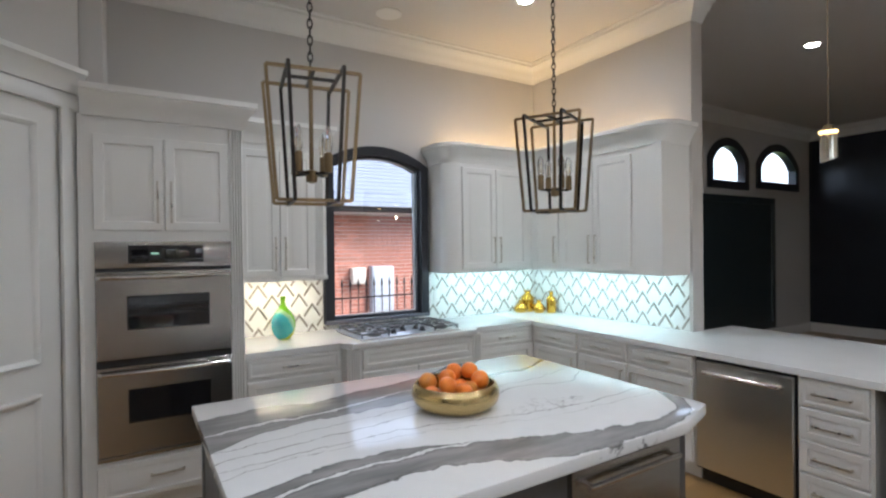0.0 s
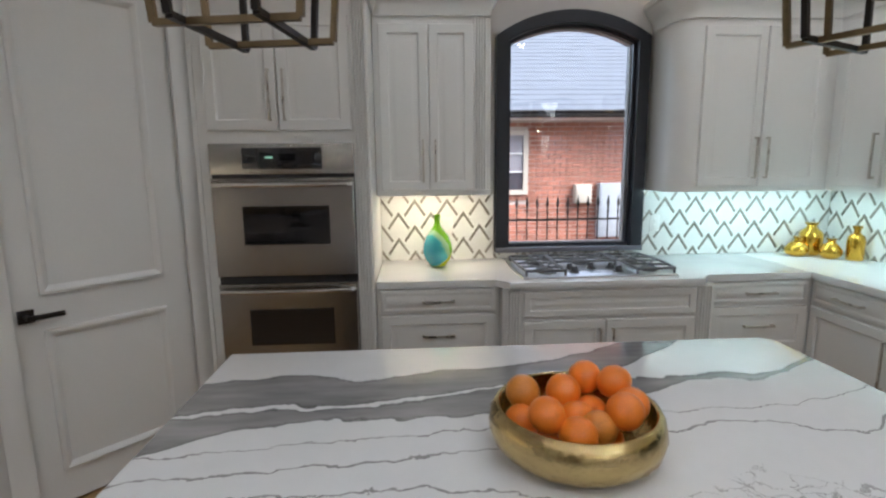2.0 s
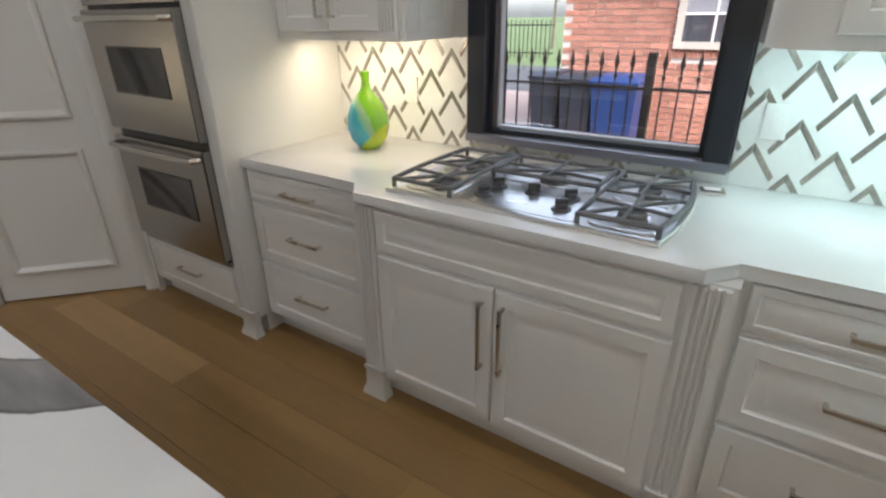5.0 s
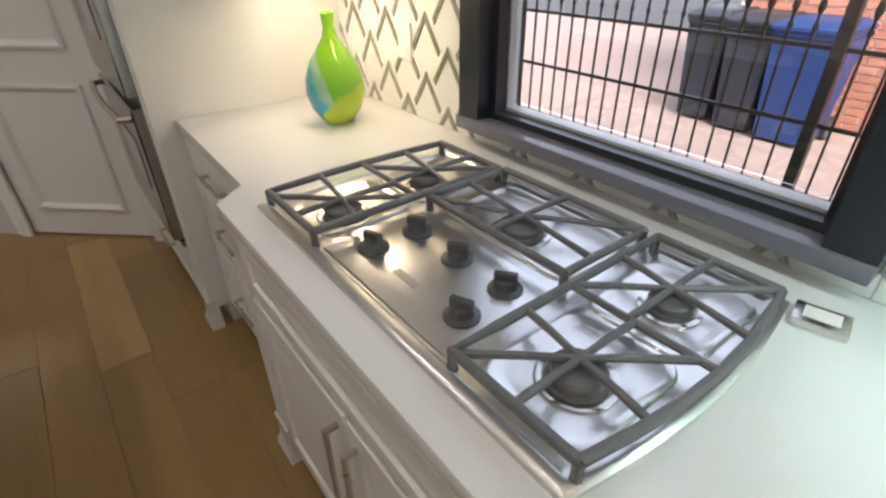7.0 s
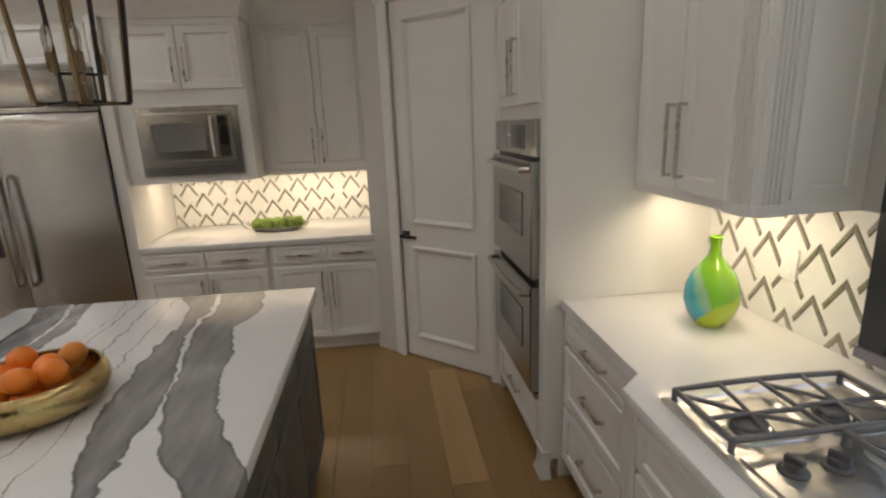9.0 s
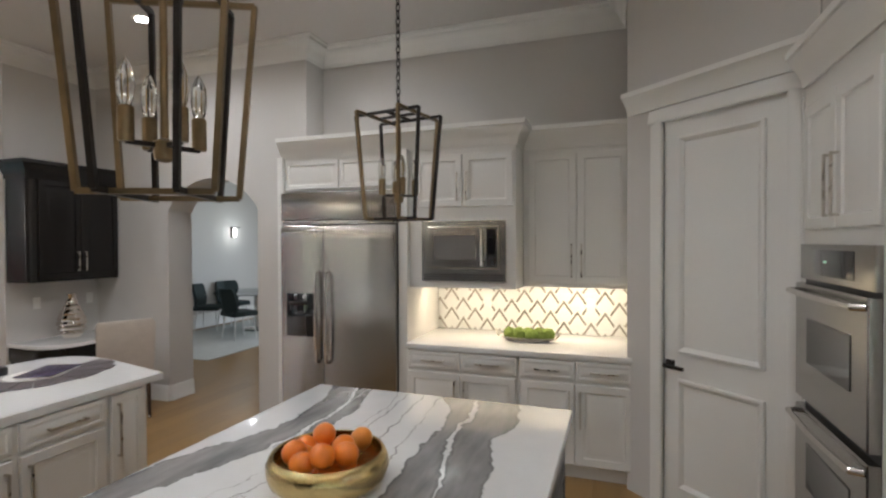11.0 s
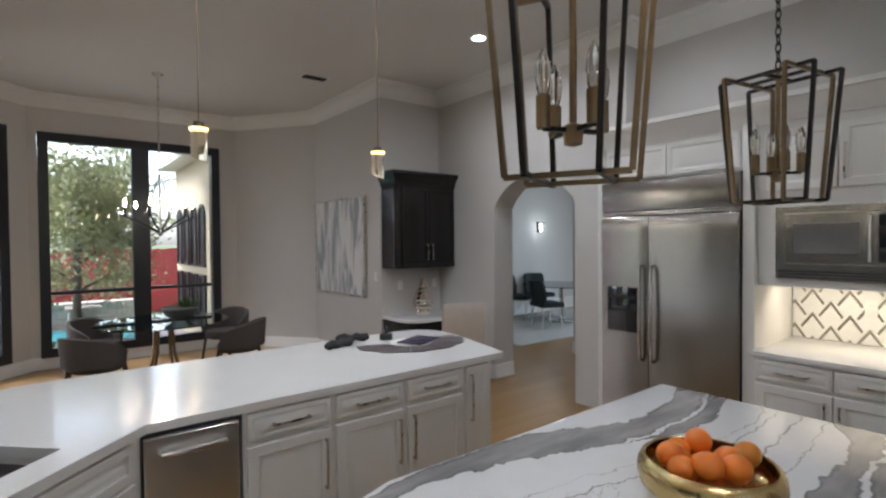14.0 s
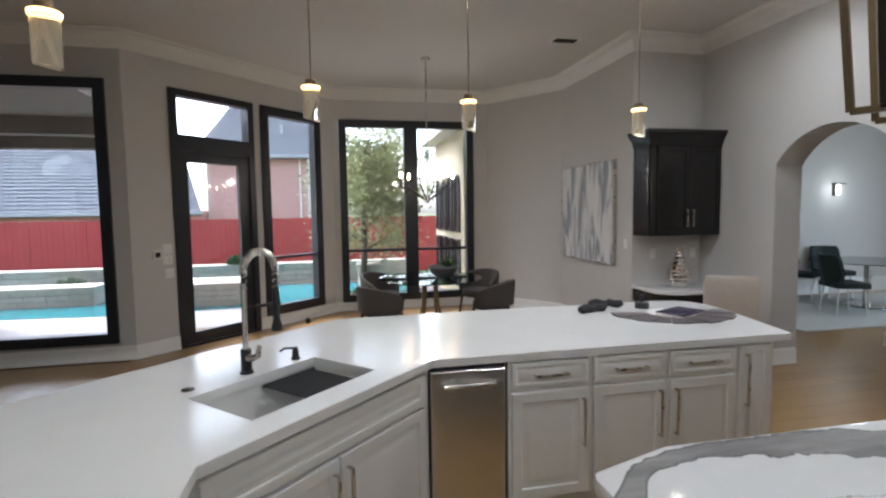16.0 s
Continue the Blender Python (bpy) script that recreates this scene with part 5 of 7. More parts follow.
part("bowl", bm, M_GOLD, bw, smooth=50)
rnd = random.Random(4)
ORANGES = [(-0.108, 0.06, 0.013), (-0.016, 0.045, 0.018), (0.052, 0.095, 0.028), (0.105, 0.045, 0.036), (0.120, -0.018, 0.008), (0.082, -0.072, 0.022), (-0.085, -0.070, 0.020),
           (-0.030, -0.110, -0.008), (0.028, -0.070, -0.016), (0.0, -0.018, -0.018), (0.045, 0.035, -0.032), (-0.122, 0.0, -0.030), (-0.055, 0.028, -0.058), (0.06, -0.03, -0.066), (-0.06, -0.05, -0.062)]
for k, (x, y, z) in enumerate(ORANGES):
    bm = B()
    bmesh.ops.create_icosphere(bm, subdivisions=3, radius=0.0405)
    for v in bm.verts:
        v.co *= 1 + 0.02 * noise.noise(v.co * 30)
        v.co.z *= 0.93
        r = math.hypot(v.co.x, v.co.y)
        if r < 0.012 and v.co.z > 0:
            v.co.z -= 0.004 * (1 - r / 0.012)
    me = finish(bm, "orange", M_ORANGE_G if k in (0, 8) else M_ORANGE, 60)
    o = new("orange", me)
    o.matrix_basis = pose(1.352 + x, 1.86 + y, 0.9255 + 0.103 + z, rnd.uniform(-50, 50), rnd.uniform(-50, 50), rnd.uniform(0, 360))
    tagged(o, "greenish ripe orange in the gold bowl" if k in (0, 8) else "ripe orange in the gold bowl", "orange", "oranges in the bowl")

va = thing("art_glass_vase", pose(1.155, 4.105, 0.9125), "swirled blue and lime art glass bottle vase", "vase")
part("body", lathe(B(), [(0.045, 0), (0.052, 0.004), (0.085, 0.05), (0.098, 0.10), (0.094, 0.15), (0.075, 0.20), (0.045, 0.24), (0.024, 0.27), (0.018, 0.30), (0.021, 0.335), (0.024, 0.34), (0.018, 0.342), (0.014, 0.30)], 36), M_VASE, va, smooth=60)
M_AMBER = material("amber_mercury_glass", (0.62, 0.36, 0.03), 0.08, 0.85, scale=14, vary=0.3, bump=0.0, coat=0.5)
for x, y, prof, lab in (
    (3.72, 4.20, [(0.05, 0), (0.075, 0.02), (0.078, 0.05), (0.055, 0.085), (0.022, 0.105), (0.02, 0.125), (0.028, 0.13), (0.028, 0.14), (0.018, 0.141)], "small squat amber glass bottle"),
    (3.84, 4.23, [(0.06, 0), (0.075, 0.02), (0.078, 0.12), (0.07, 0.165), (0.035, 0.195), (0.03, 0.215), (0.042, 0.22), (0.042, 0.235), (0.03, 0.236)], "large amber glass jar bottle"),
    (3.86, 4.07, [(0.045, 0), (0.068, 0.025), (0.07, 0.055), (0.05, 0.09), (0.025, 0.11), (0.022, 0.125), (0.032, 0.13), (0.032, 0.14), (0.02, 0.141)], "squat amber glass bottle"),
    (3.975, 4.0, [(0.048, 0), (0.052, 0.01), (0.052, 0.145), (0.045, 0.165), (0.022, 0.18), (0.02, 0.21), (0.028, 0.214), (0.028, 0.232), (0.018, 0.233)], "tall amber glass bottle"),
):
    bo = thing("amber_bottle", pose(x, y, 0.9125), lab, "bottle", "amber bottles in the corner")
    part("bottle", lathe(B(), prof, 28), M_AMBER, bo, smooth=50)

mt = thing("moss_tray", pose(-1.31, 2.05, 0.9125, 0, 0, 90), "oval metal tray of green moss balls on the counter", "tray")
bm = B()
loft(bm, [[(0.235 * s * math.cos(a), 0.105 * s * math.sin(a), z) for a in [2 * math.pi * i / 32 for i in range(32)]] for s, z in ((0.6, 0.0), (0.75, 0.004), (0.98, 0.028), (1.0, 0.034), (0.97, 0.034), (0.74, 0.010), (0.55, 0.008))])
part("tray", bm, M_NICKEL, mt)
for sgn in (-1, 1):
    bm = B()
    tube(bm, [(sgn * 0.225, -0.05, 0.03), (sgn * 0.25, -0.045, 0.06), (sgn * 0.258, 0, 0.075), (sgn * 0.25, 0.045, 0.06), (sgn * 0.225, 0.05, 0.03)], 0.006, 8)
    part("handle", bm, M_NICKEL, mt)
for k, (x, y) in enumerate(((-0.15, 0.0), (-0.08, 0.03), (-0.07, -0.03), (0.0, 0.02), (0.03, -0.03), (0.08, 0.03), (0.13, -0.01), (0.16, 0.02))):
    bm = B()
    bmesh.ops.create_icosphere(bm, subdivisions=4, radius=0.05)
    for v in bm.verts:
        v.co *= 1 + 0.16 * noise.noise(v.co * 45 + Vector((k, 0, 0)))
    o = new("moss_ball", finish(bm, "moss_ball", M_MOSS, 60))
    o.matrix_basis = pose(-1.31 - y, 2.05 + x, 0.965)
    tagged(o, "fuzzy green moss ball in the tray", "moss ball", "moss balls")

# sink, faucet and fittings on the diagonal
def dpose(u, v, z, extra=0):
    p = diag(u, v)
    return pose(p[0], p[1], z, 0, 0, -135 + extra)


sk = thing("sink", dpose((HA + HB) / 2, (HV0 + HV1) / 2, 0.872), "white undermount sink with a dark roll-up rack", "sink")
sw, sd = (HB - HA) / 2 + 0.008, (HV1 - HV0) / 2 + 0.008
bm = B()
loft(bm, [[(x * w_, y * d_, z) for x, y in ((-1, -1), (1, -1), (1, 1), (-1, 1))] for w_, d_, z in ((sw + 0.02, sd + 0.02, -0.001), (sw, sd, -0.001), (sw - 0.015, sd - 0.015, -0.20), (0.03, 0.03, -0.21), (0.001, 0.001, -0.2105))], False)
part("basin", bm, M_SINK, sk, smooth=0)
bm = B()
lathe(bm, [(0.045, -0.209), (0.045, -0.204), (0.03, -0.203), (0.005, -0.206)], 20)
part("drain", bm, M_STEEL_H, sk)
rk = B()
for y in (-sd + 0.014, sd - 0.014):
    box(rk, 0.02, sw - 0.014, y - 0.006, y + 0.006, -0.026, -0.012)
rack = part("roll_up_rack", rk, M_BLACKPLASTIC, sk, "dark grey roll-up drying rack")
for k in range(15):
    x = 0.03 + k * 0.0195
    part("rod", tube(B(), [(x, -sd + 0.01, -0.018), (x, sd - 0.01, -0.018)], 0.0075, 8), M_BLACKPLASTIC, rack)
fp = (3.403, 0.061)
fc = thing("faucet", pose(fp[0], fp[1], 0.912, 0, 0, 135), "black and steel pull-down spring faucet", "faucet")
bm = B()
lathe(bm, [(0.030, 0), (0.030, 0.010), (0.024, 0.013), (0.024, 0.11), (0.021, 0.115)], 20)
part("base", bm, M_BLACKPLASTIC, fc)
bm = B()
tube(bm, [(0, 0, 0.11), (0, 0, 0.42)], 0.013, 12)
part("riser", bm, M_STEEL_H, fc)
bm = B()
tube(bm, [(0.0, 0, 0.075), (0.05, 0, 0.078), (0.085, 0, 0.095), (0.10, 0, 0.14)], [0.018, 0.017, 0.013, 0.010], 10)
part("lever", bm, M_NICKEL, fc)
arc = [(0, 0, 0.36)] + [(0, 0.09 - 0.09 * math.cos(math.pi * k / 12), 0.46 + 0.10 * math.sin(math.pi * k / 12)) for k in range(13)] + [(0, 0.18, 0.36)]
bm = B()
tube(bm, arc, 0.010, 10)
part("hose", bm, M_BLACKPLASTIC, fc)
bm = B()
arcv = [Vector(p) for p in arc]
coil = []
turns, per = 46, 10
for k in range(turns * per + 1):
    f = k / (turns * per) * (len(arcv) - 1)
    i = min(int(f), len(arcv) - 2)
    p = arcv[i].lerp(arcv[i + 1], f - i)
    d = (arcv[i + 1] - arcv[i]).normalized()
    a = 2 * math.pi * k / per
    coil.append(p + Vector((1, 0, 0)) * 0.0165 * math.cos(a) + d.cross(Vector((1, 0, 0))) * 0.0165 * math.sin(a))
tube(bm, coil, 0.0026, 5)
part("spring", bm, M_STEEL_H, fc)
bm = B()
lathe(bm, [(0.014, 0.37), (0.017, 0.35), (0.017, 0.22), (0.026, 0.185), (0.026, 0.165), (0.01, 0.163)], 18, (0, 0.18, 0))
part("spray_head", bm, M_BLACKPLASTIC, fc)
bm = B()
bar(bm, (0, 0, 0.30), (0, 0.165, 0.30), 0.010, 0.016)
lathe(bm, [(0.022, 0.29), (0.022, 0.31), (0.018, 0.31), (0.018, 0.29)], 16, (0, 0.18, 0), False)
part("support_arm", bm, M_BLACKPLASTIC, fc)
sp = thing("soap_dispenser", pose(3.198, -0.113, 0.912, 0, 0, 100), "black counter-mounted soap dispenser", "dispenser")
bm = B()
lathe(bm, [(0.022, 0), (0.022, 0.012), (0.016, 0.016), (0.016, 0.045), (0.012, 0.05), (0.012, 0.062), (0.004, 0.064)], 18)
tube(bm, [(0, 0, 0.056), (0, -0.05, 0.062), (0, -0.075, 0.048)], 0.006, 8)
part("pump", bm, M_BLACKPLASTIC, sp)
bt = thing("disposal_button", pose(3.61, 0.238, 0.912), "round dark disposal button in the counter", "button")
part("button", lathe(B(), [(0.026, 0), (0.026, 0.004), (0.018, 0.007), (0.003, 0.008)], 20), M_DARKMETAL, bt)
bt2 = thing("air_switch", pose(3.18, -0.96, 0.912), "small dark counter fitting by the bar edge", "fitting")
part("cap", lathe(B(), [(0.016, 0), (0.016, 0.02), (0.020, 0.026), (0.012, 0.034), (0.003, 0.035)], 16), M_DARKMETAL, bt2)

# bar place setting
pm = thing("placemat", pose(0.70, -0.60, 0.9125, 0, 0, -8), "half-round shell-look placemat on the bar", "placemat")
for k in range(13):
    a0, a1 = math.pi * (k / 13) * 1.15 - 0.2, math.pi * ((k + 1) / 13) * 1.15 - 0.2
    for r0, r1 in ((0.15, 0.21), (0.212, 0.275), (0.277, 0.33 + 0.012 * (k % 2))):
        part("shell", prism(B(), [(r * math.cos(a) * 1.25, r * math.sin(a)) for r, a in ((r0, a0 + 0.01), (r1, a0 + 0.01), (r1, a1 - 0.01), (r0, a1 - 0.01))], 0, 0.006 + 0.002 * (k % 2)), M_MAT, pm)
bk = thing("magazine", pose(0.66, -0.55, 0.9125, 0, 0, 25), "dark glossy magazine lying on the bar", "magazine")
bm = B()
box(bm, -0.15, 0.15, -0.10, 0.10, 0.008, 0.015, 0.002)
part("cover", bm, M_PURPLE, bk)
bm = B()
box(bm, -0.146, 0.148, -0.097, 0.097, 0.0, 0.008)
part("pages", bm, M_PLASTIC, bk)
pt = thing("plate", pose(0.72, -0.57, 0.9125), "white round plate under the magazine", "plate")
for o in (bk,):
    o.location.z = 0.922
part("rim", lathe(B(), [(0.08, 0), (0.15, 0.006), (0.155, 0.009), (0.10, 0.006), (0.01, 0.005)], 32), M_PLASTIC, pt)
cn = thing("candle_holder", pose(0.78, -0.82, 0.9125), "small black candle holder on the bar", "candle holder")
part("base", lathe(B(), [(0.05, 0), (0.05, 0.04), (0.045, 0.045), (0.012, 0.047), (0.010, 0.09), (0.016, 0.095), (0.004, 0.10)], 20), M_BLACKPLASTIC, cn)
for x, y, rz, sx in ((1.20, -0.78, 15, 1.0), (1.02, -0.92, -20, 1.0)):
    nk = thing("napkin", pose(x, y, 0.9125, 0, 0, rz), "rolled charcoal cloth napkin on the bar", "napkin", "rolled napkins")
    bm = B()
    tube(bm, [(-0.12 + 0.03 * k, 0.006 * math.sin(k * 1.7), 0.03 + 0.006 * math.cos(k * 2.1)) for k in range(9)], [0.022, 0.030, 0.028, 0.029, 0.024, 0.027, 0.030, 0.031, 0.020], 14)
    part("roll", bm, M_CLOTH, nk)

# ---- hanging lights ----
def chain(bm, x, y, z0, z1, link=0.036, r=0.003):
    k, z = 0, z0
    while z < z1 - 0.01:
        pts = []
        for i in range(9):
            a = 2 * math.pi * i / 8
            u, w = 0.009 * math.cos(a), link * 0.58 * math.sin(a)
            pts.append((x + (u if k % 2 else 0), y + (0 if k % 2 else u), z + link / 2 + w))
        tube(bm, pts, r, 6, False)
        z += link * 0.86
        k += 1


def lantern(x, y, turn):
    ob = thing("lantern_pendant", pose(x, y, 1.815, 0, 0, turn), "open black and brass lantern pendant on a chain over the island", "pendant light", "island lanterns")
    top, bot = 0.460, 0.0
    for k, mat_ in enumerate((M_BRASS, M_DARKMETAL, M_BRASS, M_DARKMETAL)):
        a = pose(0, 0, 0, 0, 0, 90 * k)
        bm = B()
        ot, ob_, ht, hb = 0.106, 0.086, 0.164, 0.130
        if k % 2:
            ot, ob_ = 0.094, 0.074
        c = [(-hb, -ob_, bot), (hb, -ob_, bot), (ht, -ot, top), (-ht, -ot, top)]
        for p, q in zip(c, c[1:] + c[:1]):
            bar(bm, p, q, 0.012, 0.012, (0, 1, 0))
        bmesh.ops.transform(bm, matrix=a, verts=bm.verts)
        part("frame", bm, mat_, ob, "aged brass frame" if k % 2 == 0 else "black metal frame", smooth=0)
    bm = B()
    for ang in (0, 90):
        bar(bm, (-0.094 if ang == 0 else 0, -0.106 if ang else 0, top), (0.094 if ang == 0 else 0, 0.106 if ang else 0, top), 0.011, 0.011)
    part("top_cross", bm, M_DARKMETAL, ob)
    bm = B()
    tube(bm, [(0, 0, 0.10), (0, 0, top + 0.03)], 0.008, 10)
    lathe(bm, [(0.004, 0.07), (0.020, 0.075), (0.022, 0.095), (0.022, 0.115), (0.012, 0.12)], 16)
    part("stem", bm, M_BRASS, ob)
    for k in range(4):
        a = math.pi / 2 * k + math.pi / 4
        cx, cy = 0.075 * math.cos(a), 0.075 * math.sin(a)
        bm = B()
        bar(bm, (0, 0, 0.105), (cx, cy, 0.105), 0.010)
        part("arm", bm, M_DARKMETAL, ob)
        bm = B()
        lathe(bm, [(0.014, 0.105), (0.0155, 0.11), (0.0155, 0.175), (0.012, 0.178), (0.006, 0.179)], 14, (cx, cy, 0))
        part("socket", bm, M_BRASS, ob)
        bm = B()
        lathe(bm, [(0.010, 0.178), (0.014, 0.19), (0.0175, 0.215), (0.0155, 0.245), (0.007, 0.268), (0.001, 0.275)], 14, (cx, cy, 0))
        bl = part("bulb", bm, M_CLEAR, ob, "clear candle bulb")
        bm = B()
        tube(bm, [(cx - 0.004, cy, 0.19), (cx - 0.004, cy, 0.235), (cx + 0.004, cy, 0.24), (cx + 0.004, cy, 0.19)], 0.0008, 5)
        part("filament", bm, M_BULB_OFF, bl)
    bm = B()
    chain(bm, 0, 0, top + 0.03, 3.655 - 1.815 - 0.03)
    part("chain", bm, M_DARKMETAL, ob)
    bm = B()
    lathe(bm, [(0.06, 1.844), (0.06, 1.83), (0.05, 1.815), (0.012, 1.805)], 20)
    part("canopy", bm, M_DARKMETAL, ob)
    return ob


lantern(0.70, 1.82, -9.5)
lantern(1.94, 1.83, -64)


# clear crystal; the lamp's golden glow is put into its warm tint
M_CRYSTAL = glass("bubbled_crystal_glow_tint", (1.0, 0.93, 0.78), 0.03, 1.35)
M_CRYSTAL.node_tree.nodes["Principled BSDF"].inputs["Transmission Weight"].default_value = 0.86


def crystal_pendant(x, y):
    ob = thing("crystal_pendant", pose(x, y, 2.13), "slant-cut crystal cylinder pendant with a brass cap", "pendant light", "bar pendants")
    bm = B()
    n, r = 20, 0.044
    lo = [(r * math.cos(2 * math.pi * i / n), r * math.sin(2 * math.pi * i / n), 0.02 + 0.016 * math.cos(2 * math.pi * i / n + 0.6)) for i in range(n)]
    hi = [(p[0], p[1], 0.20) for p in lo]
    loft(bm, [lo, hi])
    part("crystal", bm, M_CRYSTAL, ob, "clear slant-cut crystal")
    bm = B()
    lathe(bm, [(0.046, 0.2005), (0.046, 0.205), (0.030, 0.208), (0.028, 0.235), (0.008, 0.24)], 20)
    cap_ = part("cap", bm, M_BRASS, ob)
    bm = B()
    lathe(bm, [(0.050, 0.188), (0.050, 0.2), (0.0452, 0.2), (0.0452, 0.188), (0.050, 0.188)], 20, cap=False)
    part("led_ring", bm, M_LED, ob)
    bm = B()
    tube(bm, [(0, 0, 0.238), (0, 0, CEIL - 2.13 - 0.02)], 0.003, 8)
    part("rod", bm, M_BRASS, ob)
    bm = B()
    lathe(bm, [(0.055, CEIL - 2.131), (0.055, CEIL - 2.145), (0.01, CEIL - 2.155)], 20)
    part("canopy", bm, M_BRASS, ob)
    lamp = new("pendant_lamp", bpy.data.lights.new("pendant_lamp", "POINT"))
    lamp.data.energy, lamp.data.color, lamp.data.shadow_soft_size = 1.3, WARM, 0.02
    lamp.location = (x, y, 2.115)


for x, y in ((3.82, 1.38), (3.91, 0.52), (3.09, -0.38), (2.15, -0.60), (0.92, -0.68)):
    crystal_pendant(x, y)

cl = thing("chandelier", pose(1.765, -4.22, 0), "black and clear chandelier with lit candle bulbs over the table", "chandelier")
bm = B()
tube(bm, [(0, 0, 2.70), (0, 0, CEIL - 0.02)], 0.009, 8)
lathe(bm, [(0.06, CEIL - 0.001), (0.06, CEIL - 0.015), (0.012, CEIL - 0.03)], 20)
part("rod", bm, M_NICKEL, cl)
bm = B()
chain(bm, 0, 0, 2.48, 2.70)
part("chain", bm, M_NICKEL, cl)
bm = B()
for k in range(6):
    a = math.pi / 3 * k + 0.3
    bm = B()
    bar(bm, (0, 0, 2.48), (0.16 * math.cos(a), 0.16 * math.sin(a), 2.02), 0.012)
    part("strut", bm, M_CLEAR, cl)
bm = B()
tube(bm, [(0, 0, 1.78), (0, 0, 2.46)], 0.012, 10)
lathe(bm, [(0.004, 1.75), (0.03, 1.77), (0.03, 1.80), (0.012, 1.82)], 16)
part("column", bm, M_NICKEL, cl)
for k in range(6):
    a = math.pi / 3 * k + 0.1
    c, s = math.cos(a), math.sin(a)
    bm = B()
    bar(bm, (0, 0, 1.785), (0.36 * c, 0.36 * s, 1.98), 0.016)
    arm = part("arm", bm, M_DARKMETAL, cl)
    bm = B()
    lathe(bm, [(0.022, 1.97), (0.022, 1.99), (0.011, 1.995), (0.011, 2.09), (0.005, 2.092)], 12, (0.36 * c, 0.36 * s, 0))
    part("candle_sleeve", bm, M_BLACKPLASTIC, arm)
    bm = B()
    lathe(bm, [(0.008, 2.09), (0.016, 2.12), (0.012, 2.155), (0.002, 2.18)], 12, (0.36 * c, 0.36 * s, 0))
    part("bulb", bm, M_BULB, arm, "lit candle bulb")

lamp = new("chandelier_lamp", bpy.data.lights.new("chandelier_lamp", "POINT"))
lamp.data.energy, lamp.data.color, lamp.data.shadow_soft_size = 7, (1.0, 0.93, 0.82), 0.06
lamp.location = (1.765, -4.22, 2.22)
# the added fill lamps get the same fixture as the known cans
for cx, cy in CANS + [(-4.3, -3.2)]:
    cn_ = thing("ceiling_can_light", pose(cx, cy, CEIL - 0.002), "round white recessed ceiling light, lit, from a set with added fill lights", "ceiling light", "ceiling can lights")
    part("trim_ring", lathe(B(), [(0.085, 0), (0.085, -0.005), (0.062, -0.006), (0.058, 0.0)], 24, cap=False), M_PLASTIC, cn_)
    part("lens", lathe(B(), [(0.058, -0.001), (0.058, -0.003), (0.004, -0.0032)], 24), M_CANLENS, cn_)
cs = thing("ceiling_speaker", pose(2.04, 3.92, CEIL - 0.002), "round white ceiling speaker", "speaker")
part("grille", lathe(B(), [(0.11, 0), (0.11, -0.006), (0.09, -0.010), (0.01, -0.010)], 28), M_PLASTIC, cs)
cv = thing("ceiling_vent", pose(0.24, -3.26, CEIL - 0.002, 0, 0, 0), "dark rectangular ceiling vent", "vent")
bm = B()
ring(bm, [(-0.17, -0.10), (0.17, -0.10), (0.17, 0.10), (-0.17, 0.10)], [(-0.14, -0.07), (0.14, -0.07), (0.14, 0.07), (-0.14, 0.07)], 0, 0.008)
bmesh.ops.transform(bm, matrix=pose(0, 0, 0, 90), verts=bm.verts)
part("frame", bm, M_TRIM, cv)
for k in range(8):
    bm = B()
    y = -0.06 + k * 0.017
    bar(bm, (-0.14, y, -0.006), (0.14, y, -0.006), 0.011, 0.003, (0, 0.6, 1))
    part("slat", bm, M_DARKMETAL, cv)

# ---- breakfast bay ----
tb = thing("round_table", pose(1.75, -4.22, 0), "round dark glass breakfast table on brass legs", "table")
bm = B()
lathe(bm, [(0.70, 0.738), (0.708, 0.744), (0.70, 0.75), (0.01, 0.75)], 56)
part("tabletop", bm, M_TABLEGLASS, tb)
for k in range(4):
    a = math.pi / 2 * k + 0.4
    bm = B()
    tube(bm, [(0.10 * math.cos(a), 0.10 * math.sin(a), 0.736), (0.13 * math.cos(a), 0.13 * math.sin(a), 0.35), (0.24 * math.cos(a), 0.24 * math.sin(a), 0.0)], 0.018, 10)
    part("leg", bm, M_BRASS, tb)


def barrel_chair(x, y, rz):
    ob = thing("dining_chair", pose(x, y, 0, 0, 0, rz), "grey upholstered barrel-back dining chair with dark wooden legs", "chair", "breakfast chairs")
    bm = B()
    loft(bm, [[(0.25 * s * math.cos(t), 0.24 * s * math.sin(t), z) for t in [2 * math.pi * i / 24 for i in range(24)]] for s, z in ((0.9, 0.38), (1.0, 0.40), (1.0, 0.45), (0.94, 0.48), (0.3, 0.49))])
    part("seat", bm, M_GREYFABRIC, ob)
    bm = B()
    n = 18
    sec = []
    for i in range(n + 1):
        a = radians(-110 + 220 * i / n) - math.pi / 2
        h = 0.58 + 0.17 * math.sin(math.pi * i / n) ** 0.7
        sec.append([((r) * math.cos(a), (r) * math.sin(a), z) for r, z in ((0.255, 0.45), (0.295, 0.44), (0.315, h), (0.29, h + 0.012), (0.268, h))])
    loft(bm, sec)
    part("backrest", bm, M_GREYFABRIC, ob)
    for sx in (-1, 1):
        for sy in (-1, 1):
            bm = B()
            tube(bm, [(sx * 0.17, sy * 0.17, 0.40), (sx * 0.215, sy * 0.215, 0.0)], [0.020, 0.012], 10)
            part("leg", bm, M_WALNUT, ob)
    return ob


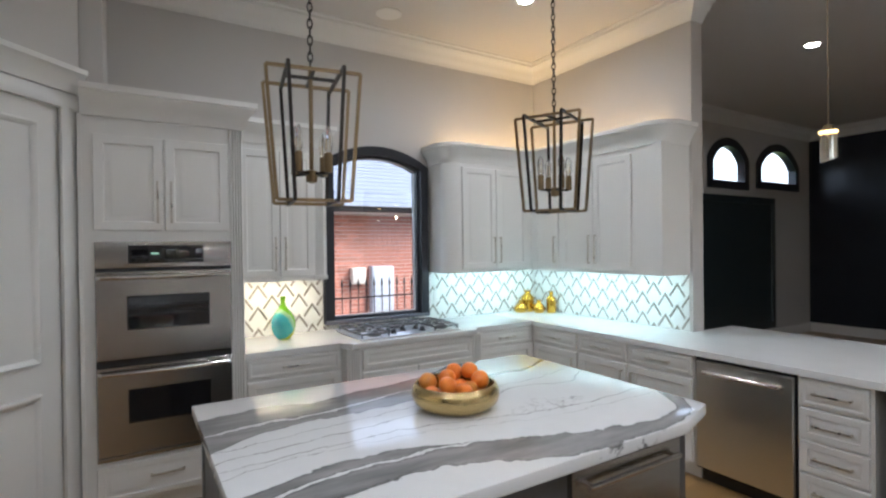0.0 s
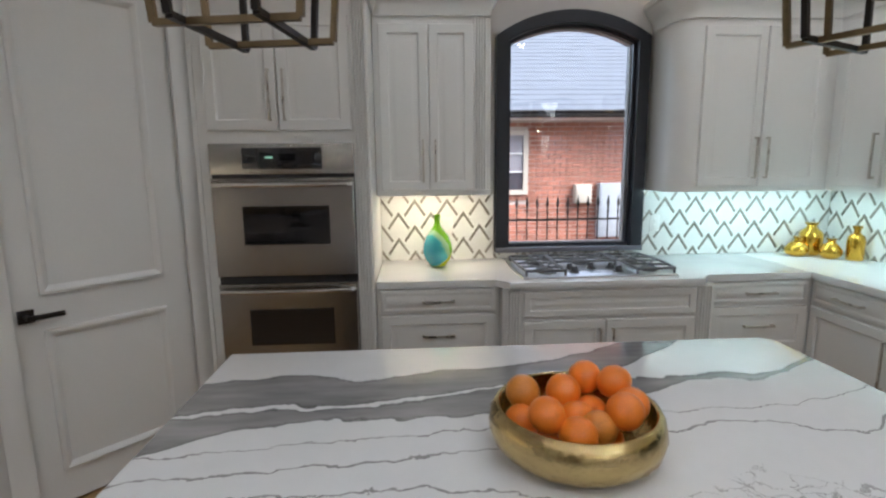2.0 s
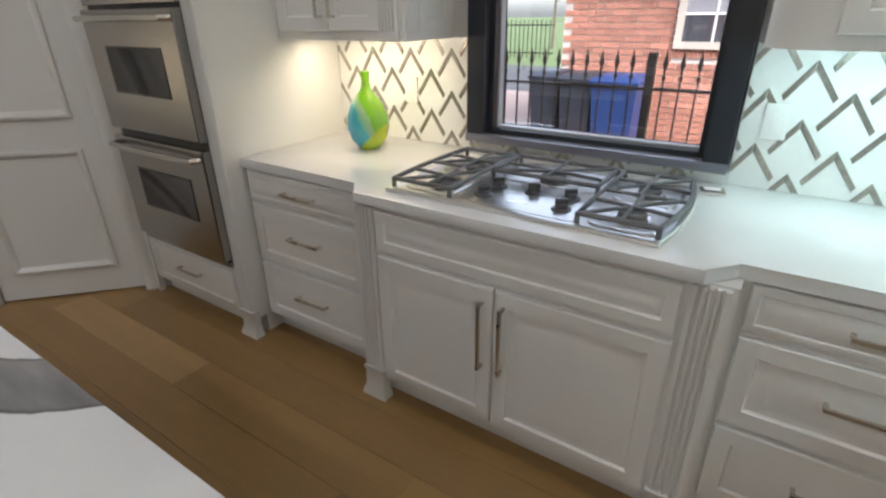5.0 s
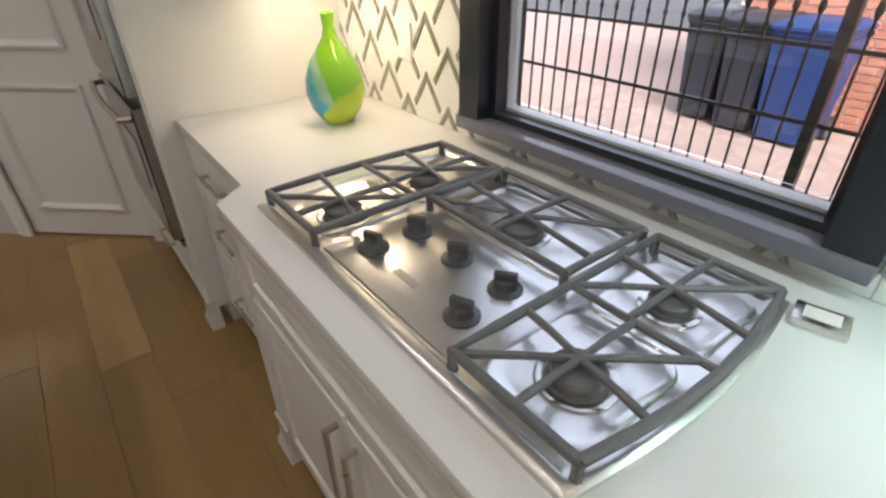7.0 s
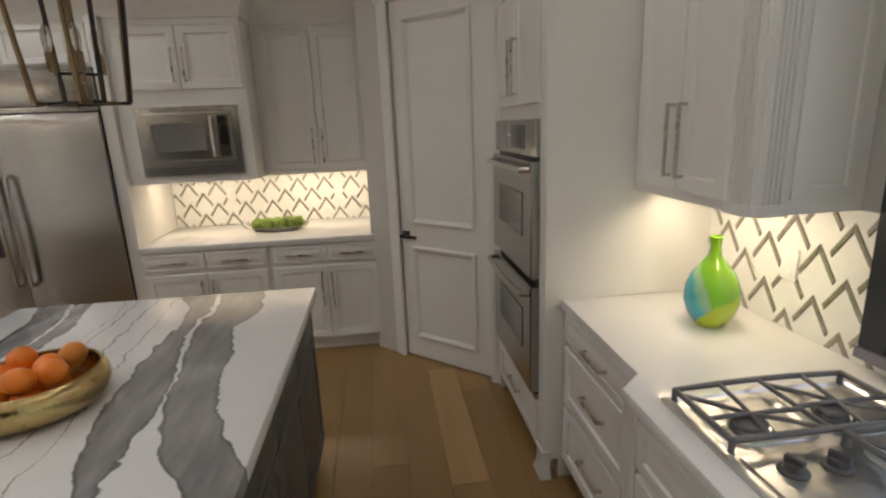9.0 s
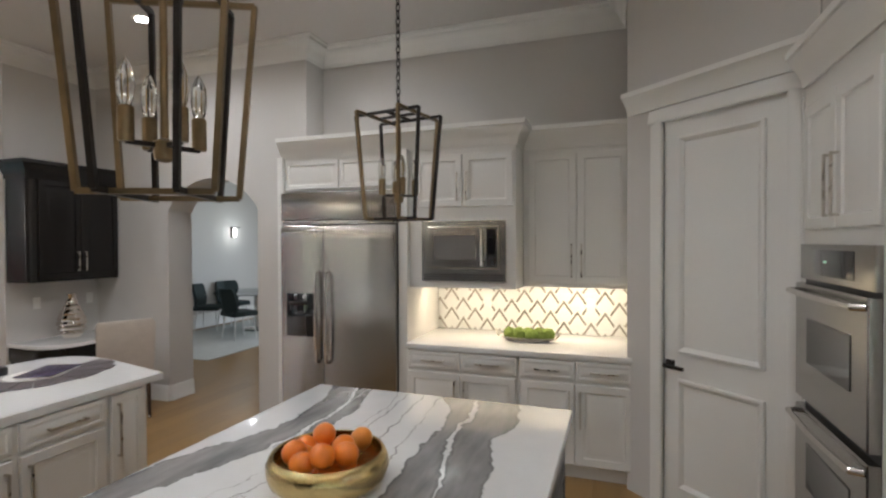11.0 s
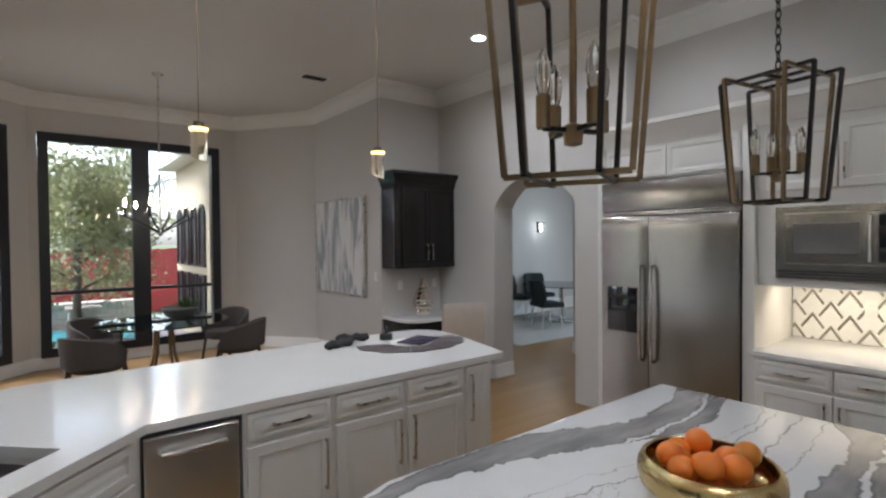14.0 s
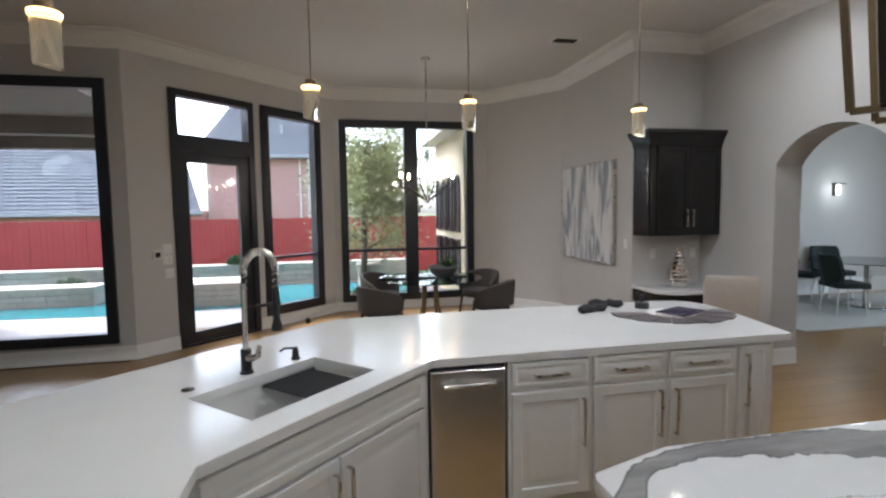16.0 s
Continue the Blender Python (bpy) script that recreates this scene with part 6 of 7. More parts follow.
for x, y, rz in ((2.45, -3.72, 125), (2.35, -4.85, 48), (1.02, -3.78, -128), (0.92, -4.75, -50)):
    barrel_chair(x, y, rz)
pb = thing("planter_bowl", pose(1.58, -4.15, 0.751), "grey ceramic bowl with a small green plant on the table", "planter")
part("bowl", lathe(B(), [(0.07, 0), (0.09, 0.01), (0.17, 0.07), (0.205, 0.14), (0.20, 0.16), (0.18, 0.15), (0.10, 0.06), (0.01, 0.05)], 32), M_STONEBOWL, pb)
bm = B()
rp = random.Random(9)
for k in range(60):
    a, e = rp.uniform(0, 6.28), rp.uniform(0.2, 1.2)
    c = Vector((0.05 * math.cos(a) - 0.07, 0.05 * math.sin(a), 0.15))
    d = Vector((math.cos(a) * math.cos(e), math.sin(a) * math.cos(e), math.sin(e)))
    tip, mid, sd_ = c + d * rp.uniform(0.08, 0.20), c + d * 0.06, d.cross(Vector((0, 0, 1))).normalized() * 0.018
    vs = [bm.verts.new(p) for p in (c, mid + sd_, tip, mid - sd_)]
    bm.faces.new(vs)
part("leaves", bm, M_LEAF, pb)
art = thing("wall_art", pose(-0.468, -4.02, 1.60, 0, 0, 90), "framed abstract painting in grey, white and charcoal", "painting")
bm = B()
box(bm, -0.73, 0.73, -0.036, -0.004, -0.65, 0.65)
part("canvas", bm, M_ART, art)
bm = B()
ring(bm, [(-0.75, -0.67), (0.75, -0.67), (0.75, 0.67), (-0.75, 0.67)], [(-0.732, -0.652), (0.732, -0.652), (0.732, 0.652), (-0.732, 0.652)], -0.042, -0.001)
part("frame", bm, M_NICKEL, art)
th = thing("thermostat", pose(4.98, -4.06, 1.42, 0, 0, 0), "small white wall thermostat with a dark screen", "thermostat")
TH = along(A3, A4)
th.matrix_basis = TH @ pose(2.88, -0.001, 1.18)
bm = B()
box(bm, -0.05, 0.05, -0.018, 0, -0.05, 0.05, 0.004)
part("case", bm, M_PLASTIC, th)
bm = B()
box(bm, -0.03, 0.03, -0.0195, -0.0175, -0.03, 0.03)
part("screen", bm, M_BLACKGLASS, th)
for z, s in ((1.24, 2.76), (1.11, 2.76), (0.95, 2.75)):
    swp = thing("light_switch", TH @ pose(s, -0.001, z), "white multi-gang light switch plate", "switch", "wall plates")
    bm = B()
    box(bm, -0.06, 0.06, -0.007, 0, -0.058, 0.058, 0.002)
    pl = part("plate", bm, M_PLASTIC, swp)
    for x in (-0.03, 0.03):
        bm = B()
        box(bm, x - 0.016, x + 0.016, -0.011, -0.006, -0.033, 0.033, 0.002)
        part("rocker", bm, M_PLASTIC, pl)

# ---- desk niche ----
dc = thing("black_wall_cabinet", pose(-0.475, -2.60, 0, 0, 0, 180), "black stained double-door wall cabinet over the desk", "cabinet")
bm = B()
box(bm, 0.07, 0.92, 0, 0.325, 1.33, 2.36)
pts = [(0.07, 0.325), (0.07, 0.0)] + [(0.07 - 0.065 * math.sin(radians(a)), 0.065 - 0.065 * math.cos(radians(a))) for a in range(15, 91, 15)] + [(0.005, 0.325)]
prism(bm, pts, 1.33, 2.36)
part("body", bm, M_BLACKCAB, dc)
for x0, x1, hd in ((0.09, 0.495, "R"), (0.50, 0.905, "L")):
    bm = B()
    raised(bm, x0, x1, 1.36, 2.34, DOOR)
    f = part("door", bm, M_BLACKCAB, dc)
    pull(f, x1 - 0.035 if hd == "R" else x0 + 0.035, 1.53, 0.20, True)
part("cornice", sweep(B(), [(0.0, 0.32), (0.0, 0.0), (0.925, 0.0)], [(-o, 2.345 + h) for o, h in CAPROF]), M_BLACKCAB, dc)
dk = thing("built_in_desk", pose(-0.475, -2.30, -0.05, 0, 0, 180), "black built-in desk with a white top", "desk")
bm = B()
pts = [(0.0, 0.625), (0.0, 0.25)] + [(0.30 - 0.30 * math.cos(radians(a)), 0.25 - 0.25 * math.sin(radians(a))) for a in range(10, 91, 10)] + [(0.92, 0.0), (0.92, 0.625)]
prism(bm, pts, 0.745, 0.78, 0.004)
part("top", bm, M_QUARTZ, dk)
bm = B()
prism(bm, [(x * 0.97 + 0.01, y * 0.95 + 0.025) for x, y in pts], 0.61, 0.744)
part("apron", bm, M_BLACKCAB, dk)
for x in (0.02, 0.86):
    bm = B()
    box(bm, x, x + 0.05, 0.30, 0.61, 0.05, 0.61)
    part("side", bm, M_BLACKCAB, dk)
sv = thing("silver_vase", pose(-0.945, -2.70, 0.7315), "ribbed mirrored silver vase on the desk", "vase")
prof = [(0.07, 0), (0.085, 0.01)]
for k in range(7):
    r = (0.10, 0.125, 0.135, 0.125, 0.105, 0.08, 0.055)[k]
    prof += [(r, 0.03 + k * 0.048), (r * 1.02, 0.045 + k * 0.048), (r * 0.9, 0.066 + k * 0.048)]
prof += [(0.035, 0.375), (0.045, 0.42), (0.02, 0.425)]
part("body", lathe(B(), [(a, b * 1.08) for a, b in prof], 28), M_SILVER, sv)
ch = thing("desk_chair", pose(-0.87, -1.89, 0, 0, 0, 150), "beige linen slipcovered desk chair", "chair")
bm = B()
box(bm, -0.23, 0.23, -0.24, 0.22, 0.36, 0.50, 0.03)
part("seat", bm, M_FABRIC, ch)
bm = B()
loft(bm, [[(-w_, y0, z), (w_, y0, z), (w_, y0 + t, z), (-w_, y0 + t, z)] for w_, y0, t, z in ((0.22, 0.20, 0.07, 0.40), (0.235, 0.215, 0.075, 0.7), (0.24, 0.245, 0.07, 0.95), (0.22, 0.26, 0.04, 0.985))])
bmesh.ops.transform(bm, matrix=pose(0, 0, 0, 0, 0, 180) @ pose(0, 0.0, 0), verts=bm.verts)
part("backrest", bm, M_FABRIC, ch).matrix_basis = pose(0, 0, 0, 0, 0, 0)
for sx in (-1, 1):
    for sy in (-1, 1):
        bm = B()
        tube(bm, [(sx * 0.19, sy * 0.19, 0.37), (sx * 0.20, sy * 0.205, 0.0)], [0.022, 0.014], 10)
        part("leg", bm, M_WALNUT, ch)

# ---- dining room beyond the arch ----
structure("rug", prism(B(), [(-7.2, -5.0), (-3.0, -5.0), (-3.0, -2.9), (-7.2, -2.9)], -0.001, 0.010), M_RUG, "pale grey dining room rug")
dt = thing("dining_table", pose(-5.45, -4.05, 0), "glass dining table on a steel base", "table")
part("tabletop", lathe(B(), [(0.80, 0.74), (0.80, 0.752), (0.01, 0.752)], 48), M_TABLEGLASS, dt)
part("pedestal", lathe(B(), [(0.30, 0.011), (0.28, 0.03), (0.06, 0.06), (0.05, 0.70), (0.2, 0.739)], 28), M_STEEL_H, dt)


def side_chair(x, y, rz):
    ob = thing("side_chair", pose(x, y, 0.0105, 0, 0, rz), "dark green velvet dining chair with pale metal legs", "chair", "dining chairs")
    bm = B()
    box(bm, -0.24, 0.24, -0.23, 0.24, 0.40, 0.49, 0.03)
    part("seat", bm, M_VELVET, ob)
    bm = B()
    loft(bm, [[(-w_, y0 - b, z), (0, y0 - 0.05, z), (w_, y0 - b, z), (w_, y0 - b + 0.05, z), (0, y0, z), (-w_, y0 - b + 0.05, z)] for w_, y0, b, z in ((0.22, -0.20, 0.0, 0.42), (0.27, -0.25, -0.06, 0.62), (0.26, -0.29, -0.05, 0.84), (0.22, -0.30, -0.04, 0.90))])
    part("backrest", bm, M_VELVET, ob)
    for sx in (-1, 1):
        for sy in (-1, 1):
            bm = B()
            tube(bm, [(sx * 0.18, sy * 0.17, 0.41), (sx * 0.22, sy * 0.21, 0.0)], [0.014, 0.010], 8)
            part("leg", bm, M_PLASTIC, ob)


for x, y, rz in ((-4.55, -3.70, 70), (-5.05, -4.85, 25), (-5.75, -4.9, -10), (-6.2, -3.6, -120)):
    side_chair(x, y, rz)
sc = thing("wall_sconce", pose(-6.1, -5.25, 1.95, 0, 0, 180), "lit wall sconce in the dining room", "sconce")
bm = B()
box(bm, -0.04, 0.04, -0.02, -0.001, -0.12, 0.12, 0.004)
bar(bm, (-0.16, -0.09, 0.10), (0.16, -0.09, 0.10), 0.018)
part("bracket", bm, M_DARKMETAL, sc)
bm = B()
lathe(bm, [(0.03, -0.10), (0.035, 0.0), (0.03, 0.08), (0.01, 0.085)], 16, (0, -0.09, 0))
part("shade", bm, glow("sconce_glass", (1.0, 0.95, 0.85), 2.5), sc)
lamp = new("sconce_lamp", bpy.data.lights.new("sconce_lamp", "POINT"))
lamp.data.energy, lamp.data.color, lamp.data.shadow_soft_size = 1.5, (0.95, 1.0, 0.95), 0.06
lamp.location = (-6.1, -5.0, 1.95)

# ---- outside ----
G = -0.25
structure("ground", prism(B(), [(-300, -300), (300, -300), (300, 300), (-300, 300)], G - 0.2, G), M_GRASS, "lawn and open ground")
structure("driveway", prism(B(), [(-14, 6.9), (9, 6.9), (9, 14.2), (-14, 14.2)], G, G + 0.006), M_DRIVE, "pale concrete driveway")
structure("patio", prism(B(), [(-1.0, -7.5), (1.5, -7.6), (3.4, -6.0), (5.4, -4.1), (14, -4.1), (14, -13), (-1, -13)], G, G + 0.006), M_PATIO, "stamped concrete patio")

fn = thing("iron_fence", pose(-3.6, 6.5, G), "black iron fence with spear pickets", "fence")
bm = B()
bar(bm, (0, 0, 0), (0, 0, 1.36), 0.012)
lathe(bm, [(0.008, 1.34), (0.020, 1.38), (0.014, 1.41), (0.002, 1.475)], 8)
lathe(bm, [(0.011, 1.27), (0.016, 1.285), (0.011, 1.30)], 8)
pk = finish(bm, "picket", M_DARKMETAL)
for k in range(80):
    o = new("picket", pk)
    o.parent = fn
    o.location = (k * 0.118, 0, 0)
for z in (0.15, 0.82, 1.20):
    bm = B()
    bar(bm, (-0.1, 0, z), (9.5, 0, z), 0.016, 0.022)
    part("rail", bm, M_DARKMETAL, fn)
for x in (0.45, 2.95, 5.45, 7.95):
    bm = B()
    box(bm, x - 0.03, x + 0.03, -0.03, 0.03, 0, 1.46, 0.004)
    part("post", bm, M_DARKMETAL, fn)

structure("road", prism(B(), [(-80, 14.2), (60, 14.2), (60, 20.5), (-80, 20.5)], G, G + 0.004), material("asphalt", (0.05, 0.05, 0.055), 0.9, scale=4, vary=0.25, bump=0.1), "dark asphalt lane behind the driveway")
ff = thing("iron_fence", pose(-24, 24.0, G), "black iron picket fence across the lane", "fence")
bm = B()
bar(bm, (0, 0, 0), (0, 0, 1.5), 0.03)
pk = finish(bm, "picket", M_DARKMETAL)
for k in range(90):
    o = new("picket", pk)
    o.parent = ff
    o.location = (k * 0.2, 0, 0)
for z in (0.2, 1.3):
    bm = B()
    bar(bm, (0, 0, z), (18, 0, z), 0.03, 0.05)
    part("rail", bm, M_DARKMETAL, ff)

HY = 9.3
nh = thing("brick_house", pose(0.0, HY, 0), "red brick neighbour house with a grey shingle roof", "house")
bm = B()
box(bm, 0.06, 12.0, 0.012, 7.0, G, 2.30)
part("wall", bm, M_MORTAR, nh)
bm = B()
box(bm, -0.35, 12.3, -0.42, 0.02, 2.30, 2.34)
part("soffit", bm, M_TRIM, nh)
bm = B()
box(bm, -0.38, 12.3, -0.50, -0.40, 2.30, 2.42, 0.02)
part("gutter", bm, M_DARKMETAL, nh)
# shingled roof: a hip plane in courses
bm = B()
rs = random.Random(2)
ang = math.atan2(2.6, 4.5)
for c in range(34):
    y0 = -0.48 + c * 0.16
    z0 = 2.40 + (y0 + 0.48) * 0.62
    x = -0.40 + max(0, (y0 + 0.48) * 0.75)
    x -= rs.uniform(0, 0.25)
    while x < 12.3:
        w = rs.uniform(0.22, 0.36)
        t = 0.012 + rs.uniform(0, 0.012)
        vs = [bm.verts.new(p) for p in ((x, y0, z0 + t), (x + w - 0.008, y0, z0 + t), (x + w - 0.008, y0 + 0.19, z0 + 0.118 + t * 0.4), (x, y0 + 0.19, z0 + 0.118 + t * 0.4), (x, y0, z0 - 0.004), (x + w - 0.008, y0, z0 - 0.004))]
        bm.faces.new((vs[0], vs[1], vs[2], vs[3]))
        bm.faces.new((vs[4], vs[5], vs[1], vs[0]))
        x += w
roof = part("roof", bm, M_SHINGLE, nh, smooth=0)
bm = B()
loft(bm, [[(-0.42, -0.50, 2.39), (12.3, -0.50, 2.39), (12.3, 5.0, 5.78), (3.7, 5.0, 5.78)], [(-0.42, -0.50, 2.36), (12.3, -0.50, 2.36), (12.3, 5.0, 5.7), (3.7, 5.0, 5.7)]])
loft(bm, [[(-0.42, -0.50, 2.38), (3.7, 5.0, 5.77), (-0.42, 9.0, 2.38)], [(-0.42, -0.50, 2.35), (3.7, 5.0, 5.70), (-0.42, 9.0, 2.35)]])
part("roof_deck", bm, M_SHINGLE, nh, smooth=0)
# its window
bm = B()
ring(bm, [(1.46, 1.08), (2.94, 1.08), (2.94, 2.13), (1.46, 2.13)], [(1.54, 1.16), (2.86, 1.16), (2.86, 2.06), (1.54, 2.06)], -0.05, 0.02)
hw = part("window", bm, M_BOXBEIGE, nh, "white gridded window")
bm = B()
for x in (1.87, 2.20, 2.53):
    box(bm, x - (0.03 if x == 2.20 else 0.012), x + (0.03 if x == 2.20 else 0.012), -0.035, 0.0, 1.16, 2.06)
for z in (1.46, 1.76):
    box(bm, 1.54, 2.86, -0.033, 0.0, z - 0.013, z + 0.013)
part("muntins", bm, M_TRIM, hw)
bm = B()
box(bm, 1.54, 2.86, -0.012, 0.002, 1.16, 2.06)
part("pane", bm, material("hazy_pane", (0.30, 0.29, 0.31), 0.12, scale=2, vary=0.2), hw)
bm = B()
box(bm, 1.54, 2.86, -0.0135, -0.0125, 1.16, 1.45)
part("blind", bm, material("dark_blind", (0.05, 0.05, 0.06), 0.5, scale=3, vary=0.6, stretch=(12, 1, 0.2)), hw)
for x0, x1, z0, z1, mm, lab in ((3.72, 4.0, 0.93, 1.24, M_BOXBEIGE, "beige utility box"), (4.13, 4.60, 0.35, 1.26, M_BOXGREY, "grey electrical meter box")):
    ub = thing("utility_box", pose(x0, HY - 0.012, z0), lab + " on the brick wall", "utility box")
    bm = B()
    box(bm, 0, x1 - x0, -0.15, 0, 0, z1 - z0, 0.008)
    part("case", bm, mm, ub)
    bm = B()
    raised(bm, 0.02, x1 - x0 - 0.02, 0.02, z1 - z0 - 0.02, [(0, -0.149), (0, -0.158), (0.006, -0.16)])
    part("cover", bm, mm, ub)


def bin_(x, y, w, mm, lab):
    ob = thing("wheelie_bin", pose(x, y, G + 0.007), lab, "bin", "wheelie bins by the house")
    bm = B()
    loft(bm, [[(-a, -b, z), (a, -b, z), (a, b, z), (-a, b, z)] for a, b, z in ((w * 0.38, 0.24, 0.04), (w * 0.48, 0.31, 0.93), (w * 0.5, 0.33, 0.94), (w * 0.5, 0.33, 0.98))])
    part("body", bm, mm, ob)
    bm = B()
    loft(bm, [[(-a, -b, z), (a, -b, z), (a, b, z), (-a, b, z)] for a, b, z in ((w * 0.52, 0.35, 0.981), (w * 0.52, 0.35, 1.01), (w * 0.40, 0.26, 1.06))])
    part("lid", bm, mm, ob)
    for s in (-1, 1):
        bm = B()
        lathe(bm, [(0.10, -0.025), (0.11, -0.015), (0.11, 0.015), (0.10, 0.025)], 18)
        bmesh.ops.transform(bm, matrix=pose(s * w * 0.42, 0.27, 0.11, 0, 90), verts=bm.verts)
        part("wheel", bm, M_BLACKPLASTIC, ob)


bin_(0.14, 8.88, 0.40, M_BIN_DARK, "dark plastic wheelie bin with a closed lid")
bin_(0.58, 8.80, 0.42, M_BIN_DARK, "dark plastic wheelie bin with a closed lid")
bin_(1.05, 8.75, 0.54, M_BIN_BLUE, "blue recycling wheelie bin with a closed lid")
# pool side
structure("pool", prism(B(), [(1.0, -11.3), (14, -11.3), (14, -8.6), (7.2, -8.0), (4.0, -8.3), (2.0, -7.6), (1.0, -8.2)], G + 0.004, G + 0.02), M_POOL, "turquoise swimming pool")
rb = random.Random(7)


def stone_wall(name, x0, x1, y, z1, label, depth=0.35):
    ob = thing(name, pose(0, y, G), label, "stone wall")
    z = 0.0
    while z < z1 - 0.02:
        h = rb.uniform(0.09, 0.16)
        x = x0
        while x < x1:
            w = rb.uniform(0.25, 0.6)
            bm = B()
            box(bm, x, min(x + w - 0.012, x1), -depth / 2 + rb.uniform(-0.02, 0.02), depth / 2, z, min(z + h - 0.01, z1))
            part("stone", bm, M_STONE, ob, smooth=0)
            x += w
        z += h
    bm = B()
    box(bm, x0 - 0.04, x1 + 0.04, -depth / 2 - 0.05, depth / 2 + 0.04, z1, z1 + 0.07, 0.01)
    part("cap", bm, M_STONE, ob, "limestone cap")


stone_wall("garden_wall", 1.0, 12.5, -11.7, 0.5, "low limestone garden wall behind the pool")
stone_wall("fire_pit", 5.0, 6.1, -9.0, 0.42, "raised limestone fire pit by the pool", 1.0)
stone_wall("spa_wall", 8.0, 11.0, -9.6, 0.35, "low limestone wall of the raised spa", 0.6)
stone_wall("pier", 2.0, 2.5, -9.5, 0.62, "limestone pier by the pool", 0.5)
stone_wall("patio_column", 8.9, 9.5, -7.4, 3.1, "limestone column of the covered patio", 0.6)
rf = thing("wood_fence", pose(-6, -13.6, G), "red stained wooden board fence", "fence")
bd = finish(box(B(), 0, 0.138, -0.012, 0.012, 0, 1.75), "board", M_FENCE, 0)
for k in range(190):
    o = new("board", bd)
    o.parent = rf
    o.location = (k * 0.142, rb.uniform(-0.006, 0.006), rb.uniform(-0.01, 0.01))
for z in (0.35, 1.45):
    bm = B()
    box(bm, -0.1, 27.2, -0.06, -0.015, z, z + 0.09)
    part("rail", bm, M_FENCE, rf)

fh = thing("neighbour_house", pose(4.2, -22, 0), "pink brick neighbour house with steep slate roofs", "house")
bm = B()
box(bm, 0, 4.4, -6, 0, G, 4.3)
part("wall", bm, M_MORTAR, fh)
bm = B()
for c in range(58):
    z = 0.2 + c * 0.078
    if z > 4.2:
        break
    for k in range(21):
        x = k * 0.213 + (c % 2) * 0.106
        if x + 0.2 < 4.4:
            box(bm, x, x + 0.192, 0.0, 0.012, z, z + 0.058)
tagged(part("brickwork", bm, M_BRICK_FAR, fh, smooth=0), kind="stuff")


def slope(x0, x1, y0, z0, y1, z1, xi0=0.0, xi1=0.0, courses=26):
    bm = B()
    for c in range(courses):
        f, g = c / courses, (c + 1) / courses
        a = Vector((x0 + xi0 * f, y0 + (y1 - y0) * f, z0 + (z1 - z0) * f + 0.04))
        b = Vector((x1 - xi1 * f, a.y, a.z))
        c2 = Vector((x1 - xi1 * g, y0 + (y1 - y0) * g, z0 + (z1 - z0) * g + 0.005))
        d = Vector((x0 + xi0 * g, c2.y, c2.z))
        n = max(6, int((b.x - a.x) / 0.45))
        for k in range(n):
            p, q = k / n, (k + 1) / n - 0.012 / max(1, n) * 6
            up = rb.uniform(0, 0.025)
            vs = [bm.verts.new(v) for v in (a.lerp(b, p) + Vector((0, 0, up)), a.lerp(b, q) + Vector((0, 0, up)), d.lerp(c2, q), d.lerp(c2, p))]
            bm.faces.new(vs)
    loft(bm, [[(x0, y0, z0), (x1, y0, z0), (x1 - xi1, y1, z1), (x0 + xi0, y1, z1)], [(x0, y0, z0 - 0.15), (x1, y0, z0 - 0.15), (x1 - xi1, y1, z1 - 0.15), (x0 + xi0, y1, z1 - 0.15)]])
    return part("roof", bm, M_SHINGLE, fh, smooth=0)


slope(-0.4, 4.9, 0.45, 4.25, -4.5, 8.2, 0.6, 1.5)
slope(4.45, 24.0, 1.0, 1.75, -6.0, 7.4, 3.0, 2.0, 34)
bm = B()
box(bm, 4.45, 24.0, -6, 0.6, G, 1.8)
part("wing_wall", bm, M_BRICK_FAR, fh)
for x0, x1, y, z in ((-0.4, 4.6, 0.5, 4.22), (4.4, 24.0, 1.05, 1.72)):
    bm = B()
    box(bm, x0, x1, y - 0.06, y + 0.06, z - 0.08, z + 0.05, 0.02)
    part("gutter", bm, M_BOXGREY, fh)
bm = B()
tube(bm, [(0.35, 0.06, 4.2), (0.35, 0.06, 0.0)], 0.045, 10)
part("downpipe", bm, M_TRIM, fh)
bm = B()
tube(bm, [(1.2, -1.0, 5.3), (1.2, -1.0, 5.85)], 0.06, 10)
part("vent_pipe", bm, M_BOXGREY, fh)

wg = thing("stucco_wing", pose(0.45, -10.3, 0), "cream stucco wing of the house with tall windows", "house")
bm = B()
box(bm, -4, 0, 0, 2.9, G, 3.3)
part("wall", bm, M_STUCCO, wg)
bm = B()
box(bm, -4.3, 0.35, -0.3, 3.1, 3.3, 3.42)
box(bm, -4.3, 0.25, -0.2, 3.1, 3.42, 3.55)
part("roof", bm, M_TRIM, wg)
for k in range(4):
    y0 = 0.18 + k * 0.66
    for z0, z1 in ((0.05, 1.05), (1.2, 2.2)):
        bm = B()
        ring(bm, outline(y0, y0 + 0.46, z0, z1, z1 + (0.0 if z0 < 1 else 0.2)), outline(y0 + 0.05, y0 + 0.41, z0 + 0.05, z1 - 0.05, z1 - 0.05 + (0.0 if z0 < 1 else 0.18)), -0.04, 0.0)
        pane(bm, outline(y0 + 0.04, y0 + 0.42, z0 + 0.04, z1 - 0.04, z1 - 0.04 + (0.0 if z0 < 1 else 0.18)), -0.01)
        bmesh.ops.transform(bm, matrix=pose(0.001, 0, 0, 0, 0, 90), verts=bm.verts)
        part("window", bm, M_FRAME, wg)
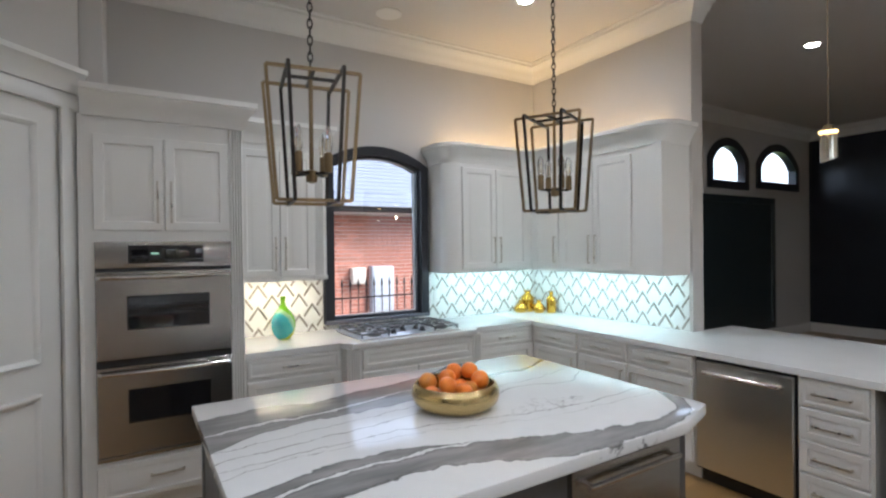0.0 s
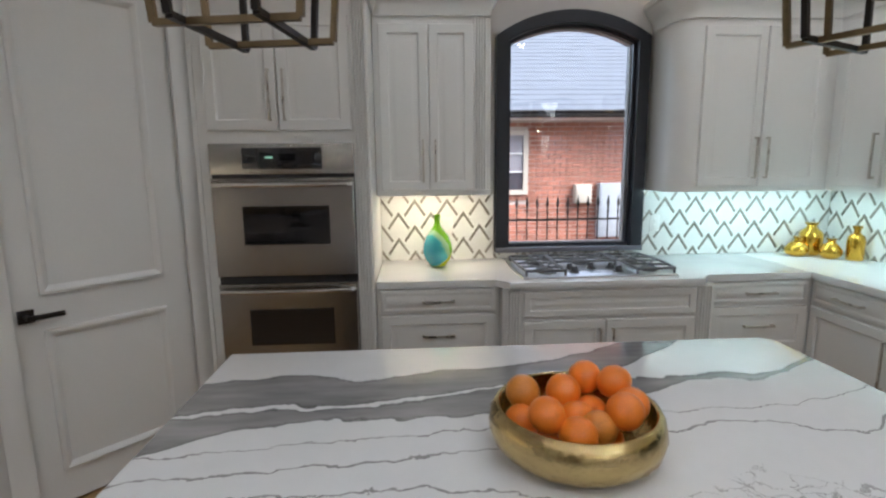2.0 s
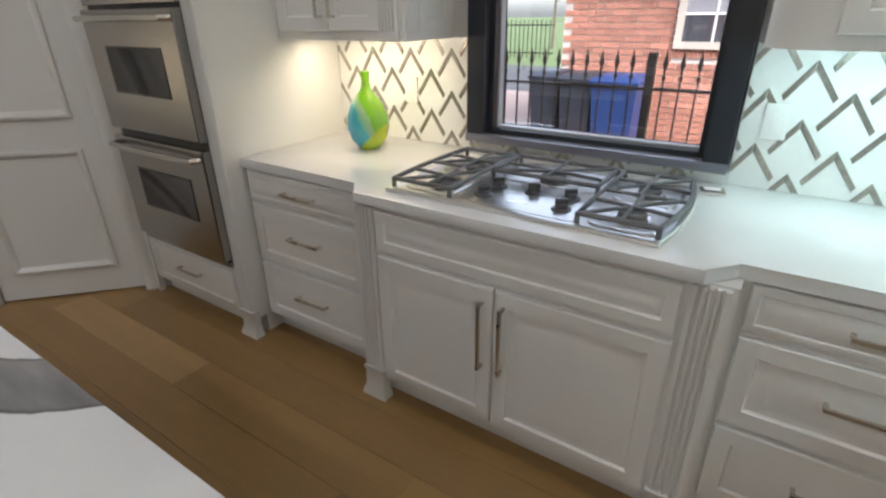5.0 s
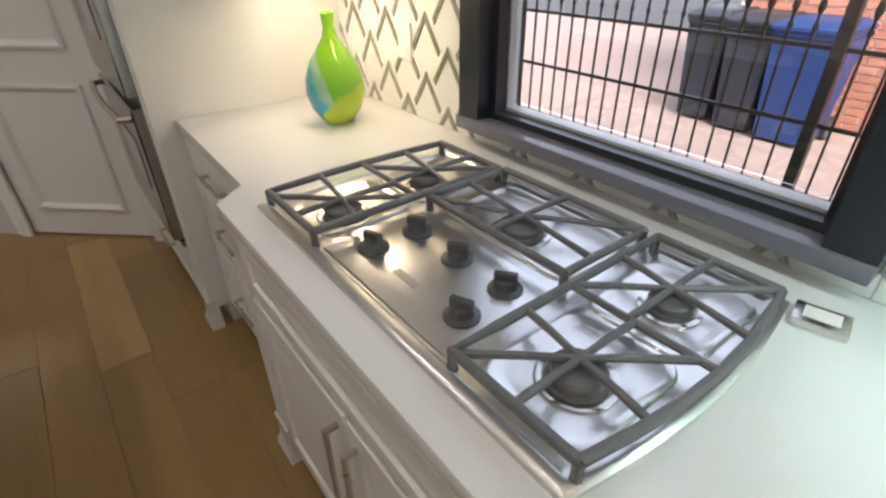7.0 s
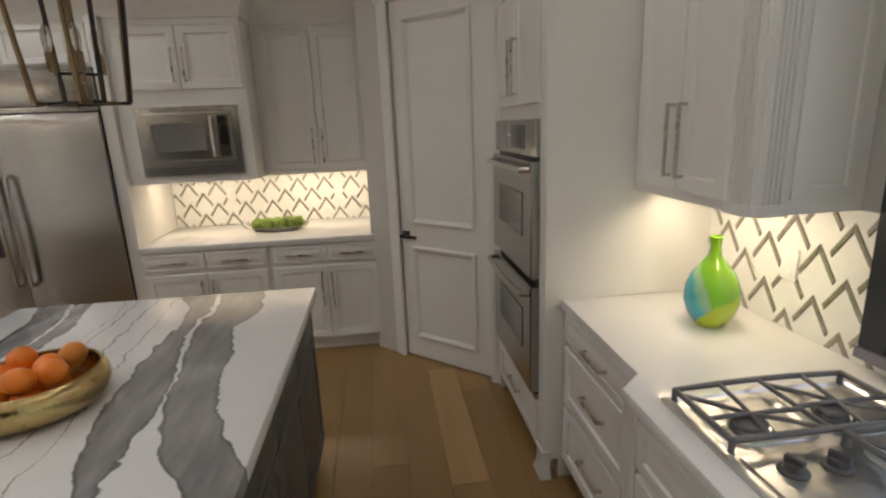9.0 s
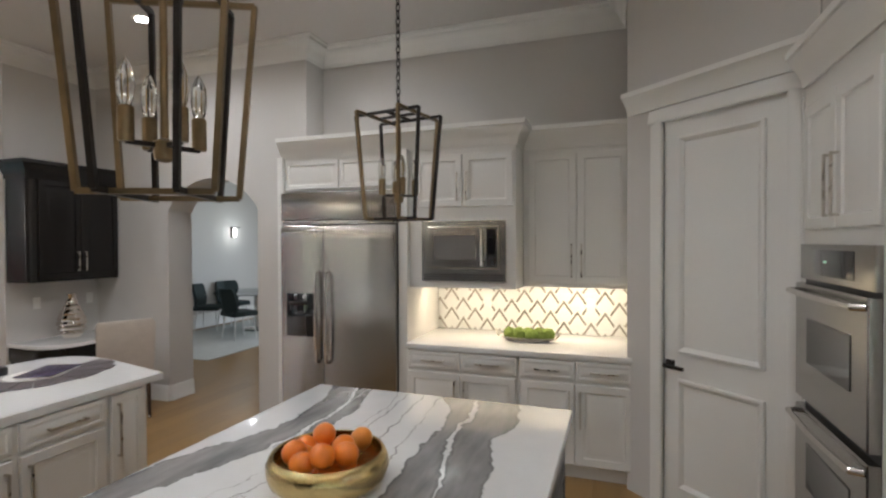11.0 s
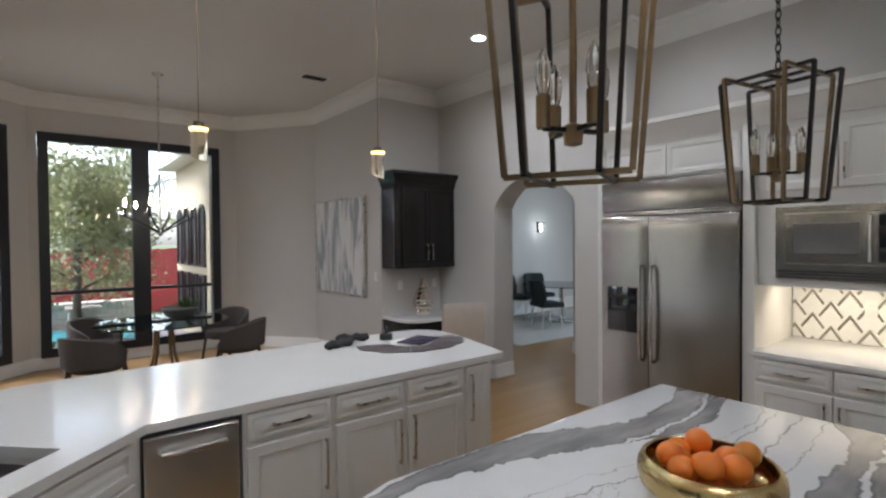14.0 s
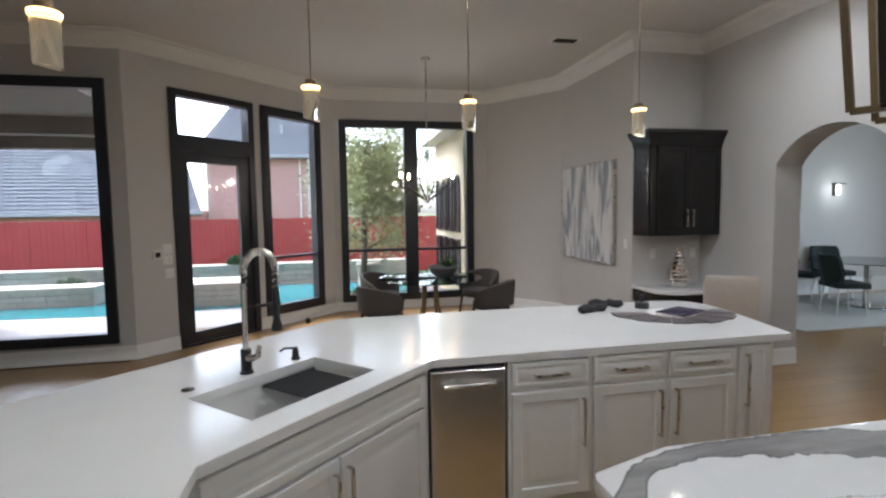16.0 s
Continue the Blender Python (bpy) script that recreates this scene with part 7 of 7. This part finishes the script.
structure("patio_roof", box(B(), 5.9, 12.5, -8.2, -4.0, 3.12, 3.3), M_SOFFIT, "dark boarded ceiling of the covered patio")
for y in (-8.0, -6.2):
    bm = B()
    box(bm, 5.9, 12.5, y - 0.12, y + 0.12, 2.86, 3.119)
    tagged(part("patio_beam", bm, M_SOFFIT, None), "dark timber beam of the covered patio", "beam", "patio beams")


def tree(name, x, y, h, spread, mat_, seed, label, leaves=5200, low=0.35, scatter=0.17):
    r = random.Random(seed)
    ob = thing(name, pose(x, y, G), label, "tree")
    bm = B()
    trunk_top = h * low
    tube(bm, [(0, 0, 0), (0.03, 0.02, trunk_top * 0.5), (0.0, 0.05, trunk_top), (0.05, 0.0, h * 0.75)], [0.09, 0.075, 0.06, 0.02], 10)
    tips = []
    for k in range(16):
        a, e = r.uniform(0, 6.28), r.uniform(0.15, 1.2)
        b = Vector((0, 0.03, trunk_top + r.uniform(-0.2, h * 0.3)))
        d = Vector((math.cos(a) * math.cos(e), math.sin(a) * math.cos(e), math.sin(e)))
        ln = spread * r.uniform(0.6, 1.0)
        tip = b + d * ln
        tip.z = min(tip.z, h)
        tube(bm, [b, b.lerp(tip, 0.5) + Vector((0, 0, 0.1)), tip], [0.03, 0.018, 0.006], 6)
        tips += [b.lerp(tip, f) for f in (0.45, 0.65, 0.85, 1.0)]
    part("trunk", bm, M_BARK, ob)
    vs, fs = [], []
    for k in range(leaves):
        c = r.choice(tips) + Vector((r.gauss(0, scatter), r.gauss(0, scatter), r.gauss(0, scatter * 0.9)))
        q = Euler((r.uniform(0, 6.28), r.uniform(0, 6.28), r.uniform(0, 6.28))).to_matrix()
        s = r.uniform(0.035, 0.065)
        i = len(vs)
        vs += [tuple(c + q @ Vector(p) * s) for p in ((0, -1, 0), (0.5, 0, 0.1), (0, 1, 0), (-0.5, 0, 0.1))]
        fs.append((i, i + 1, i + 2, i + 3))
    me = bpy.data.meshes.new("crown")
    me.from_pydata(vs, [], fs)
    me.materials.append(mat_)
    o = new("crown", me)
    o.parent = ob


tree("oak_tree", 2.35, -9.2, 4.4, 1.5, M_LEAF_LIGHT, 3, "young oak tree with sparse pale green leaves by the pool", 15000, 0.27, 0.25)
tree("oak_tree", 1.0, -15.5, 6.5, 2.6, M_LEAF_LIGHT, 5, "leafy tree behind the red fence", 5000)
for tx, ty, sd in ((-12, 27, 11), (-16.5, 29, 12), (-21, 28, 13), (-8.5, 30, 14)):
    tree("oak_tree", tx, ty, 6.5, 3.2, M_LEAF, sd, "dark leafy tree across the lane", 3500)
tree("oak_tree", -3.5, -16.5, 6.0, 2.6, M_LEAF, 6, "dark green tree behind the red fence", 5000)
for x, y, s, sd in ((3.3, -7.1, 0.35, 1), (2.7, -7.3, 0.4, 2), (9.2, -11.0, 0.45, 3), (7.9, -11.7, 0.3, 4), (5.6, -11.7, 0.25, 8), (8.2, 13.0, 1.0, 5), (9.2, 6.6, 1.6, 6), (11.0, 7.2, 1.8, 9)):
    sh = thing("shrub", pose(x, y, G if y > -11.5 else 0.32), "small leafy green shrub", "shrub", "garden shrubs")
    r = random.Random(sd)
    vs, fs = [], []
    for k in range(900):
        d = Vector((r.gauss(0, 1), r.gauss(0, 1), abs(r.gauss(0, 1)))).normalized() * s * r.uniform(0.55, 1.0)
        q = Euler((r.uniform(0, 6.28), r.uniform(0, 6.28), r.uniform(0, 6.28))).to_matrix()
        i = len(vs)
        vs += [tuple(d + q @ Vector(p) * 0.05 * (0.6 + s)) for p in ((0, -1, 0), (0.5, 0, 0.1), (0, 1, 0), (-0.5, 0, 0.1))]
        fs.append((i, i + 1, i + 2, i + 3))
    me = bpy.data.meshes.new("foliage")
    me.from_pydata(vs, [], fs)
    me.materials.append(M_LEAF)
    o = new("foliage", me)
    o.parent = sh

# ---- bricks of the neighbour's wall ----
bb = finish(box(B(), 0, 0.196, 0.0, 0.02, 0, 0.064, 0.003), "brick", M_BRICK, 0)
made_bricks, rest = 0, B()
for c in range(33):
    z = -0.2 + c * 0.075
    for k in range(56):
        x = 0.07 + k * 0.208 + (c % 2) * 0.104
        if x + 0.2 > 11.9 or z > 2.22:
            continue
        if z + 0.064 > 0.985 and z < 2.13 and x < 2.94 and x + 0.196 > 1.46:
            for a, b in ((x, min(x + 0.196, 1.455)), (max(x, 2.945), x + 0.196)):
                if b - a > 0.02:
                    box(rest, a, b, 0.0, 0.02, z, z + 0.064)
            continue
        if x < 3.9 and z > 0.25 and made_bricks < 330:
            o = new("brick", bb)
            o.parent = nh
            o.location = (x, 0.0 - rb.uniform(0, 0.004), z)
            made_bricks += 1
        else:
            box(rest, x, x + 0.196, 0.0, 0.02, z, z + 0.064)
tagged(part("brickwork", rest, M_BRICK, nh, smooth=0), kind="stuff")
sold = B()
for k in range(26):
    x = 1.34 + k * 0.068
    if x < 3.05:
        box(sold, x, x + 0.058, -0.012, 0.02, 0.98, 1.075)
tagged(part("sill_bricks", sold, M_BRICK, nh, smooth=0), kind="stuff")

# ---- oak planks ----
rp2 = random.Random(11)
floor_ob = bpy.data.objects["floor"]
far = B()
shared = {}
PW = 0.19
y, row, laid = -8.45, 0, 0
while y < 4.34:
    x = -8.1 - rp2.uniform(0, 1.4)
    while x < 10.7:
        ln = rp2.choice((1.2, 1.5, 1.8, 2.1))
        in_row = abs(y - 3.14) < 0.05
        if in_row and x < -0.451 < x + ln:
            ln = -0.45 - x
        elif in_row and abs(x + 0.45) < 1e-6:
            ln = 1.2
        x0, x1 = max(x, -8.1), min(x + ln, 10.72)
        # the bay and the living room end at slanted or nearer walls
        inside = not (y < -3.85 and x0 > 5.3) and not (y < -6.1 and x0 > -1.7) and y > -8.44
        if y < -3.85 and x1 > 5.3:
            x1 = min(x1, 5.3)
        if y + PW < -3.85 and inside:
            x1 = min(x1, 5.25 + (y + 3.8) * 1.0135 + 0.1)
        if inside and x1 - x0 > 0.05:
            if in_row and abs(x + 0.45) < 1e-6:
                tint = part("plank", box(B(), 0.0004, ln - 0.0004, 0.0004, PW - 0.0004, -0.0135, 0.0, 0.0012), M_OAK_PALE, floor_ob, "paler oak plank", 0)
                tint.location = (x0, y, 0)
                x += ln
                continue
            near = -1.4 < (x0 + x1) / 2 < 4.4 and -1.9 < y < 4.2
            if near and abs((x1 - x0) - ln) < 1e-6 and laid < 290:
                if ln not in shared:
                    shared[ln] = finish(box(B(), 0.0004, ln - 0.0004, 0.0004, PW - 0.0004, -0.0135, 0.0, 0.0012), "plank", M_OAK, 0)
                o = new("plank", shared[ln])
                o.parent = floor_ob
                o.location = (x0, y, 0)
                laid += 1
            else:
                box(far, x0 + 0.0004, x1 - 0.0004, y + 0.0004, y + PW - 0.0004, -0.0135, 0.0)
        x += ln
    y += PW
    row += 1
o = part("far_planks", far, M_OAK_FAR, floor_ob, smooth=0)
tagged(o, kind="stuff")
